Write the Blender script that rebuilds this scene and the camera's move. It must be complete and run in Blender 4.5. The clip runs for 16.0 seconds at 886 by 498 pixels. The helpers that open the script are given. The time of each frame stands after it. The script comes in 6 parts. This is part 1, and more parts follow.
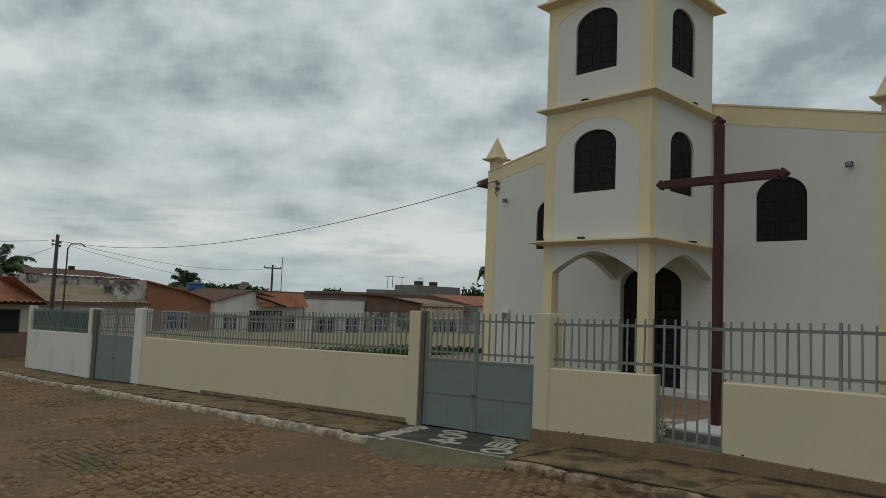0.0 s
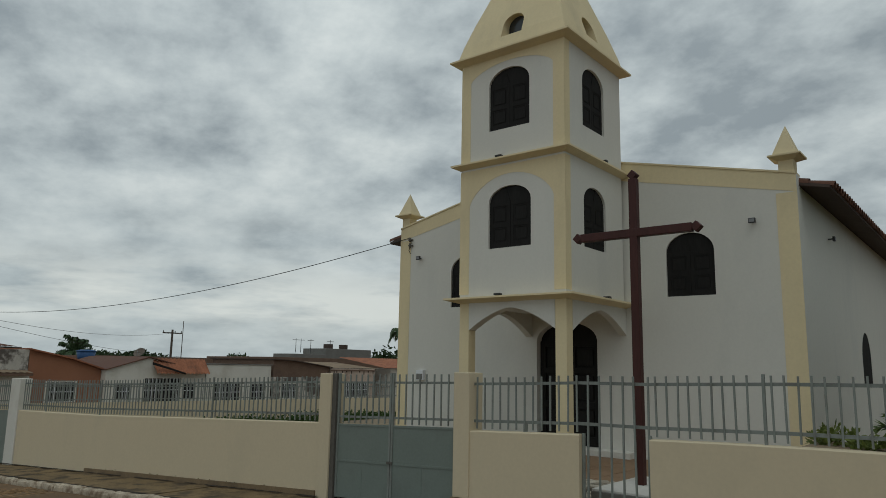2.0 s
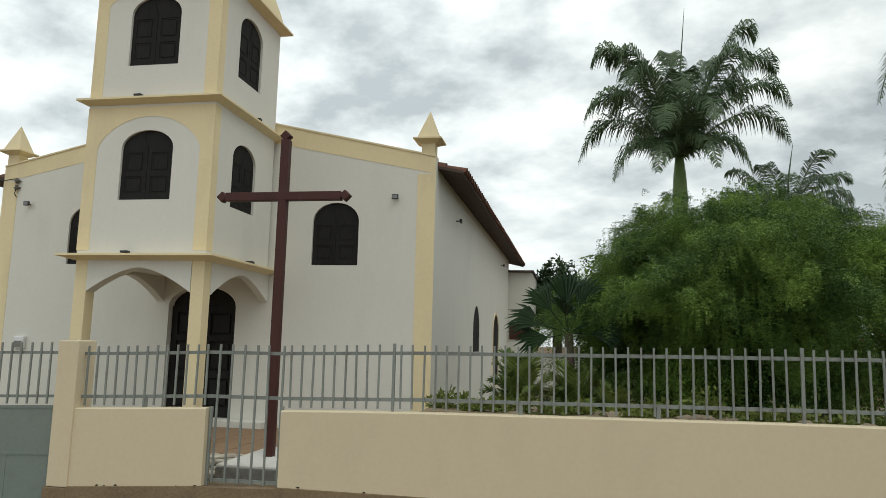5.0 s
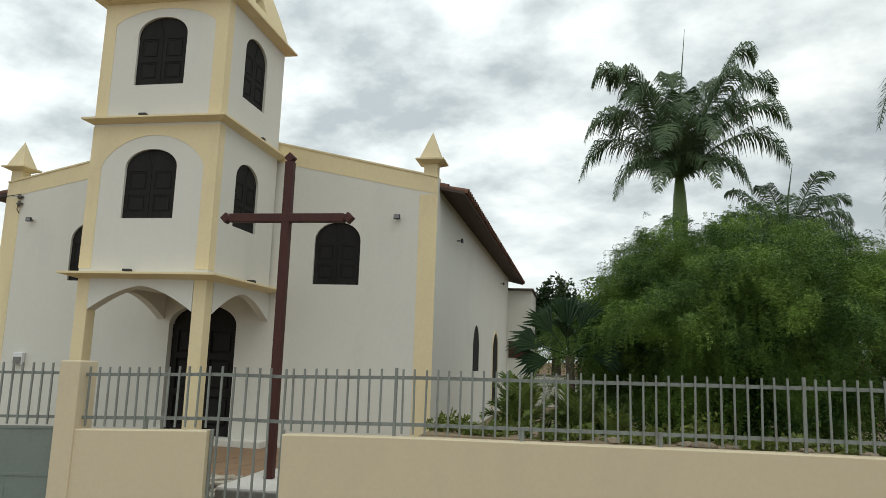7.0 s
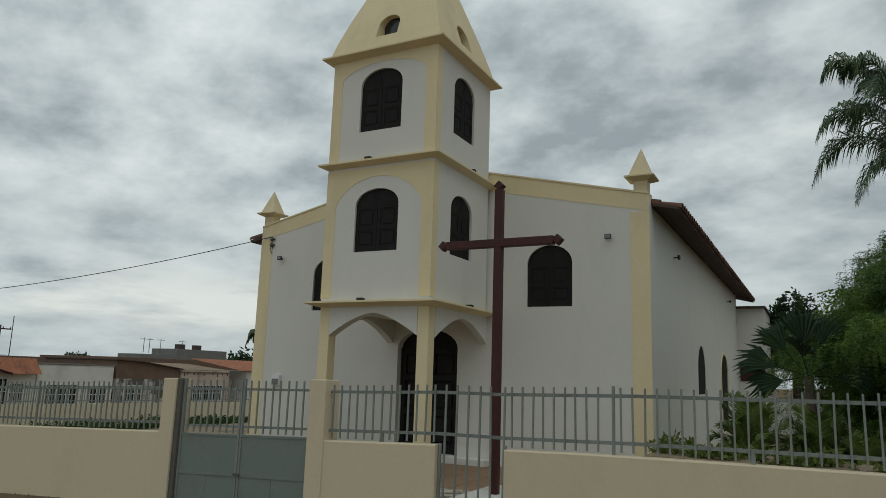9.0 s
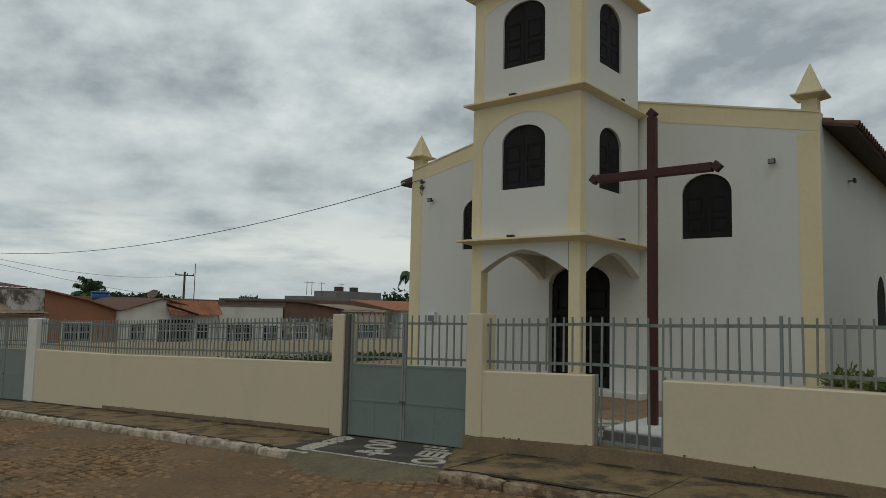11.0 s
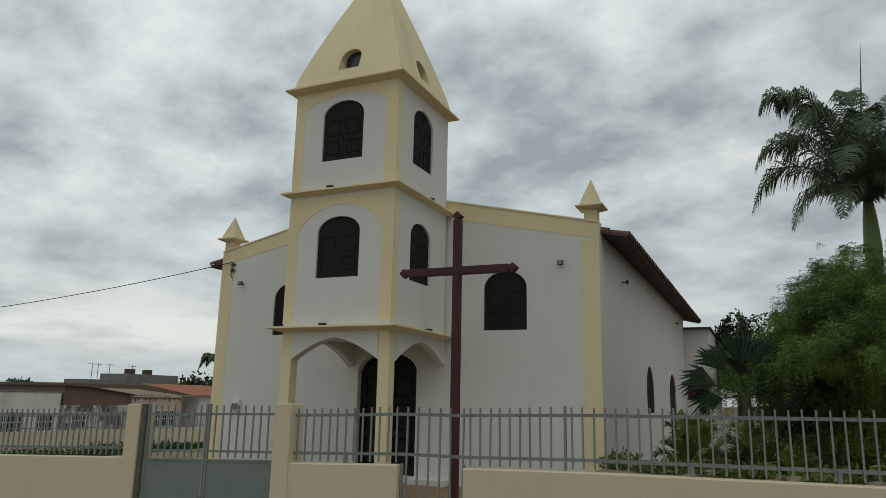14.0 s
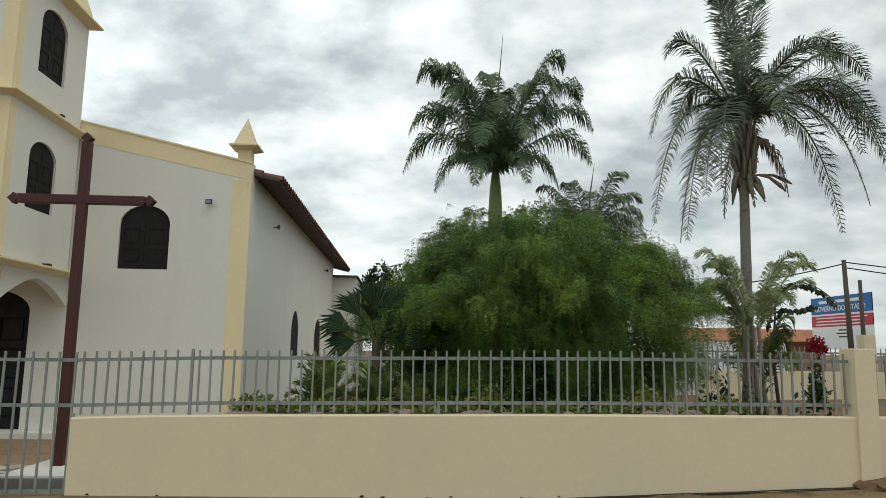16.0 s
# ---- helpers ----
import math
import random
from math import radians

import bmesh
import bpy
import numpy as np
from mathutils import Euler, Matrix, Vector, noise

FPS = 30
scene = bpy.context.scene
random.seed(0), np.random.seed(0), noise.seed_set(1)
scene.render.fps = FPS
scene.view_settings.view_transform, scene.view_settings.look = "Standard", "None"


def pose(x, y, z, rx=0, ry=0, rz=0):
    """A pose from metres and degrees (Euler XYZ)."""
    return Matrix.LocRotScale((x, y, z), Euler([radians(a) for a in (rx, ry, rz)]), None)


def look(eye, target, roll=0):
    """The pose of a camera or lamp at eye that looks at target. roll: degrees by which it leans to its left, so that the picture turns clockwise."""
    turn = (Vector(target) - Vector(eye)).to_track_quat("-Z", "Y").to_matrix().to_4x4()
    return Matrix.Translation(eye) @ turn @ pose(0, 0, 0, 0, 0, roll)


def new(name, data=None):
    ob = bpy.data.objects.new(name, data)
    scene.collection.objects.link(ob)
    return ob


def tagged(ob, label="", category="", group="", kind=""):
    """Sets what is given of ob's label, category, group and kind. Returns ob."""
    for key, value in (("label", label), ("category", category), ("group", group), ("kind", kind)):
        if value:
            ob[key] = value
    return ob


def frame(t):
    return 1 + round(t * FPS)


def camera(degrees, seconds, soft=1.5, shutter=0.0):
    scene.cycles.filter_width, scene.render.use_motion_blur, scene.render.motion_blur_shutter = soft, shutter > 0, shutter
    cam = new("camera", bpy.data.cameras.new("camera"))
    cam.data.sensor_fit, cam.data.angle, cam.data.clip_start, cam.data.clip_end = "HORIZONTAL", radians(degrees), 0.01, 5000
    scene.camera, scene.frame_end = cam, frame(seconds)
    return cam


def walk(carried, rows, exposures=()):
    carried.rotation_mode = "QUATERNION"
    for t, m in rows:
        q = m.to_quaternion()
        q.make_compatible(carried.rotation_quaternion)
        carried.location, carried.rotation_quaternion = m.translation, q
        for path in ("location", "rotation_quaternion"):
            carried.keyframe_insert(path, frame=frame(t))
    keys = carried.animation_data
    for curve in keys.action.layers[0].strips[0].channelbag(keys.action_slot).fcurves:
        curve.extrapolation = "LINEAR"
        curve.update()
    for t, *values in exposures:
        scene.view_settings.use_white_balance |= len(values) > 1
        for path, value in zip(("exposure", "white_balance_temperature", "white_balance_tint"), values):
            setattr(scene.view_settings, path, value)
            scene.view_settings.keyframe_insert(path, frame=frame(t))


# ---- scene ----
cam = camera(64.2, 16.0, soft=0.85)
PATH = [
    (0, (0.001, 0.0, 1.6), (-1.439, 1.381, 1.75), 2.3),
    (0.5, (-0.071, 0.084, 1.58), (-1.511, 1.462, 1.746), 1.6),
    (1, (-0.138, 0.193, 1.601), (-1.651, 1.477, 1.851), 1.3),
    (1.5, (-0.175, 0.216, 1.556), (-1.664, 1.532, 1.784), 2.4),
    (2, (-0.341, 0.268, 1.561), (-1.583, 1.8, 1.892), 1.1),
    (2.5, (-0.405, 0.335, 1.586), (-1.554, 1.958, 1.802), 1.1),
    (3, (-0.457, 0.444, 1.614), (-1.583, 2.048, 2.01), 0.8),
    (3.5, (-0.455, 0.493, 1.599), (-1.583, 2.083, 2.047), 1.0),
    (4, (-0.441, 0.578, 1.584), (-1.433, 2.276, 1.949), 0.6),
    (4.5, (-0.456, 0.64, 1.561), (-1.113, 2.503, 1.868), 1.1),
    (5, (-0.517, 0.695, 1.583), (-0.883, 2.644, 1.844), 1.4),
    (7.3, (-0.57, 0.647, 1.683), (-0.936, 2.587, 2.006), 2.1),
    (7.5, (-0.611, 0.657, 1.672), (-1.131, 2.548, 2.063), 2.0),
    (8, (-0.555, 0.549, 1.646), (-1.247, 2.345, 2.19), 3.0),
    (8.5, (-0.491, 0.525, 1.628), (-1.277, 2.273, 2.201), 3.1),
    (9, (-0.444, 0.472, 1.61), (-1.372, 2.209, 1.961), 1.9),
    (9.5, (-0.507, 0.528, 1.618), (-1.596, 2.192, 1.83), 0.4),
    (9.7, (-0.378, 0.605, 1.515), (-1.543, 2.214, 1.747), 0.4),
    (11.8, (-0.489, 0.192, 1.564), (-1.769, 1.722, 1.707), 1.1),
    (12, (-0.448, 0.191, 1.573), (-1.637, 1.791, 1.741), 1.0),
    (12.5, (-0.358, 0.117, 1.603), (-1.334, 1.84, 1.887), 0.8),
    (13, (-0.32, 0.076, 1.602), (-1.142, 1.875, 1.899), 0.2),
    (13.5, (-0.316, 0.04, 1.619), (-1.066, 1.869, 1.924), 0.3),
    (14, (-0.298, 0.047, 1.613), (-1.11, 1.827, 2.026), 1.2),
    (14.5, (-0.25, 0.064, 1.609), (-0.918, 1.903, 2.022), 0.9),
    (15, (-0.218, 0.102, 1.589), (-0.724, 1.992, 2.003), 0.2),
    (15.5, (-0.153, 0.091, 1.578), (-0.374, 2.045, 1.94), -0.4),
    (16, (-0.092, 0.165, 1.594), (0.003, 2.143, 1.874), 0.9),
]
walk(cam, [(t, look(eye, target, roll)) for t, eye, target, roll in PATH],
     exposures=[(0, -0.36, 6320, 3), (1, -0.36, 6320, 3), (1.5, -0.44, 6320, 3), (2, -0.40, 6320, 3), (3, -0.28, 6320, 3), (3.5, -0.36, 6320, 3), (4, -0.25, 6350, 3), (4.5, 0.0, 6400, 4), (5, 0.60, 6650, 5),
                (7.3, 0.58, 6600, 5), (7.5, 0.50, 6550, 4), (8, -0.08, 6350, 3), (8.5, -0.32, 6350, 3), (9, -0.23, 6350, 3), (9.5, -0.26, 6350, 3),
                (12, -0.30, 6380, 4), (13, -0.3, 6400, 4), (13.5, -0.16, 6400, 4), (14, -0.16, 6400, 4), (14.5, -0.16, 6400, 4), (15, 0.18, 6450, 4), (15.5, 0.44, 6550, 4), (16, 0.57, 6600, 4)])

# ---- world, sun ----
world = bpy.data.worlds.new("sky")
scene.world = world
world.use_nodes = True
wn, wl = world.node_tree.nodes, world.node_tree.links
wn.clear()


def wnode(kind, **sets):
    n = wn.new(kind)
    for k, v in sets.items():
        if k == "op":
            n.operation = v
        elif k == "blend":
            n.blend_type = v
    return n


def ramp_stops(node, stops):
    els = node.color_ramp.elements
    while len(els) > 1:
        els.remove(els[-1])
    els[0].position, els[0].color = stops[0][0], (*stops[0][1], 1)
    for p, c in stops[1:]:
        e = els.new(p)
        e.color = (*c, 1)


w_out = wnode("ShaderNodeOutputWorld")
w_bg = wnode("ShaderNodeBackground")
w_tc = wnode("ShaderNodeTexCoord")
w_sep = wnode("ShaderNodeSeparateXYZ")
wl.new(w_tc.outputs["Generated"], w_sep.inputs[0])
# clouds on a level layer, so that they crowd together towards the horizon
w_up = wnode("ShaderNodeMath", op="MAXIMUM")
w_up.inputs[1].default_value = 0.0
wl.new(w_sep.outputs[2], w_up.inputs[0])
w_lift = wnode("ShaderNodeMath", op="ADD")
w_lift.inputs[1].default_value = 0.30
wl.new(w_up.outputs[0], w_lift.inputs[0])
w_inv = wnode("ShaderNodeMath", op="DIVIDE")
w_inv.inputs[0].default_value = 1.0
wl.new(w_lift.outputs[0], w_inv.inputs[1])
w_layer = wnode("ShaderNodeVectorMath")
w_layer.operation = "SCALE"
wl.new(w_tc.outputs["Generated"], w_layer.inputs[0])
wl.new(w_inv.outputs[0], w_layer.inputs["Scale"])
w_com = wnode("ShaderNodeMapping")
w_com.inputs["Scale"].default_value = (1.0, 1.1, 0.0)
w_com.inputs["Rotation"].default_value = (0, 0, radians(32))
w_com.inputs["Location"].default_value = (0.35, 3.1, 0.0)
wl.new(w_layer.outputs[0], w_com.inputs["Vector"])
w_n1 = wnode("ShaderNodeTexNoise")
w_n1.inputs["Scale"].default_value = 3.4
w_n1.inputs["Detail"].default_value = 11.0
w_n1.inputs["Roughness"].default_value = 0.57
w_n1.inputs["Distortion"].default_value = 0.0
wl.new(w_com.outputs[0], w_n1.inputs["Vector"])
w_n2 = wnode("ShaderNodeTexNoise")
w_n2.inputs["Scale"].default_value = 1.1
w_n2.inputs["Detail"].default_value = 3.0
wl.new(w_com.outputs[0], w_n2.inputs["Vector"])
w_mixn = wnode("ShaderNodeMath", op="MULTIPLY_ADD")
wl.new(w_n2.outputs["Fac"], w_mixn.inputs[0])
w_mixn.inputs[1].default_value = 0.35
w_half = wnode("ShaderNodeMath", op="MULTIPLY")
w_half.inputs[1].default_value = 0.72
wl.new(w_n1.outputs["Fac"], w_half.inputs[0])
wl.new(w_half.outputs[0], w_mixn.inputs[2])
w_ramp = wnode("ShaderNodeValToRGB")
ramp_stops(w_ramp, [(0.42, (0.37, 0.405, 0.435)), (0.48, (0.49, 0.525, 0.55)), (0.54, (0.62, 0.655, 0.675)),
                    (0.60, (0.74, 0.77, 0.78)), (0.68, (0.90, 0.915, 0.91))])
wl.new(w_mixn.outputs[0], w_ramp.inputs[0])
# the air brightens towards the horizon
w_hz = wnode("ShaderNodeMapRange")
w_hz.inputs["From Min"].default_value = 0.02
w_hz.inputs["From Max"].default_value = 0.30
w_hz.inputs["To Min"].default_value = 0.55
w_hz.inputs["To Max"].default_value = 0.0
wl.new(w_sep.outputs[2], w_hz.inputs["Value"])
w_mix = wnode("ShaderNodeMixRGB")
wl.new(w_hz.outputs[0], w_mix.inputs[0])
wl.new(w_ramp.outputs[0], w_mix.inputs[1])
w_mix.inputs[2].default_value = (0.62, 0.675, 0.71, 1)
# a bright gap of long streaks low over the horizon
w_com2 = wnode("ShaderNodeMapping")
w_com2.inputs["Scale"].default_value = (3.2, 3.2, 17.0)
wl.new(w_tc.outputs["Generated"], w_com2.inputs["Vector"])
w_n3 = wnode("ShaderNodeTexNoise")
w_n3.inputs["Scale"].default_value = 1.6
w_n3.inputs["Detail"].default_value = 5.0
w_n3.inputs["Roughness"].default_value = 0.55
wl.new(w_com2.outputs[0], w_n3.inputs["Vector"])
w_st = wnode("ShaderNodeMapRange")
w_st.inputs["From Min"].default_value = 0.36
w_st.inputs["From Max"].default_value = 0.58
wl.new(w_n3.outputs["Fac"], w_st.inputs["Value"])
w_gap = wnode("ShaderNodeValToRGB")
ramp_stops(w_gap, [(0.015, (0.0,) * 3), (0.045, (0.35,) * 3), (0.065, (0.9,) * 3), (0.095, (0.9,) * 3), (0.14, (0.25,) * 3), (0.24, (0.0,) * 3)])
wl.new(w_sep.outputs[2], w_gap.inputs[0])
w_west = wnode("ShaderNodeMapRange")
w_west.inputs["From Min"].default_value, w_west.inputs["From Max"].default_value = 0.05, -0.45
w_west.inputs["To Min"].default_value = 0.12
wl.new(w_sep.outputs[0], w_west.inputs["Value"])
w_sw = wnode("ShaderNodeMath", op="MULTIPLY")
wl.new(w_st.outputs[0], w_sw.inputs[0])
wl.new(w_west.outputs[0], w_sw.inputs[1])
w_gs = wnode("ShaderNodeMath", op="MULTIPLY")
wl.new(w_sw.outputs[0], w_gs.inputs[0])
wl.new(w_gap.outputs[0], w_gs.inputs[1])
w_mix0 = w_mix
w_mix = wnode("ShaderNodeMixRGB")
wl.new(w_gs.outputs[0], w_mix.inputs[0])
wl.new(w_mix0.outputs[0], w_mix.inputs[1])
w_mix.inputs[2].default_value = (0.96, 0.955, 0.92, 1)
w_sky = wnode("ShaderNodeTexSky")
w_sky.sky_type = "NISHITA"
w_sky.sun_disc = False
w_sky.sun_elevation = radians(62)
w_sky.sun_rotation = radians(200)
w_skm = wnode("ShaderNodeMixRGB", blend="MULTIPLY")
w_skm.inputs[0].default_value = 1.0
w_skm.inputs[2].default_value = (0.08, 0.08, 0.08, 1)
wl.new(w_sky.outputs[0], w_skm.inputs[1])
w_fin = wnode("ShaderNodeMixRGB")
w_fin.inputs[0].default_value = 0.93
wl.new(w_skm.outputs[0], w_fin.inputs[1])
wl.new(w_mix.outputs[0], w_fin.inputs[2])
# brightness gradient put into the sky colour: dimmer garden side, brighter overhead
w_side_dim = wnode("ShaderNodeMapRange")
w_side_dim.inputs["From Min"].default_value, w_side_dim.inputs["From Max"].default_value = -0.25, 0.55
w_side_dim.inputs["To Min"].default_value, w_side_dim.inputs["To Max"].default_value = 0.98, 0.74
wl.new(w_sep.outputs[0], w_side_dim.inputs["Value"])
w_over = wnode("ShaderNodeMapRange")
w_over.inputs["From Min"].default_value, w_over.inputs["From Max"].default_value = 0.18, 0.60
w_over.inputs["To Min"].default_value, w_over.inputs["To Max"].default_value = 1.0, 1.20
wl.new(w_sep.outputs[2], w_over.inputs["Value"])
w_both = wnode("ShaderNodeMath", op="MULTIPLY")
wl.new(w_side_dim.outputs[0], w_both.inputs[0])
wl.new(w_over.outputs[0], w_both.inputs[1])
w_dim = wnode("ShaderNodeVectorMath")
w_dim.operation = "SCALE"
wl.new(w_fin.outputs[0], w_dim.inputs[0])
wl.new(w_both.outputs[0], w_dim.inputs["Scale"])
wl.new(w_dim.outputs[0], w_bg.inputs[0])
w_bg.inputs[1].default_value = 0.99
wl.new(w_bg.outputs[0], w_out.inputs[0])

sun_data = bpy.data.lights.new("sun", "SUN")
sun_data.energy, sun_data.angle, sun_data.color = 0.40, radians(30), (1.0, 0.97, 0.92)
sun = new("sun", sun_data)
sun.matrix_world = look((16, -10, 34), (0, 4, 0))


# ---- materials ----
def node_mat(name, base, var=0.12, scale=3.0, fine=40.0, rough=0.85, bump=0.15, metal=0.0, stain=None, stain_amt=0.0,
             stain_scale=0.7, island=0.0, obj=0.0, spec=0.3, stretch=(1, 1, 1), stain_lo=0.52, stain_hi=0.68, grain=True):
    """Base colour with large and fine variation, an optional stain layer and a fine bump."""
    m = bpy.data.materials.new(name)
    m.use_nodes = True
    nt = m.node_tree
    n, l = nt.nodes, nt.links
    b = n["Principled BSDF"]
    b.inputs["Roughness"].default_value = rough
    b.inputs["Metallic"].default_value = metal
    b.inputs["Specular IOR Level"].default_value = spec
    geo = n.new("ShaderNodeNewGeometry")
    mp = n.new("ShaderNodeMapping")
    mp.inputs["Scale"].default_value = stretch
    l.new(geo.outputs["Position"], mp.inputs["Vector"])
    big, small = n.new("ShaderNodeTexNoise"), n.new("ShaderNodeTexNoise")
    big.inputs["Scale"].default_value, big.inputs["Detail"].default_value = scale, 5
    small.inputs["Scale"].default_value, small.inputs["Detail"].default_value = fine, 3
    l.new(mp.outputs[0], big.inputs["Vector"])
    l.new(geo.outputs["Position"] if stretch[2] < 1 and grain else mp.outputs[0], small.inputs["Vector"])
    add = n.new("ShaderNodeMath")
    add.operation = "ADD"
    l.new(big.outputs["Fac"], add.inputs[0])
    l.new(small.outputs["Fac"], add.inputs[1])
    mr = n.new("ShaderNodeMapRange")
    mr.inputs["From Min"].default_value, mr.inputs["From Max"].default_value = 0.6, 1.4
    mr.inputs["To Min"].default_value, mr.inputs["To Max"].default_value = 1 - var, 1 + var
    l.new(add.outputs[0], mr.inputs["Value"])
    val = mr.outputs[0]
    for amount, node, out in ((island, "ShaderNodeNewGeometry", "Random Per Island"), (obj, "ShaderNodeObjectInfo", "Random")):
        if amount:
            src = n.new(node)
            r = n.new("ShaderNodeMapRange")
            r.inputs["To Min"].default_value, r.inputs["To Max"].default_value = 1 - amount, 1 + amount
            l.new(src.outputs[out], r.inputs["Value"])
            mul = n.new("ShaderNodeMath")
            mul.operation = "MULTIPLY"
            l.new(val, mul.inputs[0])
            l.new(r.outputs[0], mul.inputs[1])
            val = mul.outputs[0]
    vm = n.new("ShaderNodeVectorMath")
    vm.operation = "SCALE"
    vm.inputs[0].default_value = base
    l.new(val, vm.inputs["Scale"])
    col = vm.outputs[0]
    if stain:
        st = n.new("ShaderNodeTexNoise")
        st.inputs["Scale"].default_value, st.inputs["Detail"].default_value = stain_scale, 8
        st.inputs["Roughness"].default_value = 0.65
        l.new(mp.outputs[0], st.inputs["Vector"])
        sr = n.new("ShaderNodeMapRange")
        sr.inputs["From Min"].default_value, sr.inputs["From Max"].default_value = stain_lo, stain_hi
        sr.inputs["To Max"].default_value = stain_amt
        l.new(st.outputs["Fac"], sr.inputs["Value"])
        mx = n.new("ShaderNodeMixRGB")
        l.new(sr.outputs[0], mx.inputs[0])
        l.new(col, mx.inputs[1])
        mx.inputs[2].default_value = (*stain, 1)
        col = mx.outputs[0]
    l.new(col, b.inputs["Base Color"])
    if bump:
        bp = n.new("ShaderNodeBump")
        bp.inputs["Strength"].default_value = bump
        bp.inputs["Distance"].default_value = 0.02
        l.new(add.outputs[0], bp.inputs["Height"])
        l.new(bp.outputs[0], b.inputs["Normal"])
    return m


def leaf_mat(name, base, tip, island=0.35, rough=0.55, trans=0.25):
    """Leaf colour mixed between two greens leaf by leaf, with some light passing through."""
    m = bpy.data.materials.new(name)
    m.use_nodes = True
    n, l = m.node_tree.nodes, m.node_tree.links
    b, out = n["Principled BSDF"], n["Material Output"]
    b.inputs["Roughness"].default_value = rough
    b.inputs["Specular IOR Level"].default_value = 0.25
    g = n.new("ShaderNodeNewGeometry")
    no = n.new("ShaderNodeTexNoise")
    no.inputs["Scale"].default_value, no.inputs["Detail"].default_value = 1.3, 3
    l.new(g.outputs["Position"], no.inputs["Vector"])
    ad = n.new("ShaderNodeMath")
    ad.operation = "MULTIPLY_ADD"
    l.new(g.outputs["Random Per Island"], ad.inputs[0])
    ad.inputs[1].default_value = island
    mr = n.new("ShaderNodeMapRange")
    mr.inputs["From Min"].default_value, mr.inputs["From Max"].default_value = 0.40, 0.66
    mr.inputs["To Max"].default_value = 1 - island
    l.new(no.outputs["Fac"], mr.inputs["Value"])
    l.new(mr.outputs[0], ad.inputs[2])
    mx = n.new("ShaderNodeMixRGB")
    l.new(ad.outputs[0], mx.inputs[0])
    mx.inputs[1].default_value, mx.inputs[2].default_value = (*base, 1), (*tip, 1)
    l.new(mx.outputs[0], b.inputs["Base Color"])
    tr = n.new("ShaderNodeBsdfTranslucent")
    l.new(mx.outputs[0], tr.inputs["Color"])
    ms = n.new("ShaderNodeMixShader")
    ms.inputs[0].default_value = trans
    l.new(b.outputs[0], ms.inputs[1])
    l.new(tr.outputs[0], ms.inputs[2])
    l.new(ms.outputs[0], out.inputs["Surface"])
    return m


M_WHITE = node_mat("white_plaster", (0.675, 0.66, 0.605), 0.035, 0.9, 22, 0.9, 0.015, stain=(0.53, 0.53, 0.50), stain_amt=0.3,
                   stain_scale=0.9, stretch=(1, 1, 0.35))
M_YELLOW = node_mat("yellow_plaster", (0.755, 0.64, 0.405), 0.05, 1.2, 22, 0.88, 0.015, stain=(0.55, 0.47, 0.31), stain_amt=0.35,
                    stain_scale=1.1, stretch=(1, 1, 0.4))
M_CREAM = node_mat("cream_wall_paint", (0.635, 0.54, 0.38), 0.04, 0.8, 24, 0.9, 0.02, stain=(0.52, 0.45, 0.325), stain_amt=0.35,
                   stain_scale=0.8, stretch=(1, 1, 0.6))
M_PALEWALL = node_mat("pale_wall_paint", (0.66, 0.64, 0.58), 0.06, 0.8, 50, 0.9, 0.15, stain=(0.42, 0.38, 0.31), stain_amt=0.4)
M_PLINTH = node_mat("bare_cement", (0.215, 0.155, 0.092), 0.22, 3, 35, 0.95, 0.35, stain=(0.10, 0.08, 0.06), stain_amt=0.55, stain_scale=2)
M_PAVE = node_mat("worn_pavement", (0.205, 0.143, 0.072), 0.34, 1.6, 30, 0.95, 0.5, stain=(0.065, 0.050, 0.032), stain_amt=0.9, stain_scale=2.6, stain_lo=0.47, stain_hi=0.60)
M_KERB = node_mat("whitewashed_kerb", (0.47, 0.40, 0.305), 0.3, 4, 30, 0.95, 0.5, stain=(0.17, 0.115, 0.07), stain_amt=0.8,
                  stain_scale=3.4, obj=0.10, stain_lo=0.46, stain_hi=0.60)
M_KERB2 = node_mat("dirty_kerb", (0.36, 0.27, 0.18), 0.3, 4, 30, 0.95, 0.6, stain=(0.11, 0.07, 0.042), stain_amt=0.95, stain_scale=4.0,
                   obj=0.15, stain_lo=0.40, stain_hi=0.55)
M_APRON = node_mat("grey_cement_apron", (0.145, 0.120, 0.072), 0.35, 2.5, 30, 0.95, 0.5, stain=(0.09, 0.075, 0.05), stain_amt=0.7, stain_scale=2.2)
M_SOILJOINT = node_mat("dark_joint_soil", (0.045, 0.036, 0.026), 0.4, 3, 30, 1.0, 0.6)
M_DIRT = node_mat("brown_dirt", (0.165, 0.102, 0.052), 0.38, 0.7, 18, 0.98, 0.6, stain=(0.10, 0.075, 0.055), stain_amt=0.6, stain_scale=0.5)
M_COBBLE = node_mat("dusty_cobble", (0.215, 0.130, 0.064), 0.30, 2.0, 40, 0.95, 0.5, stain=(0.125, 0.105, 0.062), stain_amt=0.85,
                    stain_scale=0.55, island=0.26)
M_COBBLE1 = node_mat("dusty_cobble_piece", (0.215, 0.130, 0.064), 0.30, 2.0, 40, 0.95, 0.5, stain=(0.125, 0.105, 0.062), stain_amt=0.85,
                     stain_scale=0.55, obj=0.26)
M_YARD = node_mat("yard_soil", (0.22, 0.17, 0.11), 0.25, 0.8, 20, 0.98, 0.5, stain=(0.07, 0.09, 0.035), stain_amt=0.7, stain_scale=0.5)
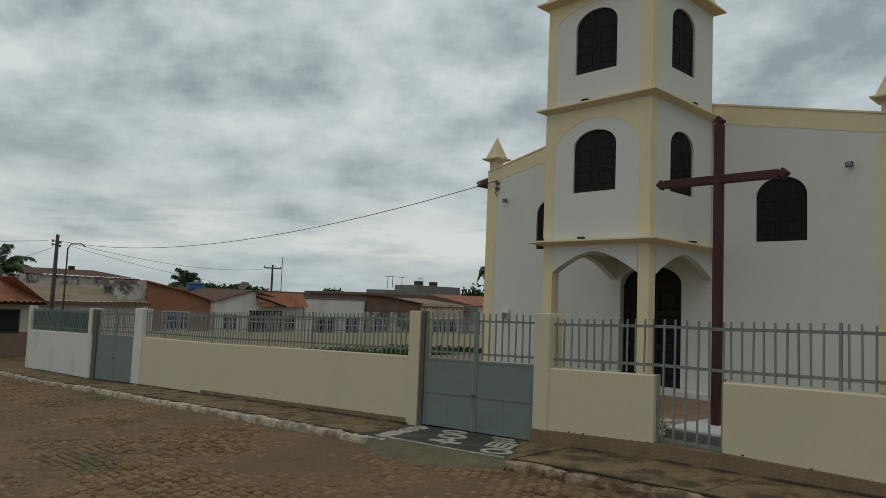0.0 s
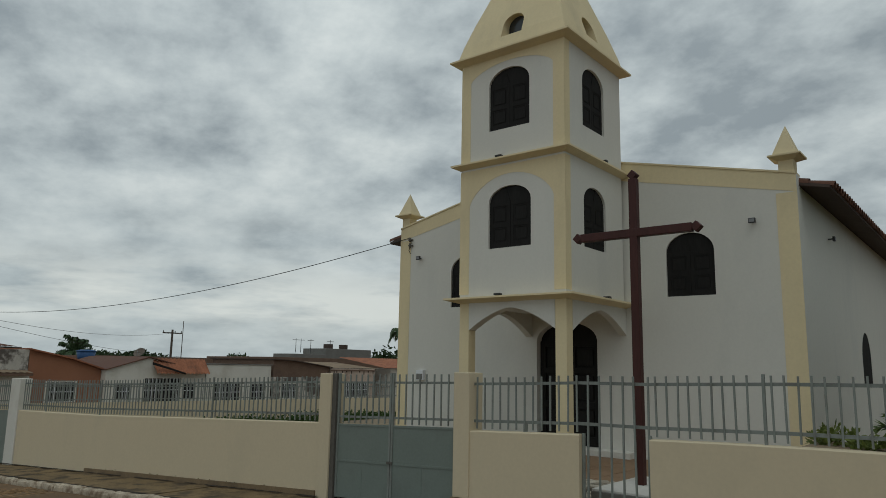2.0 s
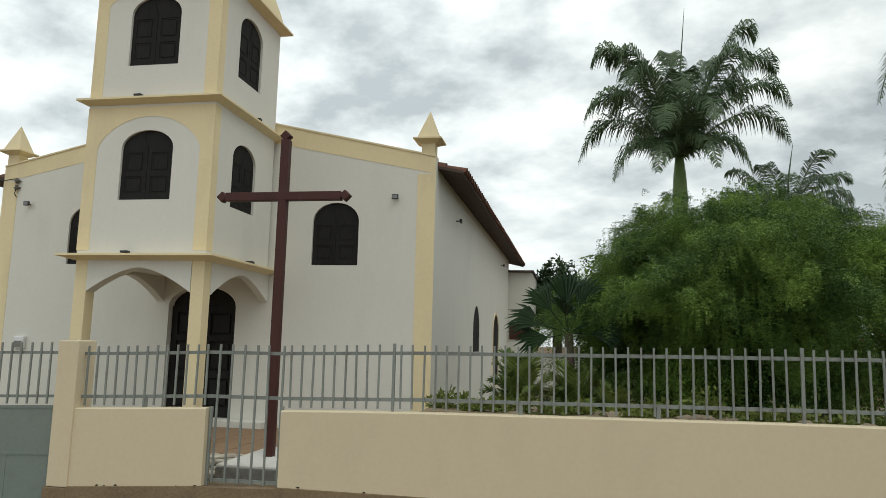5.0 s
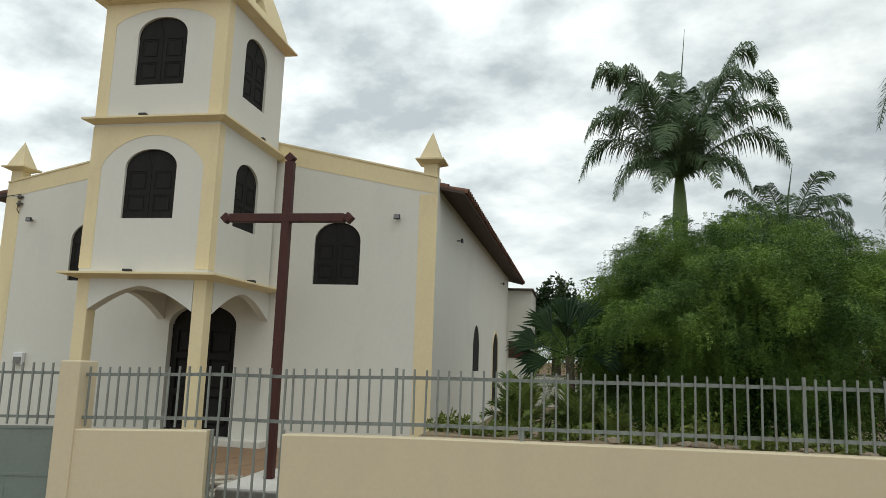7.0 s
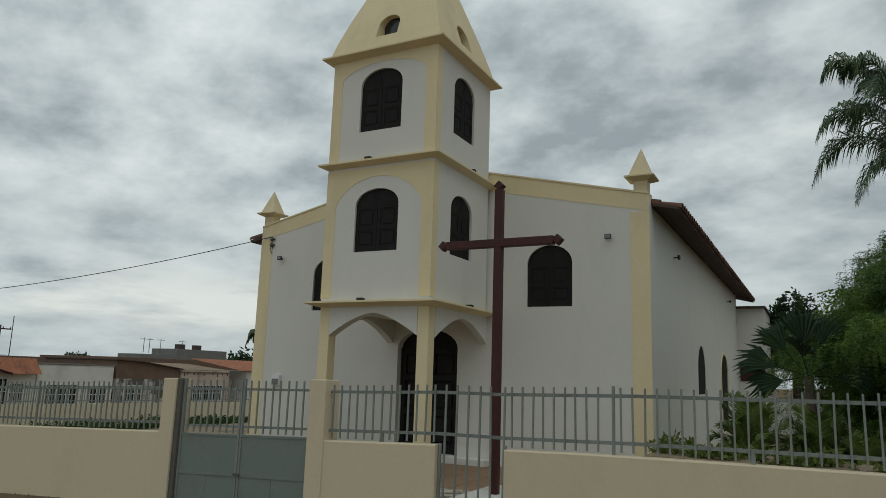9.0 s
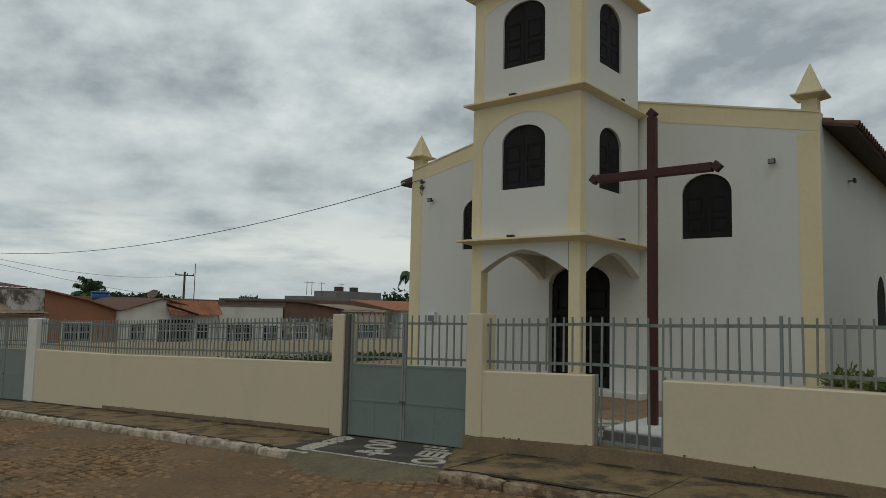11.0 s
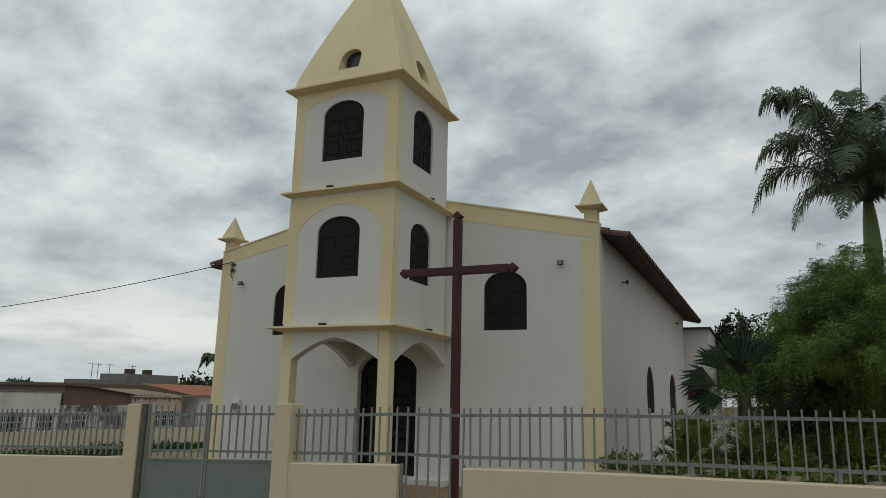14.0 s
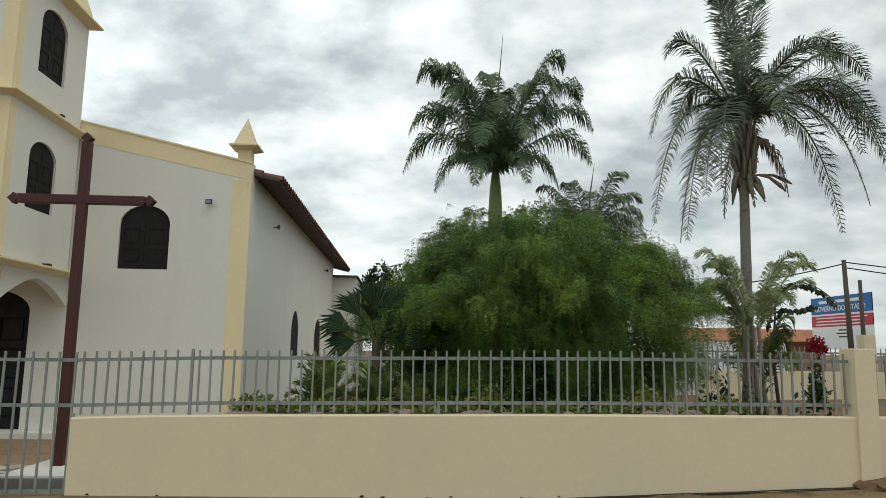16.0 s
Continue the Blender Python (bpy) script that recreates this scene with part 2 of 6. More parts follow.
M_GATE = node_mat("grey_blue_gate_paint", (0.18, 0.213, 0.188), 0.10, 1.5, 30, 0.55, 0.06, stain=(0.13, 0.14, 0.13), stain_amt=0.5, stain_scale=1.5, spec=0.45)
M_BAR = node_mat("grey_fence_paint", (0.215, 0.235, 0.215), 0.12, 3, 30, 0.5, 0.05, stain=(0.14, 0.12, 0.10), stain_amt=0.5, stain_scale=5, obj=0.08, spec=0.45)
M_POST = node_mat("grimy_steel", (0.115, 0.105, 0.09), 0.2, 3, 30, 0.7, 0.1)
M_GREENFENCE = node_mat("green_fence_mesh", (0.055, 0.125, 0.085), 0.2, 3, 60, 0.7, 0.1)
M_WOOD = node_mat("dark_brown_shutter", (0.0215, 0.0208, 0.0198), 0.25, 4, 40, 0.75, 0.12, stretch=(1, 1, 0.2), grain=False, spec=0.1)
M_CROSS = node_mat("red_brown_wood", (0.062, 0.020, 0.0165), 0.25, 3, 40, 0.6, 0.15, stretch=(1, 1, 0.2), grain=False)
M_TILE = node_mat("clay_tile", (0.33, 0.135, 0.075), 0.30, 2, 14, 0.9, 0.3, stain=(0.15, 0.075, 0.05), stain_amt=0.75, stain_scale=1.2, island=0.15)
M_TILEPIECE = node_mat("weathered_clay_tile", (0.15, 0.075, 0.052), 0.25, 2, 20, 0.9, 0.2, stain=(0.07, 0.05, 0.045), stain_amt=0.7, stain_scale=2, obj=0.2)
M_BOARD = node_mat("dark_red_board", (0.07, 0.024, 0.018), 0.25, 3, 30, 0.7, 0.1)
M_SOFFIT = node_mat("dark_roof_timber", (0.085, 0.062, 0.052), 0.2, 3, 30, 0.9, 0.2)
M_ASBESTOS = node_mat("grey_brown_old_roof", (0.275, 0.205, 0.14), 0.2, 1.5, 20, 0.95, 0.2, stain=(0.13, 0.11, 0.09), stain_amt=0.6)
M_ORANGE = node_mat("faded_orange_wall", (0.31, 0.145, 0.085), 0.12, 1, 25, 0.95, 0.2, stain=(0.20, 0.11, 0.08), stain_amt=0.5)
M_BRICK = node_mat("raw_brick_wall", (0.17, 0.112, 0.082), 0.2, 1.5, 12, 0.95, 0.3, stain=(0.12, 0.09, 0.075), stain_amt=0.6)
M_CONC = node_mat("raw_concrete", (0.20, 0.195, 0.18), 0.18, 1.2, 25, 0.95, 0.3, stain=(0.12, 0.12, 0.11), stain_amt=0.6)
M_PINK = node_mat("peeling_pink_wall", (0.50, 0.40, 0.33), 0.15, 1.2, 20, 0.95, 0.2, stain=(0.22, 0.15, 0.12), stain_amt=0.7, stain_scale=1.4)
M_PEEL = node_mat("peeling_white_wall", (0.52, 0.49, 0.44), 0.15, 1.5, 20, 0.95, 0.3, stain=(0.10, 0.085, 0.075), stain_amt=0.95, stain_scale=1.2, stain_lo=0.46, stain_hi=0.56)
M_DADO = node_mat("brown_tile_dado", (0.21, 0.15, 0.11), 0.2, 3, 30, 0.6, 0.1)
M_HOUSEWALL = node_mat("beige_house_wall", (0.56, 0.50, 0.40), 0.08, 1, 30, 0.92, 0.15, stain=(0.36, 0.31, 0.24), stain_amt=0.5)
M_BLUE = node_mat("blue_plastic_tank", (0.035, 0.10, 0.24), 0.08, 2, 20, 0.5, 0.03, spec=0.4)
M_POLE = node_mat("weathered_pole", (0.085, 0.068, 0.055), 0.2, 2, 25, 0.95, 0.3, stretch=(1, 1, 0.15), grain=False)
M_CABLE = node_mat("black_cable", (0.03, 0.03, 0.03), 0.1, 3, 20, 0.6, 0)
M_LAMP = node_mat("dark_lamp_housing", (0.035, 0.035, 0.036), 0.1, 5, 40, 0.5, 0.05)
M_STEEL = node_mat("dull_antenna_metal", (0.22, 0.22, 0.22), 0.1, 5, 30, 0.45, 0, metal=0.6)
M_DISH = node_mat("weathered_dish", (0.16, 0.135, 0.11), 0.2, 3, 20, 0.7, 0.05, stain=(0.13, 0.09, 0.065), stain_amt=0.7, stain_scale=2)
M_TRUNK = node_mat("palm_trunk_bark", (0.22, 0.20, 0.165), 0.25, 3, 25, 0.95, 0.5, stain=(0.10, 0.085, 0.065), stain_amt=0.6, stain_scale=3, stretch=(1, 1, 4))
M_SHAFT = node_mat("green_crownshaft", (0.13, 0.20, 0.07), 0.15, 2, 20, 0.5, 0.05, stretch=(1, 1, 0.3))
M_BARK = node_mat("dark_bark", (0.085, 0.065, 0.05), 0.3, 4, 25, 0.95, 0.6)
M_HUSK = node_mat("dead_palm_husk", (0.22, 0.19, 0.15), 0.3, 4, 30, 0.95, 0.3, stain=(0.12, 0.09, 0.065), stain_amt=0.6, stain_scale=4)
M_DRY = node_mat("dry_frond", (0.22, 0.18, 0.125), 0.2, 4, 30, 0.9, 0.2)
M_PALM = leaf_mat("palm_leaflets", (0.052, 0.095, 0.046), (0.14, 0.20, 0.095), 0.5, 0.4, 0.2)
M_QUEEN = leaf_mat("queen_palm_leaflets", (0.055, 0.085, 0.050), (0.15, 0.185, 0.115), 0.5, 0.45, 0.2)
M_PEPPER = leaf_mat("pepper_tree_leaves", (0.016, 0.055, 0.012), (0.215, 0.335, 0.062), 0.30, 0.5, 0.12)
M_FAN = leaf_mat("fan_palm_leaves", (0.013, 0.034, 0.016), (0.040, 0.072, 0.030), 0.4, 0.4, 0.12)
M_DWARF = leaf_mat("dwarf_palm_leaves", (0.060, 0.105, 0.025), (0.24, 0.28, 0.075), 0.5, 0.45, 0.2)
M_ARECA = leaf_mat("areca_leaves", (0.17, 0.22, 0.09), (0.36, 0.40, 0.22), 0.5, 0.45, 0.3)
M_SHRUB = leaf_mat("low_shrub_leaves", (0.07, 0.105, 0.025), (0.22, 0.25, 0.06), 0.6, 0.5, 0.3)
M_VINE = leaf_mat("dark_vine_leaves", (0.018, 0.035, 0.014), (0.05, 0.08, 0.03), 0.5, 0.5, 0.2)
M_RED = leaf_mat("red_blossom", (0.20, 0.012, 0.02), (0.32, 0.022, 0.035), 0.5, 0.6, 0.2)
M_FARTREE = leaf_mat("far_tree_leaves", (0.022, 0.045, 0.016), (0.055, 0.085, 0.035), 0.5, 0.6, 0.2)
M_STONE = node_mat("garden_stone", (0.22, 0.175, 0.125), 0.25, 4, 25, 0.95, 0.4, obj=0.2)
M_SLAB = node_mat("white_slab_paint", (0.62, 0.60, 0.56), 0.1, 2, 30, 0.85, 0.15, stain=(0.36, 0.33, 0.28), stain_amt=0.5)
M_FLOOR = node_mat("brown_floor_tile", (0.27, 0.175, 0.105), 0.12, 2, 25, 0.7, 0.1, stain=(0.22, 0.15, 0.10), stain_amt=0.5)
M_DARKMOSAIC = node_mat("dark_mosaic", (0.065, 0.058, 0.047), 0.25, 2, 30, 0.9, 0.4, stain=(0.14, 0.11, 0.075), stain_amt=0.6, stain_scale=1.5)
M_WHITEMOSAIC = node_mat("white_mosaic_stone", (0.42, 0.38, 0.31), 0.2, 5, 40, 0.9, 0.4, obj=0.2, stain=(0.25, 0.2, 0.15), stain_amt=0.6, stain_scale=3)
M_SIGNBLUE = node_mat("sign_blue", (0.02, 0.13, 0.36), 0.04, 2, 20, 0.5, 0)
M_SIGNRED = node_mat("sign_red", (0.45, 0.04, 0.06), 0.04, 2, 20, 0.5, 0)
M_SIGNWHITE = node_mat("sign_white", (0.72, 0.73, 0.75), 0.04, 2, 20, 0.5, 0)
M_BLACK = node_mat("dark_opening", (0.018, 0.018, 0.019), 0.1, 3, 20, 0.8, 0)
M_GLASS = node_mat("dim_window_glass", (0.03, 0.035, 0.04), 0.1, 3, 20, 0.15, 0, spec=0.6)
M_GRASS = leaf_mat("green_hedge_leaves", (0.03, 0.065, 0.015), (0.085, 0.13, 0.04), 0.5, 0.6, 0.3)


# ---- mesh helpers ----
def part(name, bm, material, parent=None, label=""):
    """Links a bmesh as one mesh object, under a thing where one is given."""
    me = bpy.data.meshes.new(name)
    bmesh.ops.recalc_face_normals(bm, faces=bm.faces)
    bm.to_mesh(me)
    bm.free()
    me.materials.append(material)
    ob = new(name, me)
    ob.parent = parent
    if label:
        ob["label"] = label
    return ob


def raw(name, verts, faces, material, parent=None, label=""):
    me = bpy.data.meshes.new(name)
    me.from_pydata(verts, [], faces)
    me.update()
    me.materials.append(material)
    ob = new(name, me)
    ob.parent = parent
    if label:
        ob["label"] = label
    return ob


def shared(name, ob, m, parent=None):
    """One more object on the mesh of ob."""
    o = new(name, ob.data)
    o.parent = parent
    o.matrix_basis = m
    return o


def thing(name, label, category, at=(0, 0, 0), group="", kind=""):
    ob = new(name)
    ob.empty_display_size = 0.2
    ob.location = at
    return tagged(ob, label, category, group, kind)


def box(bm, x0, x1, y0, y1, z0, z1):
    v = [bm.verts.new(p) for p in ((x0, y0, z0), (x1, y0, z0), (x1, y1, z0), (x0, y1, z0), (x0, y0, z1), (x1, y0, z1), (x1, y1, z1), (x0, y1, z1))]
    for f in ((0, 3, 2, 1), (4, 5, 6, 7), (0, 1, 5, 4), (1, 2, 6, 5), (2, 3, 7, 6), (3, 0, 4, 7)):
        bm.faces.new([v[i] for i in f])


def bevelled(x0, x1, y0, y1, z0, z1, r=0.01):
    bm = bmesh.new()
    box(bm, x0, x1, y0, y1, z0, z1)
    if r:
        bmesh.ops.bevel(bm, geom=list(bm.edges), offset=r, segments=2, affect="EDGES", profile=0.6)
    return bm


def prism(outline, axis, a, b):
    """A solid from an outline of (u, z) points. axis 'y': u is x, pushed from y=a to y=b; axis 'x': u is y."""
    bm = bmesh.new()
    put = (lambda u, z, d: (u, d, z)) if axis == "y" else (lambda u, z, d: (d, u, z))
    f = [bm.verts.new(put(u, z, a)) for u, z in outline]
    g = [bm.verts.new(put(u, z, b)) for u, z in outline]
    n = len(outline)
    bm.faces.new(f)
    bm.faces.new(g[::-1])
    for i in range(n):
        bm.faces.new((f[i], f[(i + 1) % n], g[(i + 1) % n], g[i]))
    return bm


def arch(u0, u1, z0, spring, apex, n=14, power=2.0):
    """The outline of an opening with a curved head."""
    c, h = (u0 + u1) / 2, (u1 - u0) / 2
    pts = [(u0, z0), (u1, z0)]
    for i in range(n + 1):
        a = math.pi * i / n
        s = abs(math.sin(a)) ** (2 / power)
        pts.append((c + h * math.cos(a), spring + (apex - spring) * s))
    return pts


def carve(ob, cutters):
    """Cuts the solids out of ob and keeps the result as its plain mesh."""
    made = []
    for bm in cutters:
        me = bpy.data.meshes.new("cutter")
        bmesh.ops.recalc_face_normals(bm, faces=bm.faces)
        bm.to_mesh(me)
        bm.free()
        c = new("cutter", me)
        made.append(c)
        mod = ob.modifiers.new("cut", "BOOLEAN")
        mod.operation, mod.solver, mod.object = "DIFFERENCE", "EXACT", c
    bpy.context.view_layer.update()
    dg = bpy.context.evaluated_depsgraph_get()
    me = bpy.data.meshes.new_from_object(ob.evaluated_get(dg))
    ob.modifiers.clear()
    ob.data = me
    for c in made:
        bpy.data.objects.remove(c)
    return ob


def tube(points, radii, sides=8, cap=True):
    """A tapered tube along points."""
    bm = bmesh.new()
    rings = []
    for i, p in enumerate(points):
        p = Vector(p)
        d = (Vector(points[min(i + 1, len(points) - 1)]) - Vector(points[max(i - 1, 0)])).normalized()
        a = d.orthogonal().normalized() if i == 0 else (a - d * a.dot(d)).normalized()
        b = d.cross(a)
        r = radii[i] if hasattr(radii, "__len__") else radii
        rings.append([bm.verts.new(p + r * (math.cos(2 * math.pi * k / sides) * a + math.sin(2 * math.pi * k / sides) * b)) for k in range(sides)])
    for q, s in zip(rings, rings[1:]):
        for k in range(sides):
            f = bm.faces.new((q[k], q[(k + 1) % sides], s[(k + 1) % sides], s[k]))
            f.smooth = True
    if cap:
        bm.faces.new(rings[0][::-1])
        bm.faces.new(rings[-1])
    return bm


def line(x, table):
    """A height read along x from a short table."""
    return float(np.interp(x, [p[0] for p in table], [p[1] for p in table]))


# heights along the street
GROUND = [(-90, -2.9), (-60, -2.4), (-38, -1.72), (-30, -1.48), (-23, -1.17), (-19.8, -0.95), (-8.2, -0.31), (-6, -0.2), (-4.2, -0.09), (0, 0.05), (2.4, 0.15), (4.6, 0.24), (10, 0.4), (60, 1.6)]
WALLTOP = [(-30.3, -0.07), (-23.2, 0.17), (-19.3, 0.35), (-15.4, 0.45), (-11.3, 0.62), (-8.4, 0.73), (-5.7, 0.80), (-4.2, 0.86), (-3.4, 0.865), (-2.27, 0.90), (1.5, 0.945), (4.6, 0.955), (9, 0.97)]
BARHIGH = [(-30.3, 0.84), (-23, 0.76), (-19.3, 0.73), (-8.4, 0.67), (-5, 0.64), (9, 0.66)]
FY = 7.47


def ground_z(x):
    return line(x, GROUND)


def wall_z(x):
    return line(x, WALLTOP)


# ---- ground, road, pavement ----
xs = [-600, -300, -150] + [p[0] for p in GROUND] + [-34, -26, -15, -11, 30, 150, 300, 600]
xs = sorted(set(xs))
ys = [-400, -100, -30, -6, 0, 5.85, 7.5, 15, 25, 40, 80, 160, 400, 900]
gv = [(x, y, ground_z(x) - 0.105) for x in xs for y in ys]
gf = [(i * len(ys) + j, (i + 1) * len(ys) + j, (i + 1) * len(ys) + j + 1, i * len(ys) + j + 1) for i in range(len(xs) - 1) for j in range(len(ys) - 1)]
tagged(raw("ground", gv, gf, M_DIRT), "brown bare earth ground of the small town", "ground", kind="structure")

# pavement slab in front of the boundary wall, with a gap for the gateway mosaic
pave = thing("pavement", "worn brown concrete pavement along the cream wall", "pavement", kind="structure")


def strip(x0, x1, ya, yb, lift, depth, n):
    """A slab that follows the slope; ya(x), yb(x) are its edges."""
    v, f = [], []
    for i in range(n + 1):
        x = x0 + (x1 - x0) * i / n
        a, b = ya(x), yb(x)
        z = ground_z(x) + (lift(x) if callable(lift) else lift)
        v += [(x, a, z), (x, b, z), (x, a, z - depth), (x, b, z - depth)]
    for i in range(n):
        k = 4 * i
        f += [(k, k + 4, k + 5, k + 1), (k + 2, k + 3, k + 7, k + 6), (k, k + 2, k + 6, k + 4), (k + 1, k + 5, k + 7, k + 3)]
    f += [(0, 1, 3, 2), (4 * n, 4 * n + 2, 4 * n + 3, 4 * n + 1)]
    return v, f


KY = 6.27


def edge_near(x):
    return max(KY, KY + (-29.2 - x) * 0.8)


joints = [-30.6, -27.3, -24.6, -21.9, -19.2, -16.4, -13.6, -11.0, -8.2]
for a, b in list(zip(joints, joints[1:])) + [(-5.35, -3.1), (-3.1, -0.2), (-0.2, 2.9), (2.9, 6.5), (6.5, 12)]:
    v, f = strip(a + 0.008, b - 0.008, edge_near, lambda x: FY + 0.02, random.uniform(-0.012, 0.006), 0.16, 6)
    raw("slab", v, f, M_PAVE, pave)
# kerb stones
kerb = thing("kerb", "whitewashed kerb stones with flaking lime, beside the road", "kerb", kind="structure")


def kerb_stone(ln, top, seed):
    """One worn stone: a rounded profile swept along x, knocked out of true."""
    bm = bmesh.new()
    prof = [(-0.065, -0.16), (-0.068, -0.06), (-0.058, -0.018), (-0.034, 0.0), (0.02, 0.002), (0.055, -0.006), (0.06, -0.16)]
    rings = []
    n = max(6, int(ln / 0.07))
    for i in range(n + 1):
        u = i / n
        end = min(u, 1 - u) * ln
        round_off = 0.022 * max(0.0, 1 - end / 0.06)
        ring = []
        for q, (py, pz) in enumerate(prof):
            w = noise.noise(Vector((u * ln * 6 + seed * 3.7, q * 0.55, seed))) + 0.5 * noise.noise(Vector((u * ln * 19 + seed, q * 1.3, seed * 2)))
            deep = 0.020 if 1 <= q <= 5 else 0.0
            ring.append(bm.verts.new(((u - 0.5) * ln, py + deep * w * 0.8, pz + top * (pz > -0.1) + deep * w - round_off * (1 <= q <= 5))))
        rings.append(ring)
    for a, b in zip(rings, rings[1:]):
        for q in range(len(prof) - 1):
            bm.faces.new((a[q], b[q], b[q + 1], a[q + 1]))
    bm.faces.new(rings[0])
    bm.faces.new(rings[-1][::-1])
    return bm


kx = -28.9
while kx < 7:
    ln = random.uniform(0.75, 1.05)
    if -5.9 < kx < -5.0:
        kx = -5.32
    if not (-7.75 < kx + ln / 2 < -5.3):
        m = (kx + ln / 2)
        slope = math.atan2(ground_z(kx + ln) - ground_z(kx), ln)
        bm = kerb_stone(ln - 0.012, 0.006 + random.uniform(-0.016, 0.010), m)
        k = part("kerb_stone", bm, M_KERB if m < -6 else M_KERB2, kerb)
        k.location = (m, KY - 0.06 + random.uniform(-0.012, 0.012), ground_z(m))
        k.rotation_euler = (0, -slope, random.uniform(-0.01, 0.01))
    kx += ln


def soil_joint(x0, x1, yc, wide, lift, seed):
    """A ragged line of dark soil caught along an edge."""
    n = int((x1 - x0) / 0.07)
    v, f = [], []
    for i in range(n + 1):
        x = x0 + (x1 - x0) * i / n
        q = max(0.0, noise.noise(Vector((x * 1.7, seed, 0))) + 0.28) + 0.35 * max(0.0, noise.noise(Vector((x * 7.0, seed, 3))))
        z = ground_z(x) + lift
        w = wide * min(1.0, q * 1.6) + 0.004
        v += [(x, yc - w, z), (x, yc - w * 0.5, z + 0.012), (x, yc + w, z)]
    for i in range(n):
        k = 3 * i
        f += [(k, k + 3, k + 4, k + 1), (k + 1, k + 4, k + 5, k + 2)]
    return raw("soil_joint", v, f, M_SOILJOINT, kerb if lift < 0.011 else pave, "dark soil in the joint")


soil_joint(-28.9, -8.25, KY + 0.035, 0.055, 0.008, 1.0)
soil_joint(-5.3, 7.0, KY + 0.035, 0.055, 0.008, 2.0)
soil_joint(-29.0, -8.4, FY - 0.02, 0.05, 0.012, 3.0)
soil_joint(-5.3, 9.0, FY - 0.02, 0.035, 0.012, 4.0)
# gateway: dark mosaic with pale letters worn past reading, pale edging and a cement ramp
gateway = thing("gateway_mosaic", "dark stone mosaic with worn white markings before the gate", "paving", kind="structure")
v, f = strip(-8.17, -5.37, lambda x: KY + 0.02, lambda x: FY + 0.1, 0.0, 0.16, 8)
raw("mosaic_field", v, f, M_DARKMOSAIC, gateway)


def on_slope(name, x0, x1, y0, y1, mat, parent, h=0.008, turn=0.0):
    bm = bevelled(-(x1 - x0) / 2, (x1 - x0) / 2, -(y1 - y0) / 2, (y1 - y0) / 2, -0.01, h, 0.003)
    o = part(name, bm, mat, parent)
    m = (x0 + x1) / 2
    o.location = (m, (y0 + y1) / 2, ground_z(m))
    o.rotation_euler = (0, -math.atan2(ground_z(m + 0.3) - ground_z(m - 0.3), 0.6), turn)
    return o


def mosaic_bar(x0, y0, x1, y1, w=0.075, step=0.10):
    n = max(2, int(math.hypot(x1 - x0, y1 - y0) / step))
    for i in range(n):
        px, py = x0 + (x1 - x0) * (i + 0.5) / n, y0 + (y1 - y0) * (i + 0.5) / n
        on_slope("mosaic_stone", px - step * 0.48, px + step * 0.48, py - w / 2, py + w / 2, M_WHITEMOSAIC, gateway, 0.008,
                 math.atan2(y1 - y0, x1 - x0) + random.uniform(-0.1, 0.1))


def mosaic_ring(px, py, rx, ry, w=0.07):
    n = 16
    for i in range(n):
        a, b = 2 * math.pi * i / n, 2 * math.pi * (i + 1) / n
        mosaic_bar(px + rx * math.cos(a), py + ry * math.sin(a), px + rx * math.cos(b), py + ry * math.sin(b), w, 0.07)


mosaic_ring(-7.28, 7.36, 0.19, 0.09)
mosaic_ring(-7.02, 7.05, 0.21, 0.13)
mosaic_bar(-7.02, 6.62, -6.50, 6.70, 0.08)
mosaic_bar(-6.78, 6.86, -6.66, 6.50, 0.08)
mosaic_bar(-7.02, 6.62, -6.78, 6.86, 0.07)
mosaic_bar(-6.60, 7.42, -6.20, 7.42, 0.07)
mosaic_bar(-6.44, 7.26, -6.06, 7.28, 0.06)
mosaic_ring(-5.80, 6.60, 0.19, 0.13)
for k in range(4):
    mosaic_bar(-6.30 + 0.12 * k, 7.12, -6.18 + 0.12 * k, 6.84, 0.06)
mosaic_bar(-6.32, 7.13, -5.90, 7.16, 0.06)
mosaic_bar(-6.20, 6.83, -5.78, 6.85, 0.06)
for i in range(150):
    a = random.random()
    px, py = -8.0 + random.uniform(-0.13, 0.13) + 0.30 * a, 7.42 - 1.1 * a
    on_slope("mosaic_stone", px - 0.035, px + 0.035, py - 0.025, py + 0.025, M_WHITEMOSAIC, gateway, random.uniform(0.005, 0.009), random.random() * 3)
# pavement wedge that cuts the mosaic off at a slant
wz = [(-6.12, FY + 0.02), (-5.352, FY + 0.02), (-5.352, KY + 0.02)]
raw("slab", [(x, y, ground_z(x) + h) for h in (0.008, -0.15) for x, y in wz], [(2, 1, 0), (3, 4, 5), (0, 1, 4, 3), (1, 2, 5, 4), (2, 0, 3, 5)], M_PAVE, pave)
mosaic_bar(-7.55, KY + 0.08, -5.45, KY + 0.08, 0.05, 0.14)
bm = bmesh.new()
rows_r = []
for i in range(13):
    x = -7.75 + 2.50 * i / 12
    e = min(1, 2.6 * min(i, 12 - i) / 12 + 0.12)
    zg = ground_z(x)
    rows_r.append([bm.verts.new(p) for p in ((x, KY + 0.03, zg + 0.002), (x, KY - 0.12, zg - 0.006), (x, KY - 0.12 - 0.26 * e, zg - 0.05), (x, KY - 0.12 - 0.50 * e, zg - 0.106))])
for p, q in zip(rows_r, rows_r[1:]):
    for k in range(3):
        bm.faces.new((p[k], p[k + 1], q[k + 1], q[k]))
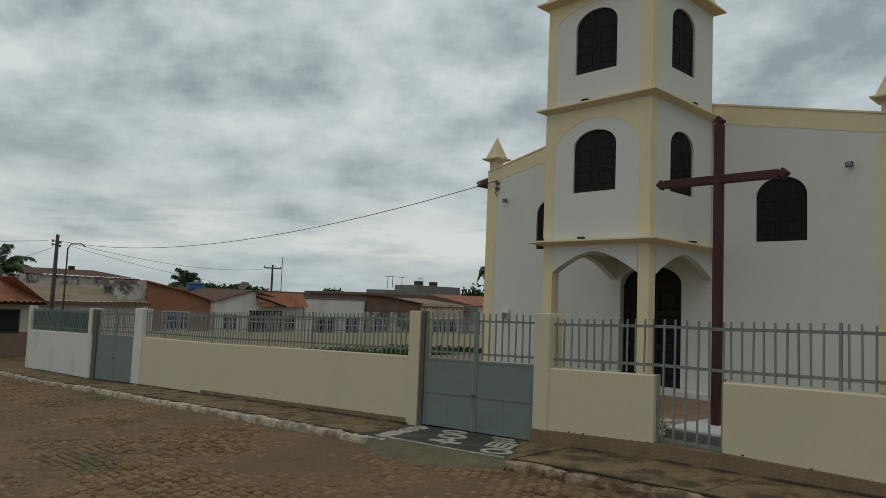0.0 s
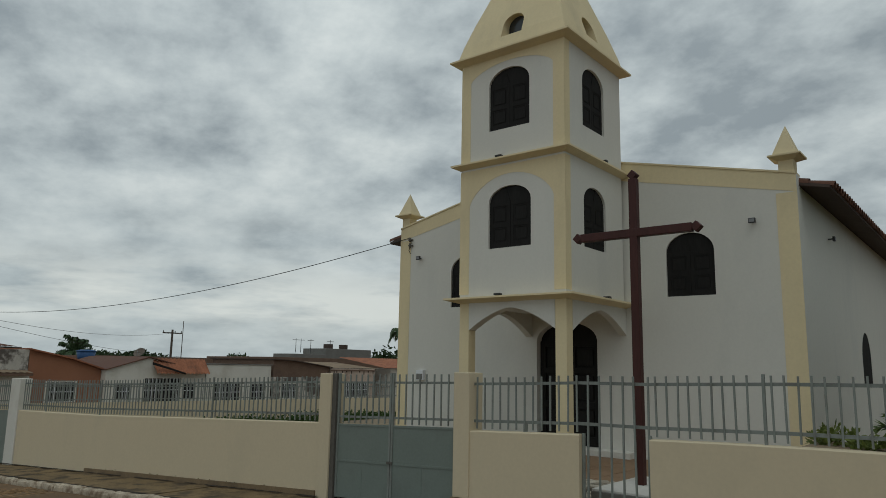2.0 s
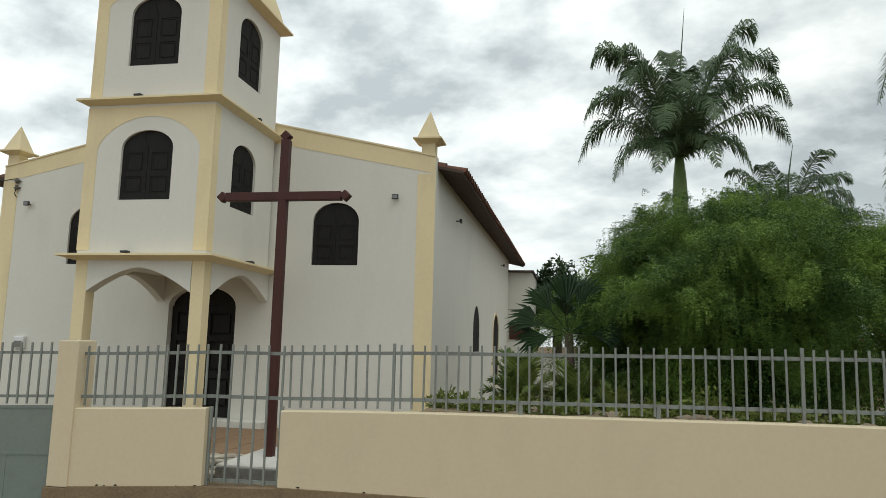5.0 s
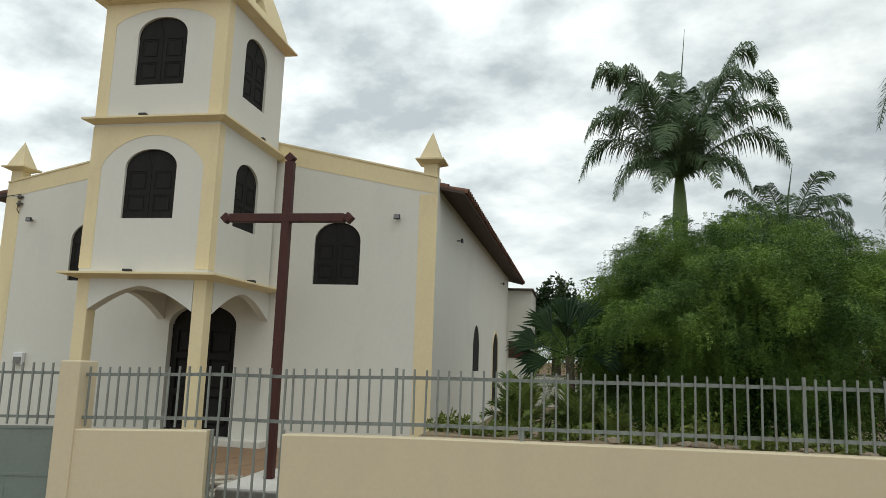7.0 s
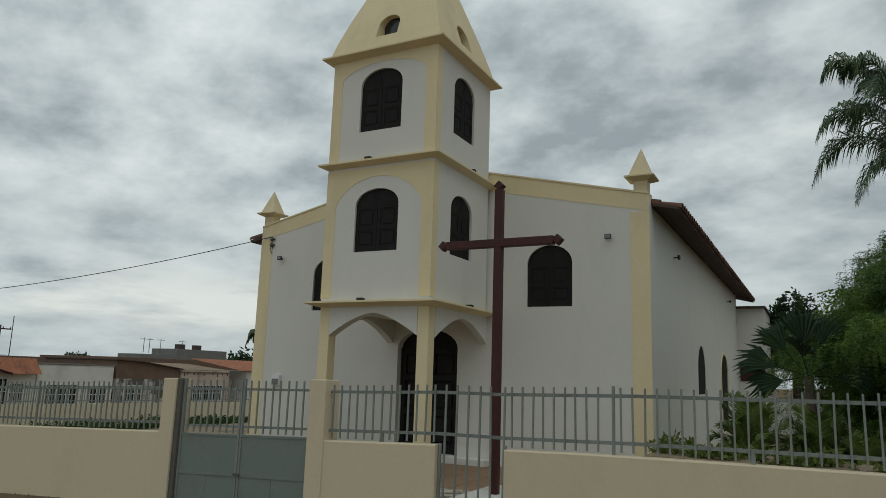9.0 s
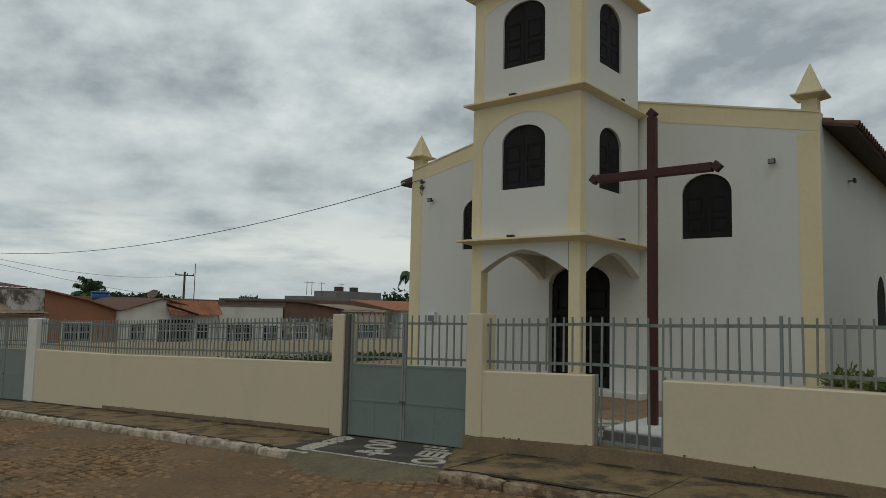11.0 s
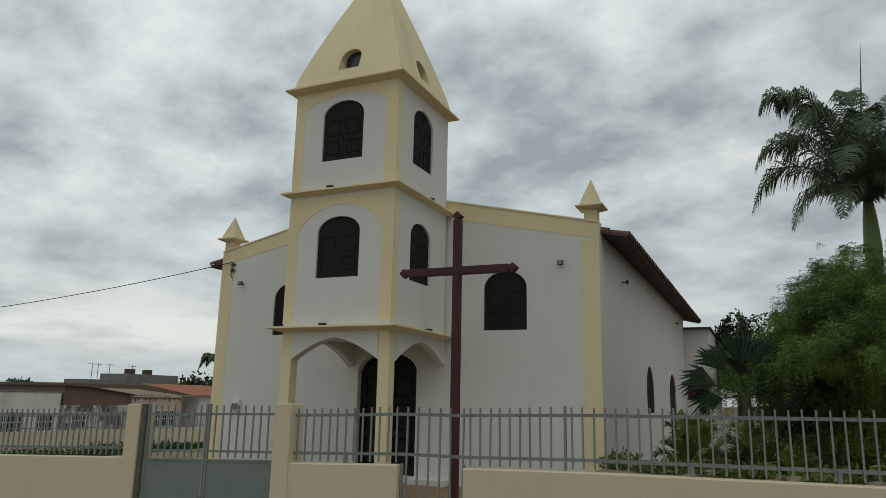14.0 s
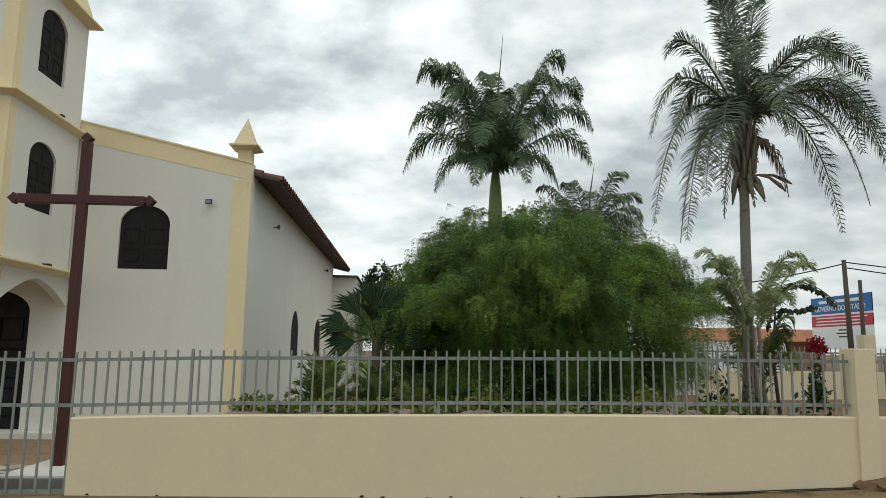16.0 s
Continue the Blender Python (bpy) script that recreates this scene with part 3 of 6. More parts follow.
part("ramp", bm, M_APRON, gateway, "grey cement ramp from road to gate")

# ---- boundary wall, plinths, pillars ----


def wall_run(name, x0, x1, label, mat, plinth, n=10, y0=FY, y1=FY + 0.15):
    """A stretch of the low wall that follows the slope, with a bare foot where it has one."""
    w = thing(name, label, "wall", kind="structure")
    v, f = [], []
    for i in range(n + 1):
        x = x0 + (x1 - x0) * i / n
        zt, zb = wall_z(x), ground_z(x) + (plinth(x) - 0.02 if callable(plinth) else plinth)
        v += [(x, y0, zb), (x, y0, zt - 0.012), (x, y0 + 0.012, zt), (x, y1 - 0.012, zt), (x, y1, zt - 0.012), (x, y1, zb)]
    for i in range(n):
        for k in range(6):
            a, b = 6 * i + k, 6 * i + (k + 1) % 6
            f.append((a, b, b + 6, a + 6))
    f += [tuple(range(6)), tuple(6 * n + k for k in range(5, -1, -1))]
    raw("panel", v, f, mat, w)
    if plinth:
        v, f = strip(x0, x1, lambda x: y0 - 0.035, lambda x: y1 + 0.02, plinth, 0.3, n)
        raw("foot", v, f, M_PLINTH, w, "bare brown cement foot of the wall")
    return w


def flakes(w, x0, x1, foot, count):
    """Chips where the paint has come away just above the foot."""
    for _ in range(count):
        x = random.uniform(x0, x1)
        s = random.uniform(0.005, 0.014)
        bm = bmesh.new()
        z = ground_z(x) + (foot(x) if callable(foot) else foot) + random.uniform(0, 0.015)
        n = 7
        ring = [bm.verts.new((x + 2.0 * s * math.cos(2 * math.pi * k / n) * random.uniform(0.6, 1.2), FY - 0.003, z + s * math.sin(2 * math.pi * k / n) * random.uniform(0.5, 1.2))) for k in range(n)]
        bm.faces.new(ring)
        bmesh.ops.solidify(bm, geom=bm.faces[:], thickness=0.002)
        part("paint_chip", bm, M_PLINTH, w)


w1 = wall_run("wall_street_1", -30.3, -23.25, "low whitewashed wall at the street corner", M_PALEWALL, 0.0)
w2 = wall_run("wall_street_2", -19.3, -15.6, "low cream painted boundary wall", M_CREAM, 0.0)
w3 = wall_run("wall_street_3", -15.6, -8.47, "low cream painted boundary wall on a cement foot", M_CREAM, 0.09)
w4 = wall_run("wall_street_4", -5.70, -4.20, "low cream wall between gate and railing gate", M_CREAM, 0.185, 4)
w5 = wall_run("wall_street_5", -3.39, 4.60, "long low cream wall before the garden", M_CREAM, lambda x: max(0.0, 0.19 - 0.035 * (x + 3.39)))
w5b = wall_run("wall_street_6", 4.82, 9.5, "low cream wall beyond the square pillar", M_CREAM, 0.0)
flakes(w3, -15.5, -8.6, 0.09, 14)
flakes(w4, -5.6, -4.25, 0.185, 5)
flakes(w5, -3.3, 1.5, lambda x: max(0.0, 0.19 - 0.035 * (x + 3.39)), 9)


def pillar(x0, x1, y0, y1, top, label, mat=M_CREAM, foot=0.0):
    m = (x0 + x1) / 2
    p = thing("gate_pillar", label, "pillar", kind="structure")
    part("shaft", bevelled(x0, x1, y0, y1, ground_z(m) - 0.1 + foot, top, 0.012), mat, p)
    return p


pillar(-23.6, -23.32, FY - 0.03, FY + 0.30, 0.97, "square white gate pillar with a grimy edge", M_PALEWALL)
pillar(-19.85, -19.3, FY - 0.03, FY + 0.25, 1.10, "square white gate pillar", M_PALEWALL)
pillar(-8.47, -8.225, FY - 0.02, FY + 0.25, 1.445, "square cream gate pillar")
pillar(-5.945, -5.70, FY - 0.02, FY + 0.27, 1.505, "square cream gate pillar beside the double gate", foot=0.28)
part("pillar_foot", bevelled(-5.97, -5.70, FY - 0.038, FY + 0.27, -0.32, -0.012, 0.01), M_PLINTH, bpy.data.objects["gate_pillar.003"])
pillar(4.60, 4.83, FY - 0.03, FY + 0.24, 1.665, "square cream fence pillar")
pillar(-30.45, -30.2, FY - 0.02, FY + 0.22, 0.84, "square white corner pillar", M_PALEWALL)

# ---- railings: one master bar shared by all ----
bar_master = part("bar", bevelled(-0.0092, 0.0092, -0.0092, 0.0092, 0.0, 1.0, 0.002), M_BAR)
bar_mesh = bar_master.data
bpy.data.objects.remove(bar_master)


def bar(parent, x, y, z0, z1, thick=1.0, mat=None, name="bar"):
    o = new(name, bar_mesh)
    o.parent = parent
    o.location = (x, y, z0)
    o.scale = (thick, thick, z1 - z0)
    o.rotation_euler = (random.uniform(-0.012, 0.012), random.uniform(-0.010, 0.010), 0)
    return o


def rail(parent, x0, x1, y, high, mat=M_BAR, thick=0.017, n=6, base=wall_z, name="rail"):
    v, f = [], []
    for i in range(n + 1):
        x = x0 + (x1 - x0) * i / n
        z = base(x) + high(x)
        v += [(x, y - 0.009, z - thick), (x, y + 0.009, z - thick), (x, y + 0.009, z + thick), (x, y - 0.009, z + thick)]
    for i in range(n):
        for k in range(4):
            a, b = 4 * i + k, 4 * i + (k + 1) % 4
            f.append((a, b, b + 4, a + 4))
    f += [(0, 1, 2, 3), (4 * n + 3, 4 * n + 2, 4 * n + 1, 4 * n)]
    return raw(name, v, f, mat, parent)


def railing(x0, x1, posts, stubs, label, step=0.114, y=FY + 0.075):
    r = thing("railing", label, "railing", at=(0, 0, 0), group="railings on the boundary wall")
    hi = lambda x: line(x, BARHIGH)
    rail(r, x0, x1, y + 0.02, lambda x: 0.875 * hi(x))
    rail(r, x0, x1, y + 0.02, lambda x: 0.175 * hi(x))
    n = max(1, round((x1 - x0) / step))
    for i in range(n):
        x = x0 + (x1 - x0) * (i + 0.5) / n
        if min([abs(x - p) for p in posts] + [9]) < 0.05:
            continue
        bar(r, x, y, wall_z(x) + 0.022, wall_z(x) + hi(x) + random.uniform(-0.006, 0.006))
    for p in posts:
        bar(r, p, y + 0.012, wall_z(p) - 0.01, wall_z(p) + hi(p) + 0.012, 1.55, name="post")
    for p in stubs:
        bar(r, p, y + 0.022, wall_z(p) - 0.01, wall_z(p) + 0.17 * hi(p), 2.2, name="stub")
    return r


railing(-3.39, 4.60, (-2.27, 1.48), (-1.02, 0.24, 2.72, 3.95), "grey painted steel railing on the cream garden wall")
railing(-5.70, -4.20, (), (-4.95,), "short grey steel railing between pillar and gate")
railing(-19.3, -8.47, (-18.0, -15.4, -12.9, -11.35), (), "long grey steel railing on the cream wall", 0.118)
railing(4.83, 9.5, (7,), (6,), "grey steel railing beyond the pillar")
# corner stretch, backed by green mesh
rc = railing(-30.2, -23.5, (-27,), (), "grey railing backed with dull green mesh", 0.16)
v, f = [], []
for i in range(7):
    x = -30.2 + 6.7 * i / 6
    for dy in (0.10, 0.104):
        v += [(x, FY + dy, wall_z(x) + 0.03), (x, FY + dy, wall_z(x) + 0.92 * line(x, BARHIGH))]
for i in range(6):
    a = 4 * i
    f += [(a, a + 4, a + 5, a + 1), (a + 2, a + 3, a + 7, a + 6)]
raw("mesh_sheet", v, f, M_GREENFENCE, rc, "dull green mesh sheet")

# railing gate for people
pg = thing("railing_gate", "narrow grey steel railing gate, closed", "gate")
for i in range(6):
    x = -4.13 + 0.70 * i / 5
    bar(pg, x, FY + 0.075, 0.115, 1.505, 1.1)
rail(pg, -4.2, -3.39, FY + 0.095, lambda x: 0.56)
rail(pg, -4.2, -3.39, FY + 0.095, lambda x: 0.112)
rail(pg, -4.17, -3.39, FY + 0.095, lambda x: -0.72, name="rail")
bar(pg, -4.185, FY + 0.075, 0.09, 0.87, 1.6, name="post")
bar(pg, -3.405, FY + 0.075, 0.09, 0.90, 1.4, name="post")
# threshold below it
th = thing("threshold", "bare cement threshold under the railing gate", "threshold", kind="structure")
v, f = strip(-4.2, -3.39, lambda x: FY - 0.035, lambda x: FY + 0.2, 0.178, 0.3, 2)
raw("sill", v, f, M_PLINTH, th)


def double_gate(x0, x1, bottoms, panel_top, label, tops, y=FY + 0.06):
    """Two sheet-metal leaves with bars above, hung between pillars."""
    g = thing("double_gate", label, "gate")
    mid = (x0 + x1) / 2
    for k, (a, b) in enumerate(((x0 + 0.06, mid - 0.008), (mid + 0.008, x1 - 0.015))):
        zb = lambda x: bottoms[0] + (bottoms[1] - bottoms[0]) * (x - x0) / (x1 - x0)
        zt = lambda x: panel_top[0] + (panel_top[1] - panel_top[0]) * (x - x0) / (x1 - x0)
        tp = lambda x: tops[0] + (tops[1] - tops[0]) * (x - x0) / (x1 - x0)
        leaf = thing("leaf", "", "")
        leaf.parent = g
        cols = [a, (a + b) / 2, b]
        for c0, c1 in zip(cols, cols[1:]):
            for r in range(2):
                f0, f1 = (0.0, 0.49) if r == 0 else (0.5, 1.0)
                pz = lambda x, q: zb(x) + (zt(x) - zb(x)) * q
                if r == 1 and c0 != a:
                    continue
                cc1 = b if r == 1 else c1
                v = [(c0 + 0.002, y, pz(c0, f0)), (cc1 - 0.002, y, pz(cc1, f0)), (cc1 - 0.002, y, pz(cc1, f1)), (c0 + 0.002, y, pz(c0, f1))]
                v += [(p[0], y + 0.012, p[2]) for p in v]
                raw("sheet", v, [(0, 1, 2, 3), (7, 6, 5, 4), (0, 4, 5, 1), (1, 5, 6, 2), (2, 6, 7, 3), (3, 7, 4, 0)], M_GATE, leaf)
        # frame members
        for xx in (a + 0.014, b - 0.014):
            part("stile", bevelled(xx - 0.017, xx + 0.017, y - 0.012, y + 0.02, zb(xx), tp(xx) + 0.02, 0.003), M_BAR, leaf)
        for q, zz in (("rail", 0.505), ("rail", 1.0), ("rail", 0.02)):
            za, zc = (zb(a) + (zt(a) - zb(a)) * zz), (zb(b) + (zt(b) - zb(b)) * zz)
            v = [(a, y - 0.008, za - 0.014), (b, y - 0.008, zc - 0.014), (b, y - 0.008, zc + 0.014), (a, y - 0.008, za + 0.014)]
            v += [(p[0], y + 0.016, p[2]) for p in v]
            raw(q, v, [(0, 1, 2, 3), (7, 6, 5, 4), (0, 4, 5, 1), (1, 5, 6, 2), (2, 6, 7, 3), (3, 7, 4, 0)], M_GATE, leaf)
        for q in (0.16, 0.84):
            za, zc = zt(a) + (tp(a) - zt(a)) * q, zt(b) + (tp(b) - zt(b)) * q
            v = [(a, y + 0.008, za - 0.015), (b, y + 0.008, zc - 0.015), (b, y + 0.008, zc + 0.015), (a, y + 0.008, za + 0.015)]
            v += [(p[0], y + 0.024, p[2]) for p in v]
            raw("rail", v, [(0, 1, 2, 3), (7, 6, 5, 4), (0, 4, 5, 1), (1, 5, 6, 2), (2, 6, 7, 3), (3, 7, 4, 0)], M_BAR, leaf)
        n = max(3, round((b - a) / 0.12))
        for i in range(1, n):
            x = a + (b - a) * i / n
            bar(leaf, x, y, zt(x) + 0.03, tp(x))
    part("latch", bevelled(mid - 0.05, mid + 0.05, y - 0.03, y - 0.008, bottoms[0] * 0.45 + panel_top[0] * 0.55, bottoms[0] * 0.45 + panel_top[0] * 0.55 + 0.03, 0.004), M_POST, g)
    part("hanging_post", bevelled(x0 - (0.22 if x0 < -20 else 0.03), x0 + (0.16 if x0 < -20 else 0.055), y - 0.05, y + 0.06, min(bottoms) - 0.1, tops[0] + 0.02, 0.006), M_POST, g, "grimy dark steel hanging post")
    return g


double_gate(-8.20, -5.95, (-0.29, -0.19), (0.715, 0.80), "grey-blue sheet steel double gate with bars above, closed", (1.43, 1.48))
double_gate(-23.1, -19.85, (-1.16, -0.95), (0.19, 0.30), "grey-blue sheet steel double gate at the far end, closed", (0.93, 1.05))

heap = thing("soil_heap", "low heap of dark mossy soil against the wall foot", "soil")
bm = bmesh.new()
bmesh.ops.create_icosphere(bm, subdivisions=3, radius=1.0)
for vv in bm.verts:
    k = 1 + 0.35 * noise.noise(vv.co * 2.2)
    vv.co = Vector((5.15 + vv.co.x * 0.62 * k, FY - 0.06 + vv.co.y * 0.20 * k, 0.24 + vv.co.z * 0.15 * k))
part("mound", bm, M_DIRT, heap)

# ---- church ----
TX0, TX1, TY0, TY1 = -7.84, -5.74, 10.0, 12.1
TXC, TYC = (TX0 + TX1) / 2, (TY0 + TY1) / 2
WX0, WX1, WY0, WY1 = -11.24, -2.83, 12.17, 25.6
GX = (WX0 + WX1) / 2
SLOPE = 0.225
ZE = 4.70
church = thing("church", "small white church with yellow trim, square bell tower and porch", "church", at=(0, 0, 0))


def gable(x):
    return ZE + SLOPE * (WX1 - abs(x - GX) - GX)


# front wall with gable, openings cut through
front = part("front_wall", prism([(WX0, -0.3), (WX1, -0.3), (WX1, ZE), (GX, gable(GX)), (WX0, ZE)], "y", WY0, WY0 + 0.25), M_WHITE, church)
WIN_R, WIN_L, DOOR = (-4.98, -4.15, 2.84, 3.60, 3.93), (-9.75, -8.92, 2.84, 3.60, 3.93), (-7.60, -6.32, 0.19, 2.10, 2.45)
carve(front, [prism(arch(*w), "y", WY0 - 0.2, WY0 + 0.6) for w in (WIN_R, WIN_L, DOOR)])
# side walls, rear and roof
side = part("side_wall", prism([(WY0 + 0.252, -0.3), (WY1, -0.3), (WY1, ZE - 0.17), (WY0 + 0.252, ZE - 0.17)], "x", WX1 - 0.22, WX1), M_WHITE, church)
SIDE_WINS = [(17.05, 18.15), (21.1, 22.55)]
SW = [arch(a, b, (1.37, 0.35)[i], 1.95, 2.46 if i == 0 else 2.42, power=1.6) for i, (a, b) in enumerate(SIDE_WINS)]
carve(side, [prism(o, "x", WX1 - 0.5, WX1 + 0.2) for o in SW])
part("side_wall", bevelled(WX0, WX0 + 0.22, WY0 + 0.252, WY1, -0.9, ZE - 0.17, 0), M_WHITE, church)
part("rear_wall", prism([(WX0, -0.9), (WX1, -0.9), (WX1, ZE), (GX, gable(GX)), (WX0, ZE)], "y", WY1, WY1 + 0.22), M_WHITE, church)
part("nave_floor", bevelled(WX0 + 0.22, WX1 - 0.22, WY0 + 0.25, WY1, 0.1, 0.17, 0), M_FLOOR, church)
# roof slabs with eaves past the side walls
for s, e0 in ((1, -2.39), (-1, WX0 - 0.5)):
    za = gable(GX) - 0.16
    ze = za - SLOPE * abs(e0 - GX)
    roof = part("roof", prism([(GX, za), (e0, ze), (e0, ze + 0.05), (GX, za + 0.05)], "y", WY0 + 0.16, 27.2), M_SOFFIT, church)


def half_tile(length=0.42, r=0.095, n=6):
    v, f = [], []
    for k, (s, rr) in enumerate(((0, r), (1, r * 0.86))):
        for q, th in enumerate((0, -0.014)):
            for i in range(n + 1):
                a = math.pi * i / n
                v.append((s * length, (rr + th) * math.cos(a), (rr + th) * math.sin(a)))
    m = n + 1
    for i in range(n):
        f += [(i, i + 1, 2 * m + i + 1, 2 * m + i), (m + i, 3 * m + i, 3 * m + i + 1, m + i + 1), (i, m + i, m + i + 1, i + 1)]
    return v, f


tv, tf = half_tile()
t0 = raw("tile", tv, tf, M_TILEPIECE, church)
t_mesh = t0.data
bpy.data.objects.remove(t0)
ang = math.atan(SLOPE)
y = WY0 + 0.25
za = gable(GX) - 0.11
while y < 27.1:
    for row in range(2):
        o = new("tile", t_mesh)
        o.parent = church
        x = -2.34 - 0.36 * row
        o.location = (x, y + random.uniform(-0.008, 0.008), za - SLOPE * abs(x - GX) - 0.015 + 0.01 * row)
        o.matrix_basis = Matrix.Translation(o.location) @ Matrix.Rotation(math.pi, 4, "Z") @ Matrix.Rotation(-ang + random.uniform(-0.03, 0.03), 4, "Y")
    y += 0.205
v, f = [], []
ny = int((27.1 - WY0 - 0.3) / 0.0342)
for i in range(ny + 1):
    yy = WY0 + 0.28 + 0.0342 * i
    dz = 0.05 + 0.035 * math.cos(2 * math.pi * i / 6)
    for x in (-2.9, GX):
        v.append((x, yy, za - SLOPE * abs(x - GX) + dz - 0.03))
for i in range(ny):
    f.append((2 * i, 2 * i + 1, 2 * i + 3, 2 * i + 2))
raw("roof_tiling", v, f, M_TILE, church)
# left eave tiles, short run seen past the corner
y = WY0 + 0.25
while y < 14:
    o = new("tile", t_mesh)
    o.parent = church
    x = WX0 - 0.52
    o.matrix_basis = Matrix.Translation((x, y, za - SLOPE * abs(x - GX) + 0.012)) @ Matrix.Rotation(-ang, 4, "Y")
    y += 0.205
# painted yellow trim, a few millimetres proud of the white
YF = WY0 - 0.005
band = [(WX0, ZE), (GX, gable(GX)), (WX1, ZE), (WX1, ZE - 0.29), (GX, gable(GX) - 0.36), (WX0, ZE - 0.29)]
part("gable_band", prism(band, "y", YF, WY0), M_YELLOW, church, "yellow painted band below the gable edge")
cap = [(WX0, ZE), (GX, gable(GX)), (WX1, ZE), (WX1, ZE + 0.03), (GX, gable(GX) + 0.03), (WX0, ZE + 0.03)]
part("coping", prism(cap, "y", WY0 - 0.02, WY0 + 0.27), M_YELLOW, church)
part("corner_strip", bevelled(WX1 - 0.31, WX1 + 0.004, YF - 0.001, WY0, -0.3, ZE - 0.29, 0), M_YELLOW, church)
part("corner_strip", bevelled(WX0 - 0.004, WX0 + 0.31, YF - 0.001, WY0, -0.9, ZE - 0.29, 0), M_YELLOW, church)


def pinnacle(x):
    p = thing("pinnacle", "", "")
    p.parent = church
    y = WY0 + 0.12
    part("neck", bevelled(x - 0.115, x + 0.115, y - 0.115, y + 0.115, ZE - 0.1, 4.97, 0.008), M_YELLOW, p)
    bm = bmesh.new()
    r0 = [bm.verts.new((x + a * 0.115, y + b * 0.115, 4.94)) for a, b in ((-1, -1), (1, -1), (1, 1), (-1, 1))]
    r1 = [bm.verts.new((x + a * 0.245, y + b * 0.245, 5.00)) for a, b in ((-1, -1), (1, -1), (1, 1), (-1, 1))]
    r2 = [bm.verts.new((x + a * 0.245, y + b * 0.245, 5.025)) for a, b in ((-1, -1), (1, -1), (1, 1), (-1, 1))]
    bm.faces.new(r0[::-1])
    bm.faces.new(r2)
    for q, s in ((r0, r1), (r1, r2)):
        for i in range(4):
            bm.faces.new((q[i], q[(i + 1) % 4], s[(i + 1) % 4], s[i]))
    part("cap", bm, M_YELLOW, p)
    bm = bmesh.new()
    r = [bm.verts.new((x + a * 0.19, y + b * 0.19, 5.02)) for a, b in ((-1, -1), (1, -1), (1, 1), (-1, 1))]
    t = bm.verts.new((x, y, 5.55))
    bm.faces.new(r[::-1])
    for i in range(4):
        bm.faces.new((r[i], r[(i + 1) % 4], t))
    part("spike", bm, M_YELLOW, p)


pinnacle(-2.97)
pinnacle(-11.10)


def shutter_pair(axis, u0, u1, z0, spring, apex, d, out, name="shutter"):
    """Two panelled wooden shutters set back in an arched opening. d: the plane of the wall, out: the way to the outside (-1 or 1)."""
    w = thing("window", "", "")
    w.parent = church
    c = (u0 + u1) / 2
    back, face = d - out * 0.045, d - out * 0.037
    full = arch(u0 - 0.01, u1 + 0.01, z0 - 0.01, spring, apex + 0.01)
    part("backing", prism(full, axis, back - out * 0.03, back), M_WOOD, w)
    put = (lambda u, z, q: (u, q, z)) if axis == "y" else (lambda u, z, q: (q, u, z))
    for s in (-1, 1):
        lo, hi = (u0 + 0.008, c - 0.004) if s < 0 else (c + 0.004, u1 - 0.008)
        leaf = thing("shutter", "", "")
        leaf.parent = w
        wd = hi - lo
        # frame bars and raised panels
        for a0, a1, b0, b1 in ((lo, lo + 0.06, z0 + 0.006, spring), (hi - 0.06, hi, z0 + 0.006, spring), (lo + 0.06, hi - 0.06, z0 + 0.006, z0 + 0.10),
                               (lo + 0.06, hi - 0.06, z0 + (spring - z0) * 0.46, z0 + (spring - z0) * 0.46 + 0.07), (lo + 0.06, hi - 0.06, spring - 0.06, spring)):
            bm = bmesh.new()
            if axis == "y":
                box(bm, a0, a1, min(back, face), max(back, face), b0, b1)
            else:
                box(bm, min(back, face), max(back, face), a0, a1, b0, b1)
            part("rail", bm, M_WOOD, leaf)
        for b0, b1 in ((z0 + 0.13, z0 + (spring - z0) * 0.46 - 0.03), (z0 + (spring - z0) * 0.46 + 0.10, spring - 0.09)):
            q = face - out * 0.004
            bm = bmesh.new()
            if axis == "y":
                box(bm, lo + 0.09, hi - 0.09, min(back, q), max(back, q), b0, b1)
            else:
                box(bm, min(back, q), max(back, q), lo + 0.09, hi - 0.09, b0, b1)
            bmesh.ops.bevel(bm, geom=list(bm.edges), offset=0.008, segments=1, affect="EDGES")
            part("panel", bm, M_WOOD, leaf)
        # curved head piece
        head = [(u, z) for u, z in arch(u0 + 0.012, u1 - 0.012, spring, spring, apex - 0.012)[2:] if (u <= c - 0.004 if s < 0 else u >= c + 0.004)]
        head = [(lo, spring + 0.001), (hi, spring + 0.001)] + (sorted(head, key=lambda p: -p[0]))
        bm = prism(head, axis, back, face)
        bmesh.ops.remove_doubles(bm, verts=bm.verts, dist=0.002)
        part("head", bm, M_WOOD, leaf)
    return w


shutter_pair("y", *WIN_R, WY0, -1)
shutter_pair("y", *WIN_L, WY0, -1)
for (a, b), o in zip(SIDE_WINS, SW):
    w = thing("side_window", "", "")
    w.parent = church
    part("pane", prism(arch(a - 0.01, b + 0.01, min(p[1] for p in o) - 0.01, 1.95, max(p[1] for p in o) + 0.01, power=1.6), "x", WX1 - 0.03, WX1 - 0.006), M_WOOD, w)
    if a > 20:
        ring_o = arch(a - 0.07, b + 0.07, 0.30, 1.95, max(p[1] for p in o) + 0.07, power=1.6)
        fr = part("surround", prism(ring_o, "x", WX1, WX1 + 0.02), M_YELLOW, w)
        carve(fr, [prism(o, "x", WX1 - 0.1, WX1 + 0.1)])
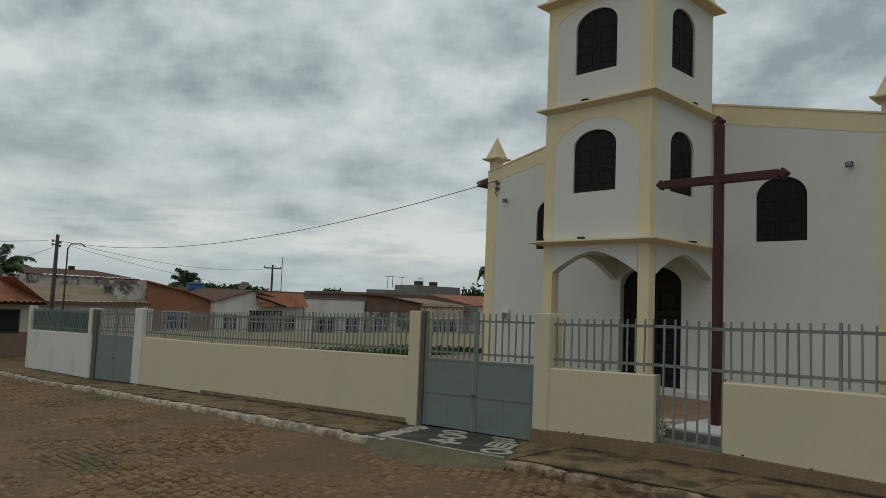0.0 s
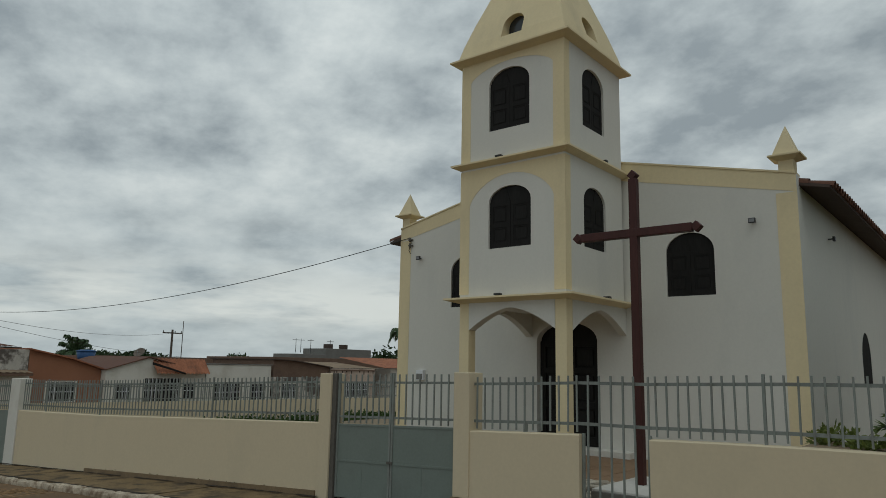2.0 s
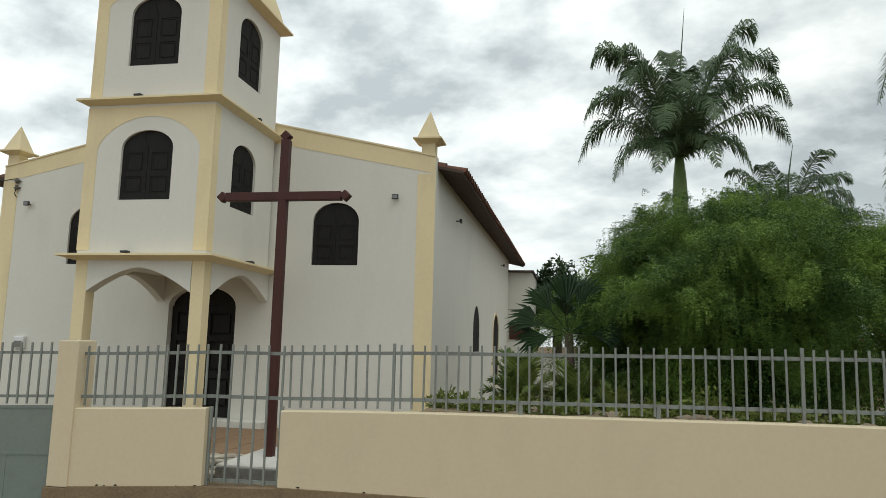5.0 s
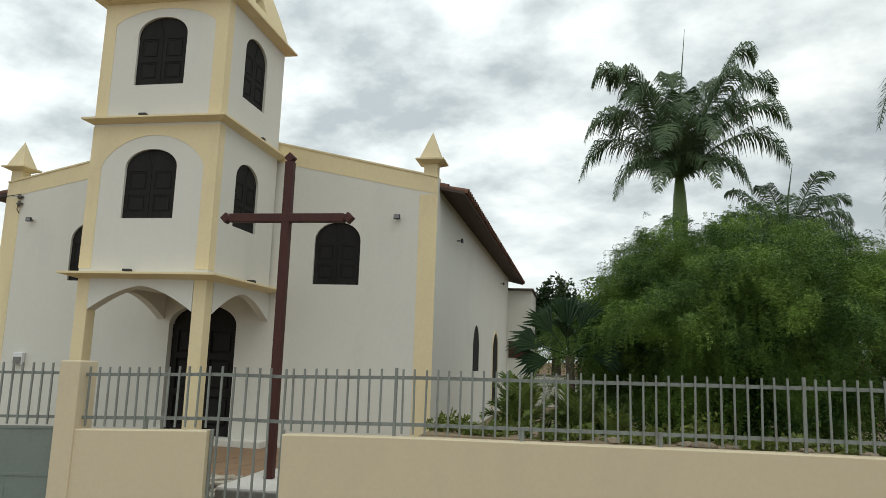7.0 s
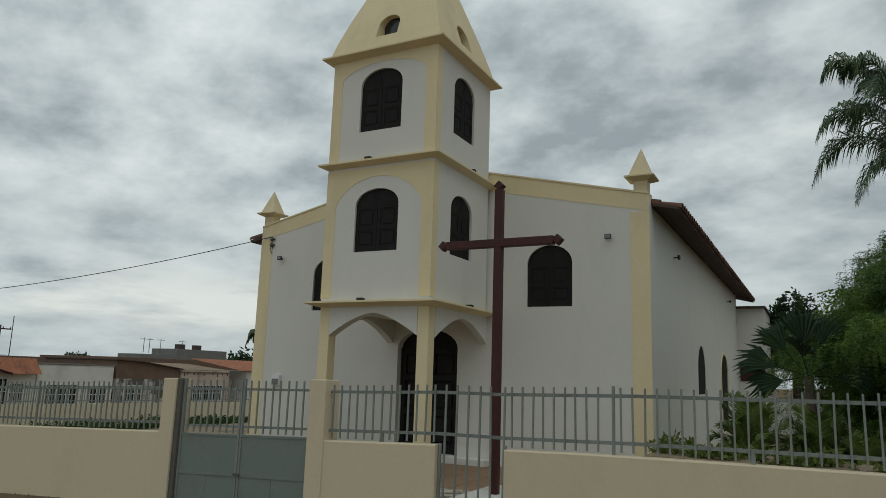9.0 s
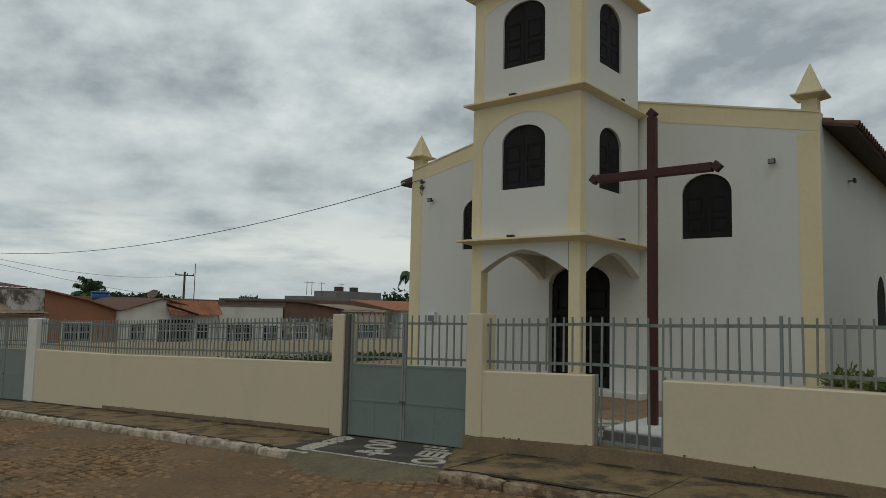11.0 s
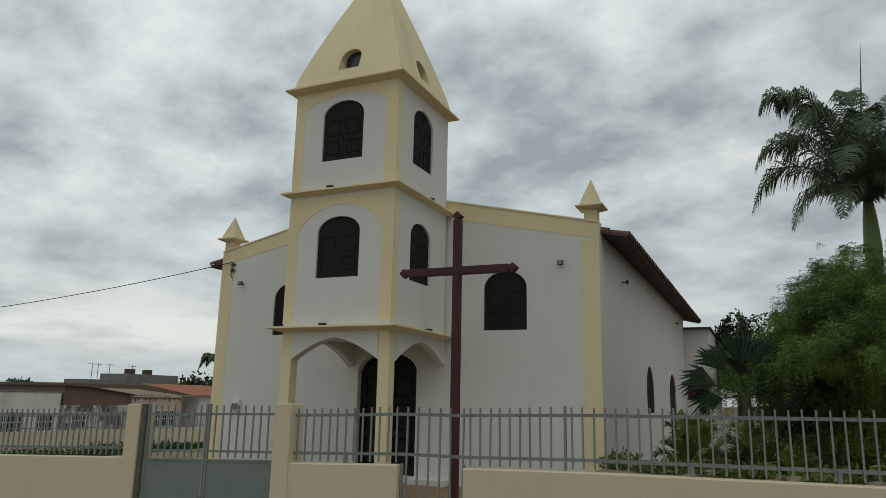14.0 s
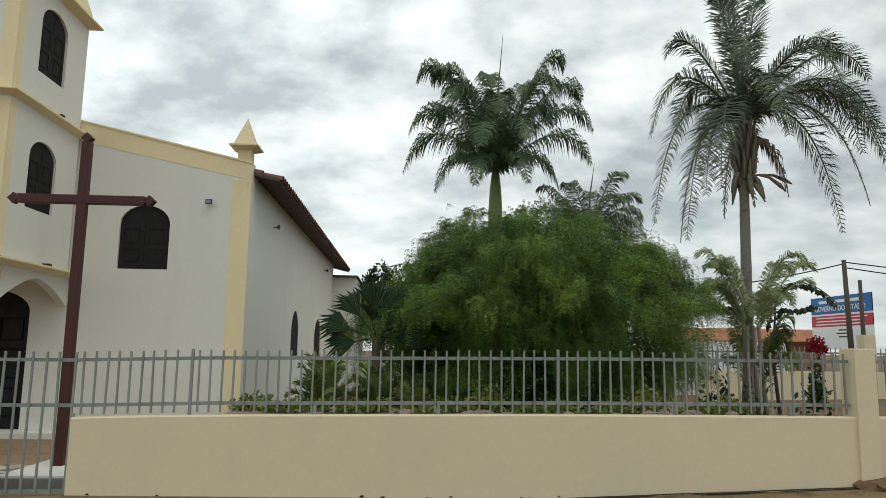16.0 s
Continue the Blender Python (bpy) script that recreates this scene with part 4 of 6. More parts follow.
# main door, two leaves in the porch
dw = thing("main_door", "", "")
dw.parent = church
part("backing", prism(arch(DOOR[0] - 0.01, DOOR[1] + 0.01, DOOR[2], DOOR[3], DOOR[4] + 0.01), "y", WY0 + 0.17, WY0 + 0.2), M_WOOD, dw)
dc = (DOOR[0] + DOOR[1]) / 2
for lo, hi in ((DOOR[0] + 0.01, dc - 0.004), (dc + 0.004, DOOR[1] - 0.01)):
    leaf = thing("door_leaf", "", "")
    leaf.parent = dw
    for a0, a1, b0, b1 in ((lo, lo + 0.11, 0.2, 2.1), (hi - 0.11, hi, 0.2, 2.1), (lo + 0.11, hi - 0.11, 0.2, 0.36), (lo + 0.11, hi - 0.11, 0.86, 0.98), (lo + 0.11, hi - 0.11, 1.5, 1.6), (lo + 0.11, hi - 0.11, 2.0, 2.1)):
        part("rail", bevelled(a0, a1, WY0 + 0.12, WY0 + 0.17, b0, b1, 0), M_WOOD, leaf)
    for b0, b1 in ((0.4, 0.82), (1.02, 1.46), (1.64, 1.96)):
        part("panel", bevelled(lo + 0.15, hi - 0.15, WY0 + 0.14, WY0 + 0.17, b0, b1, 0.012), M_WOOD, leaf)
# step and white skirting under the door
part("door_step", bevelled(-7.9, -5.6, WY0 - 0.30, WY0 - 0.002, -0.1, 0.19, 0.01), M_WHITE, church, "white painted door step")
part("skirting", bevelled(-5.58, WX1 - 0.32, WY0 - 0.04, WY0 - 0.002, -0.1, 0.14, 0.006), M_WHITE, church)

# tower: porch below, two closed storeys, pointed cap
Z1, Z2, Z3 = 2.78, 5.09, 7.09
WM, WT = (-7.235, -6.385, 3.57, 4.36, 4.635), (-7.245, -6.41, 5.66, 6.48, 6.765)
tower = thing("tower", "", "")
tower.parent = church
body = part("shaft", bevelled(TX0, TX1, TY0, TY1, Z1 - 0.03, Z3 - 0.02, 0.012), M_WHITE, tower)
RWY = (10.62, 11.42)
cuts = [bevelled(TX0 + 0.2, TX1 - 0.2, TY0 + 0.2, TY1 - 0.2, Z1 + 0.25, Z3 - 0.25, 0)]
cuts += [prism(arch(*w), "y", TY0 - 0.3, TY0 + 0.35) for w in (WM, WT)]
cuts += [prism(arch(*RWY, w[2], w[3], w[4]), "x", TX1 - 0.35, TX1 + 0.3) for w in (WM, WT)]
cuts += [prism(arch(*RWY, w[2], w[3], w[4]), "x", TX0 - 0.3, TX0 + 0.35) for w in (WM, WT)]
carve(body, cuts)
for w in (WM, WT):
    shutter_pair("y", *w, TY0, -1)
    shutter_pair("x", *RWY, w[2], w[3], w[4], TX1, 1)
    shutter_pair("x", *RWY, w[2], w[3], w[4], TX0, -1)


def ledge(z, y1, deep=0.17, thick=0.03, drop=0.085):
    """A cornice: a thin outer lip and an underside that slopes back to the wall."""
    bm = bmesh.new()
    inner, outer = 0.002, deep

    def ring(o, zz):
        return [bm.verts.new(p) for p in ((TX0 - o, TY0 - o, zz), (TX1 + o, TY0 - o, zz), (TX1 + o, y1 + (o if y1 > TY1 - 0.01 and z > 6 else 0), zz), (TX0 - o, y1 + (o if y1 > TY1 - 0.01 and z > 6 else 0), zz))]

    rings = [ring(0.003, z - drop), ring(outer, z - thick), ring(outer, z), ring(-0.05, z + 0.03)]
    for q, s in zip(rings, rings[1:]):
        for i in range(4):
            bm.faces.new((q[i], q[(i + 1) % 4], s[(i + 1) % 4], s[i]))
    bm.faces.new(rings[0][::-1])
    bm.faces.new(rings[-1])
    return part("cornice", bm, M_YELLOW, tower, "yellow painted cornice")


ledge(Z1 - 0.035, WY0 - 0.004, 0.205)
ledge(Z2 + 0.035, WY0 - 0.004, 0.14)
ledge(Z3, TY1)
# yellow paint round the storeys: corner strips, with a curved head on the front
for z0, z1, peak, spring in ((Z1 + 0.03, Z2 - 0.085, Z2 - 0.24, Z2 - 0.74), (Z2 + 0.03, Z3 - 0.085, Z3 - 0.19, Z3 - 0.45)):
    a, b = TX0 + 0.20, TX1 - 0.21
    top = [(u, z) for u, z in arch(a, b, spring, spring, peak, 20, 1.5)[2:]]
    outline = [(TX0 - 0.004, z0), (a, z0)] + top[::-1] + [(b, z0), (TX1 + 0.004, z0), (TX1 + 0.004, z1), (TX0 - 0.004, z1)]
    part("yellow_border", prism(outline, "y", TY0 - 0.005, TY0 - 0.001), M_YELLOW, tower, "yellow painted border with curved head")
    for s, xx in ((1, TX1), (-1, TX0)):
        part("corner_strip", bevelled(min(xx, xx + s * 0.004), max(xx, xx + s * 0.004), TY0 - 0.004, TY0 + 0.17, z0, z1, 0), M_YELLOW, tower)
# porch
for x0, y0 in ((TX0, TY0), (TX1 - 0.21, TY0)):
    part("column", bevelled(x0 + 0.004, x0 + 0.206, y0 + 0.004, y0 + 0.206, -0.15, Z1 - 0.07, 0.012), M_YELLOW, tower, "square yellow porch column")


def arch_panel(axis, u0, u1, d0, d1, base, apex):
    c, h = (u0 + u1) / 2, (u1 - u0) / 2
    pts = []
    for i in range(19):
        q = -1 + 2 * i / 18
        pts.append((c + h * q, base + (apex - base) * (1 - abs(q) ** 1.6)))
    return prism([(u0, Z1 - 0.09), *pts, (u1, Z1 - 0.09)], axis, d0, d1)


part("arch_front", arch_panel("y", TX0 + 0.21, TX1 - 0.21, TY0, TY0 + 0.2, 2.20, 2.56), M_WHITE, tower)
part("arch_side", arch_panel("x", TY0 + 0.21, WY0 - 0.006, TX1 - 0.14, TX1, 2.18, 2.56), M_WHITE, tower)
part("arch_side", arch_panel("x", TY0 + 0.21, WY0 - 0.006, TX0, TX0 + 0.14, 2.18, 2.56), M_WHITE, tower)
part("porch_ceiling", bevelled(TX0 + 0.28, TX1 - 0.28, TY0 + 0.28, WY0 - 0.006, 2.60, 2.70, 0), M_WHITE, tower)
part("porch_floor", bevelled(TX0 - 0.1, TX1 + 0.1, TY0 - 0.1, WY0 - 0.31, -0.1, 0.09, 0.01), M_FLOOR, tower)
# pointed cap, slightly bowed, with an arched opening on each face
prof = [(0, 1.07), (0.1, 0.995), (0.25, 0.855), (0.5, 0.595), (0.75, 0.31), (1, 0.012)]
SZ0, SZ1 = Z3 + 0.02, 10.08
bm = bmesh.new()
rings = [[bm.verts.new((TXC + a * w * 1.04, TYC + b * w * 1.04, SZ0 + h * (SZ1 - SZ0))) for a, b in ((-1, -1), (1, -1), (1, 1), (-1, 1))] for h, w in prof]
for q, s in zip(rings, rings[1:]):
    for i in range(4):
        bm.faces.new((q[i], q[(i + 1) % 4], s[(i + 1) % 4], s[i]))
bm.faces.new(rings[0][::-1])
bm.faces.new(rings[-1])
spire = part("spire", bm, M_YELLOW, tower, "pointed yellow tower cap")
DZ = (7.38, 7.62, 7.82)
hole = lambda c: arch(c - 0.215, c + 0.215, *DZ)
carve(spire, [prism(hole(TXC), "y", TY0 - 0.3, TY0 + 0.45), prism(hole(TYC), "x", TX1 - 0.45, TX1 + 0.3),
              prism(hole(TXC), "y", TY1 - 0.45, TY1 + 0.3), prism(hole(TYC), "x", TX0 - 0.3, TX0 + 0.45)])
for axis, c, d in (("y", TXC, TY0 + 0.27), ("x", TYC, TX1 - 0.30), ("x", TYC, TX0 + 0.27)):
    part("louvre", prism(arch(c - 0.21, c + 0.21, DZ[0] + 0.004, DZ[1], DZ[2] - 0.004), axis, d, d + 0.025), M_GLASS, tower, "dim pane deep in the cap")
# little iron cross on the top
ic = thing("roof_cross", "", "")
ic.parent = church
part("upright", bevelled(TXC - 0.014, TXC + 0.014, TYC - 0.014, TYC + 0.014, 10.0, 10.58, 0.003), M_LAMP, ic)
part("arm", bevelled(TXC - 0.17, TXC + 0.17, TYC - 0.014, TYC + 0.014, 10.39, 10.42, 0.003), M_LAMP, ic)
for dx in (-0.17, 0.17):
    part("tip", bevelled(TXC + dx - 0.02, TXC + dx + 0.02, TYC - 0.015, TYC + 0.015, 10.365, 10.445, 0.004), M_LAMP, ic)
part("ball", bevelled(TXC - 0.035, TXC + 0.035, TYC - 0.035, TYC + 0.035, 10.06, 10.13, 0.02), M_LAMP, ic)
# annex behind the nave: pale wall set outward, low slab roof
annex = thing("annex", "white annex at the rear of the church with slab roof", "annex")
part("wall", bevelled(WX1 - 0.1, -2.0, WY1 + 0.225, WY1 + 0.5, -0.2, 4.10, 0), M_WHITE, annex)
part("wall", bevelled(-2.24, -2.0, WY1 + 0.502, 31, -0.2, 4.10, 0), M_WHITE, annex)
part("slab_roof", bevelled(WX1 - 0.1, -1.93, WY1 + 0.05, 31.2, 4.101, 4.17, 0.01), M_SOFFIT, annex, "thin brown roof edge")
part("window", bevelled(-2.78, -2.04, WY1 + 0.19, WY1 + 0.222, 1.73, 2.26, 0.008), M_BOARD, annex, "dark red board window")
part("window_head", bevelled(-2.80, -2.01, WY1 + 0.17, WY1 + 0.222, 2.265, 2.31, 0.006), M_SOFFIT, annex)


rear = thing("wall_rear", "low white painted wall behind the garden trees", "wall", kind="structure")
part("panel", bevelled(-1.98, 3.2, 26.6, 26.78, -0.1, 1.12, 0.015), M_WHITE, rear)
part("coping", bevelled(-1.98, 3.22, 26.57, 26.81, 1.121, 1.17, 0.01), M_CONC, rear)


def wall_light(x, y, z, axis, out, label="small black floodlight fixed to the white wall"):
    l = thing("floodlight", label, "floodlight", group="floodlights on the church")
    s = 0.055
    if axis == "y":
        part("housing", bevelled(x - s, x + s, y + out * 0.10 - 0.02, y + out * 0.10 + 0.02, z - 0.04, z + 0.04, 0.006), M_LAMP, l)
        part("lens", bevelled(x - s + 0.012, x + s - 0.012, y + out * 0.123 - 0.002, y + out * 0.123 + 0.002, z - 0.028, z + 0.028, 0), M_STEEL, l)
        part("bracket", bevelled(x - 0.015, x + 0.015, min(y, y + out * 0.09), max(y, y + out * 0.09), z - 0.01, z + 0.01, 0), M_LAMP, l)
    else:
        part("housing", bevelled(x + out * 0.10 - 0.02, x + out * 0.10 + 0.02, y - s, y + s, z - 0.04, z + 0.04, 0.006), M_LAMP, l)
        part("lens", bevelled(x + out * 0.123 - 0.002, x + out * 0.123 + 0.002, y - s + 0.012, y + s - 0.012, z - 0.028, z + 0.028, 0), M_STEEL, l)
        part("bracket", bevelled(min(x, x + out * 0.09), max(x, x + out * 0.09), y - 0.015, y + 0.015, z - 0.01, z + 0.01, 0), M_LAMP, l)
    return l


wall_light(-3.50, WY0, 4.0, "y", -1)
wall_light(-10.62, WY0, 3.97, "y", -1)
wall_light(WX1, 14.35, 3.97, "x", 1)
wall_light(WX1, 23.1, 4.05, "x", 1)
for x, y, z in ((-6.98, TY0 - 0.08, Z1 - 0.035), (-6.98, TY0 - 0.07, Z2 + 0.035), (TX1 + 0.085, 11.25, Z1 - 0.035), (TX1 + 0.07, 11.25, Z2 + 0.035)):
    l = thing("ledge_light", "small black uplight resting on the tower ledge", "floodlight", group="uplights on the ledges")
    part("housing", bevelled(x - 0.06, x + 0.06, y - 0.04, y + 0.04, z + 0.018, z + 0.052, 0.008), M_LAMP, l)
    part("bracket", bevelled(x + 0.0, x + 0.075, y - 0.012, y + 0.012, z + 0.004, z + 0.02, 0.002), M_LAMP, l)
# insulators and drop cable at the left corner
ins = thing("insulator_bracket", "rusty insulator bracket with cable ends at the church corner", "bracket")
for k in range(2):
    z = 4.42 - 0.13 * k
    part("arm", bevelled(-10.98, -10.86, WY0 - 0.05, WY0 - 0.005, z - 0.012, z + 0.012, 0.003), M_POST, ins)
    part("insulator", tube([(-10.92, WY0 - 0.05, z - 0.05), (-10.92, WY0 - 0.05, z + 0.05)], 0.026, 8), M_POST, ins)
part("cable", tube([(-10.92, WY0 - 0.05, 4.25), (-10.95, WY0 - 0.05, 4.18), (-10.90, WY0 - 0.04, 4.10)], 0.008, 5), M_CABLE, ins)
box_m = thing("meter_box", "small white box on the church wall beside the corner", "box")
part("housing", bevelled(-10.62, -10.42, WY0 - 0.08, WY0 - 0.006, 1.28, 1.50, 0.01), M_SIGNWHITE, box_m)
part("lid", bevelled(-10.60, -10.44, WY0 - 0.092, WY0 - 0.081, 1.30, 1.42, 0.004), M_CONC, box_m)

# ---- tall wooden cross before the church ----
cx, cy = -4.0, 8.64
cr = thing("wooden_cross", "tall red-brown wooden cross with diamond ends on a white slab", "cross")
part("upright", bevelled(cx - 0.052, cx + 0.052, cy - 0.05, cy + 0.05, 0.22, 4.00, 0.008), M_CROSS, cr)
part("crossbar", bevelled(cx - 0.74, cx + 0.74, cy - 0.052, cy + 0.052, 3.238, 3.342, 0.008), M_CROSS, cr)


def diamond(c, axis):
    bm = bmesh.new()
    s = 0.07
    pts = [(-s, 0), (0, -s), (s, 0), (0, s)]
    q = [bm.verts.new((c[0] + u, c[1] - 0.05, c[2] + w)) for u, w in pts]
    r = [bm.verts.new((c[0] + u, c[1] + 0.05, c[2] + w)) for u, w in pts]
    bm.faces.new(q)
    bm.faces.new(r[::-1])
    for i in range(4):
        bm.faces.new((q[i], q[(i + 1) % 4], r[(i + 1) % 4], r[i]))
    bmesh.ops.bevel(bm, geom=list(bm.edges), offset=0.006, segments=1, affect="EDGES")
    return part("end_diamond", bm, M_CROSS, cr)


diamond((cx, cy, 4.045), "z")
diamond((cx - 0.79, cy, 3.29), "x")
diamond((cx + 0.79, cy, 3.29), "x")
slab = thing("cross_slab", "low white slab with grey riser under the cross", "slab")
part("top", bevelled(-4.32, -3.0, 7.98, 9.35, 0.12, 0.22, 0.015), M_SLAB, slab)
part("riser", bevelled(-4.30, -3.0, 7.93, 7.978, 0.0, 0.2, 0.008), M_CONC, slab)
yardmos = thing("yard_mosaic", "broken white stone paving with dark joints inside the gate", "paving", kind="structure")
part("bed", bevelled(-5.6, -4.34, 7.66, 9.40, 0.0, 0.075, 0.01), M_DARKMOSAIC, yardmos)
for i in range(110):
    px, py = random.uniform(-5.5, -4.42), random.uniform(7.75, 9.32)
    bm = bmesh.new()
    n = random.choice((4, 5, 6))
    r = random.uniform(0.05, 0.13)
    q = [(px + r * math.cos(2 * math.pi * k / n + 0.4) * random.uniform(0.7, 1.2), py + r * math.sin(2 * math.pi * k / n + 0.4) * random.uniform(0.7, 1.2)) for k in range(n)]
    lo = [bm.verts.new((*p, 0.06)) for p in q]
    hi = [bm.verts.new((*p, 0.10 + random.uniform(-0.004, 0.008))) for p in q]
    bm.faces.new(hi)
    for k in range(n):
        bm.faces.new((lo[k], lo[(k + 1) % n], hi[(k + 1) % n], hi[k]))
    part("paving_stone", bm, M_WHITEMOSAIC, yardmos)
# yard
yv, yf = [], []
yx = [-30, -23, -15, -9.5, -8.0, -4, 0, 5, 16]
for x in yx:
    z = 0.05 if x > -8.5 else ground_z(x) + 0.12
    z = 0.22 if x > 0.5 else z
    for y in (FY + 0.16, 20, 45):
        yv.append((x, y, z))
for i in range(len(yx) - 1):
    for j in range(2):
        a = 3 * i + j
        yf.append((a, a + 3, a + 4, a + 1))
tagged(raw("yard", yv, yf, M_YARD), "bare brown church yard with weeds", "yard", kind="structure")
fl = thing("yard_floor", "brown tiled floor before the porch", "floor", kind="structure")
for i in range(9):
    for j in range(6):
        x0, y0 = -6.9 + 0.46 * i, 9.42 + 0.46 * j
        if x0 + 0.4 < TX1 + 0.1 and y0 > TY0 - 0.5:
            continue
        part("tile", bevelled(x0 + 0.006, x0 + 0.454, y0 + 0.006, y0 + 0.454, 0.04, 0.085, 0.004), M_FLOOR, fl)

# ---- plants ----


def frond(v, f, base, out, length, rise, droop, leaf, n=26, width=0.05, hang=0.5, spread=1.0, plume=0.4):
    """One feather leaf as raw faces: a bent rib with rows of narrow leaflets. Returns the rib's points."""
    out = Vector(out).normalized()
    up = Vector((0, 0, 1))
    sidev = out.cross(up).normalized()
    rib = []
    for i in range(n + 1):
        s = i / n
        rib.append(Vector(base) + out * (length * s * (1 - 0.18 * s * s)) + up * (rise * math.sin(min(1.0, s * 1.05) * math.pi * 0.5) - droop * s ** 2.4))
    for i in range(2, n + 1):
        s = i / n
        d = (rib[i] - rib[i - 1]).normalized()
        ln = leaf * (math.sin(math.pi * (0.12 + 0.85 * s)) ** 0.7) * random.uniform(0.85, 1.1)
        for sg in (-1, 1):
            for k in range(2):
                p = rib[i - 1].lerp(rib[i], 0.5 * k + random.uniform(0, 0.3))
                a = (sidev * sg * spread + d * 0.6 + up * random.uniform(-plume * 0.4, plume)).normalized()
                q = p + a * ln * 0.55 + Vector((0, 0, -hang * ln * 0.16))
                t = p + a * ln * (1.0 - 0.25 * hang) + Vector((0, 0, -hang * ln * random.uniform(0.45, 0.75)))
                w = d * width * 0.5
                b = len(v)
                v += [p - w * 0.6, p + w * 0.6, q + w, q - w, t]
                f += [(b, b + 1, b + 2, b + 3), (b + 3, b + 2, b + 4)]
    return rib


def rib_faces(v, f, rib, r0, r1):
    n = len(rib)
    for i in range(n - 1):
        d = (rib[i + 1] - rib[i]).normalized()
        a = d.cross(Vector((0, 0, 1)))
        a = a.normalized() if a.length > 1e-4 else Vector((1, 0, 0))
        b2 = d.cross(a)
        k = len(v)
        for p, r in ((rib[i], r0 + (r1 - r0) * i / n), (rib[i + 1], r0 + (r1 - r0) * (i + 1) / n)):
            v += [p + a * r, p + b2 * r, p - a * r, p - b2 * r]
        for q in range(4):
            f.append((k + q, k + (q + 1) % 4, k + 4 + (q + 1) % 4, k + 4 + q))


def feather_palm(name, label, x, y, z0, top, trunk_r, fronds, mat, shaft=0.0, spear=0.0, dry=0, seed=1, shaft_r=None, lean=(0, 0), fine=34, blade=0.05, plume=0.5):
    """fronds: rows of (turn in degrees, length, rise, droop, leaflet length, hang)."""
    random.seed(seed)
    p = thing(name, label, "palm tree")
    h = top - shaft
    pts = [(x + lean[0] * (1 - s), y + lean[1] * (1 - s), z0 + (h - z0) * s) for s in [i / 14 for i in range(15)]]
    part("trunk", tube(pts, [trunk_r * (1.25 - 0.35 * i / 14 + (0.05 if i % 2 else 0)) for i in range(15)], 12), M_TRUNK, p)
    if shaft:
        sr = shaft_r or trunk_r
        part("crownshaft", tube([(x, y, h - 0.02), (x, y, h + shaft * 0.3), (x, y, h + shaft * 0.7), (x, y, top)], [sr * 0.95, sr * 1.05, sr * 0.85, sr * 0.55], 12), M_SHAFT, p)
    for deg, ln, rise, droop, leaf, hang in fronds:
        a = radians(deg)
        v, f = [], []
        rib = frond(v, f, (x, y, top - 0.05), (math.cos(a), math.sin(a), 0), ln, rise, droop, leaf, n=fine, width=blade, hang=hang, plume=plume, spread=random.uniform(0.7, 1.0))
        rib_faces(v, f, rib, 0.035, 0.006)
        raw("frond", v, f, mat, p)
    if spear:
        part("spear_leaf", tube([(x, y, top - 0.2), (x + 0.05, y, top + spear * 0.5), (x + 0.25, y, top + spear)], [0.05, 0.035, 0.006], 6), mat, p)
    for i in range(dry):
        a = random.uniform(0, 2 * math.pi)
        v, f = [], []
        rib = frond(v, f, (x + 0.1 * math.cos(a), y + 0.1 * math.sin(a), top - 0.35), (math.cos(a), math.sin(a), 0), random.uniform(0.7, 1.2), 0.1, random.uniform(1.2, 1.9), 0.35, n=18, width=0.05, hang=1.6, spread=0.4)
        rib_faces(v, f, rib, 0.03, 0.008)
        raw("dead_frond", v, f, M_DRY, p)
    return p


def ring_of(n, spec, seed):
    random.seed(seed)
    return [(360 * i / n + random.uniform(-12, 12), *[random.uniform(*s) for s in spec]) for i in range(n)]


royal = [(turn, ln, rise, droop, leaf, 0.9) for turn, ln, rise, droop, leaf in (
    (184, 3.5, 5.0, 1.7, 1.15), (168, 2.9, 4.9, 1.4, 1.1), (195, 2.5, 4.6, 1.4, 1.1), (-4, 3.0, 5.3, 1.3, 1.15), (8, 4.0, 4.6, 1.6, 1.15), (-6, 4.2, 3.5, 1.9, 1.1), (4, 4.3, 2.6, 2.1, 1.05),
    (-14, 2.7, 1.3, 1.9, 0.9), (176, 4.0, 2.6, 2.6, 1.1), (188, 3.8, 3.3, 2.0, 1.1), (200, 2.8, 1.2, 2.1, 0.9), (268, 1.8, 3.5, 1.7, 1.1), (250, 2.6, 2.4, 2.0, 1.0),
    (292, 2.6, 2.6, 1.9, 1.0), (92, 2.4, 4.2, 1.5, 1.1), (68, 3.0, 3.2, 1.9, 1.1), (116, 3.0, 2.9, 2.0, 1.1), (222, 2.9, 3.8, 1.8, 1.1), (322, 3.0, 4.2, 1.7, 1.1), (300, 2.2, 1.2, 1.9, 0.85), (240, 2.1, 1.1, 1.9, 0.85),
    (25, 3.2, 4.0, 1.8, 1.1), (152, 3.0, 3.8, 1.8, 1.1), (100, 1.2, 4.9, 1.3, 1.0), (40, 2.2, 4.7, 1.5, 1.05), (140, 2.0, 4.6, 1.5, 1.05))]
feather_palm("royal_palm", "tall royal palm with green crownshaft and spear leaf", 2.9, 24.5, 0.1, 7.85, 0.18, royal, M_PALM, shaft=2.1, spear=5.2, seed=6, shaft_r=0.24, fine=72, blade=0.040, plume=0.6)
small_r = ring_of(10, ((2.4, 3.1), (0.9, 1.7), (0.9, 1.5), (0.75, 0.9), (0.8, 1.2)), 7) + ring_of(6, ((1.8, 2.5), (1.8, 2.5), (0.4, 0.9), (0.7, 0.85), (0.7, 1.0)), 8)
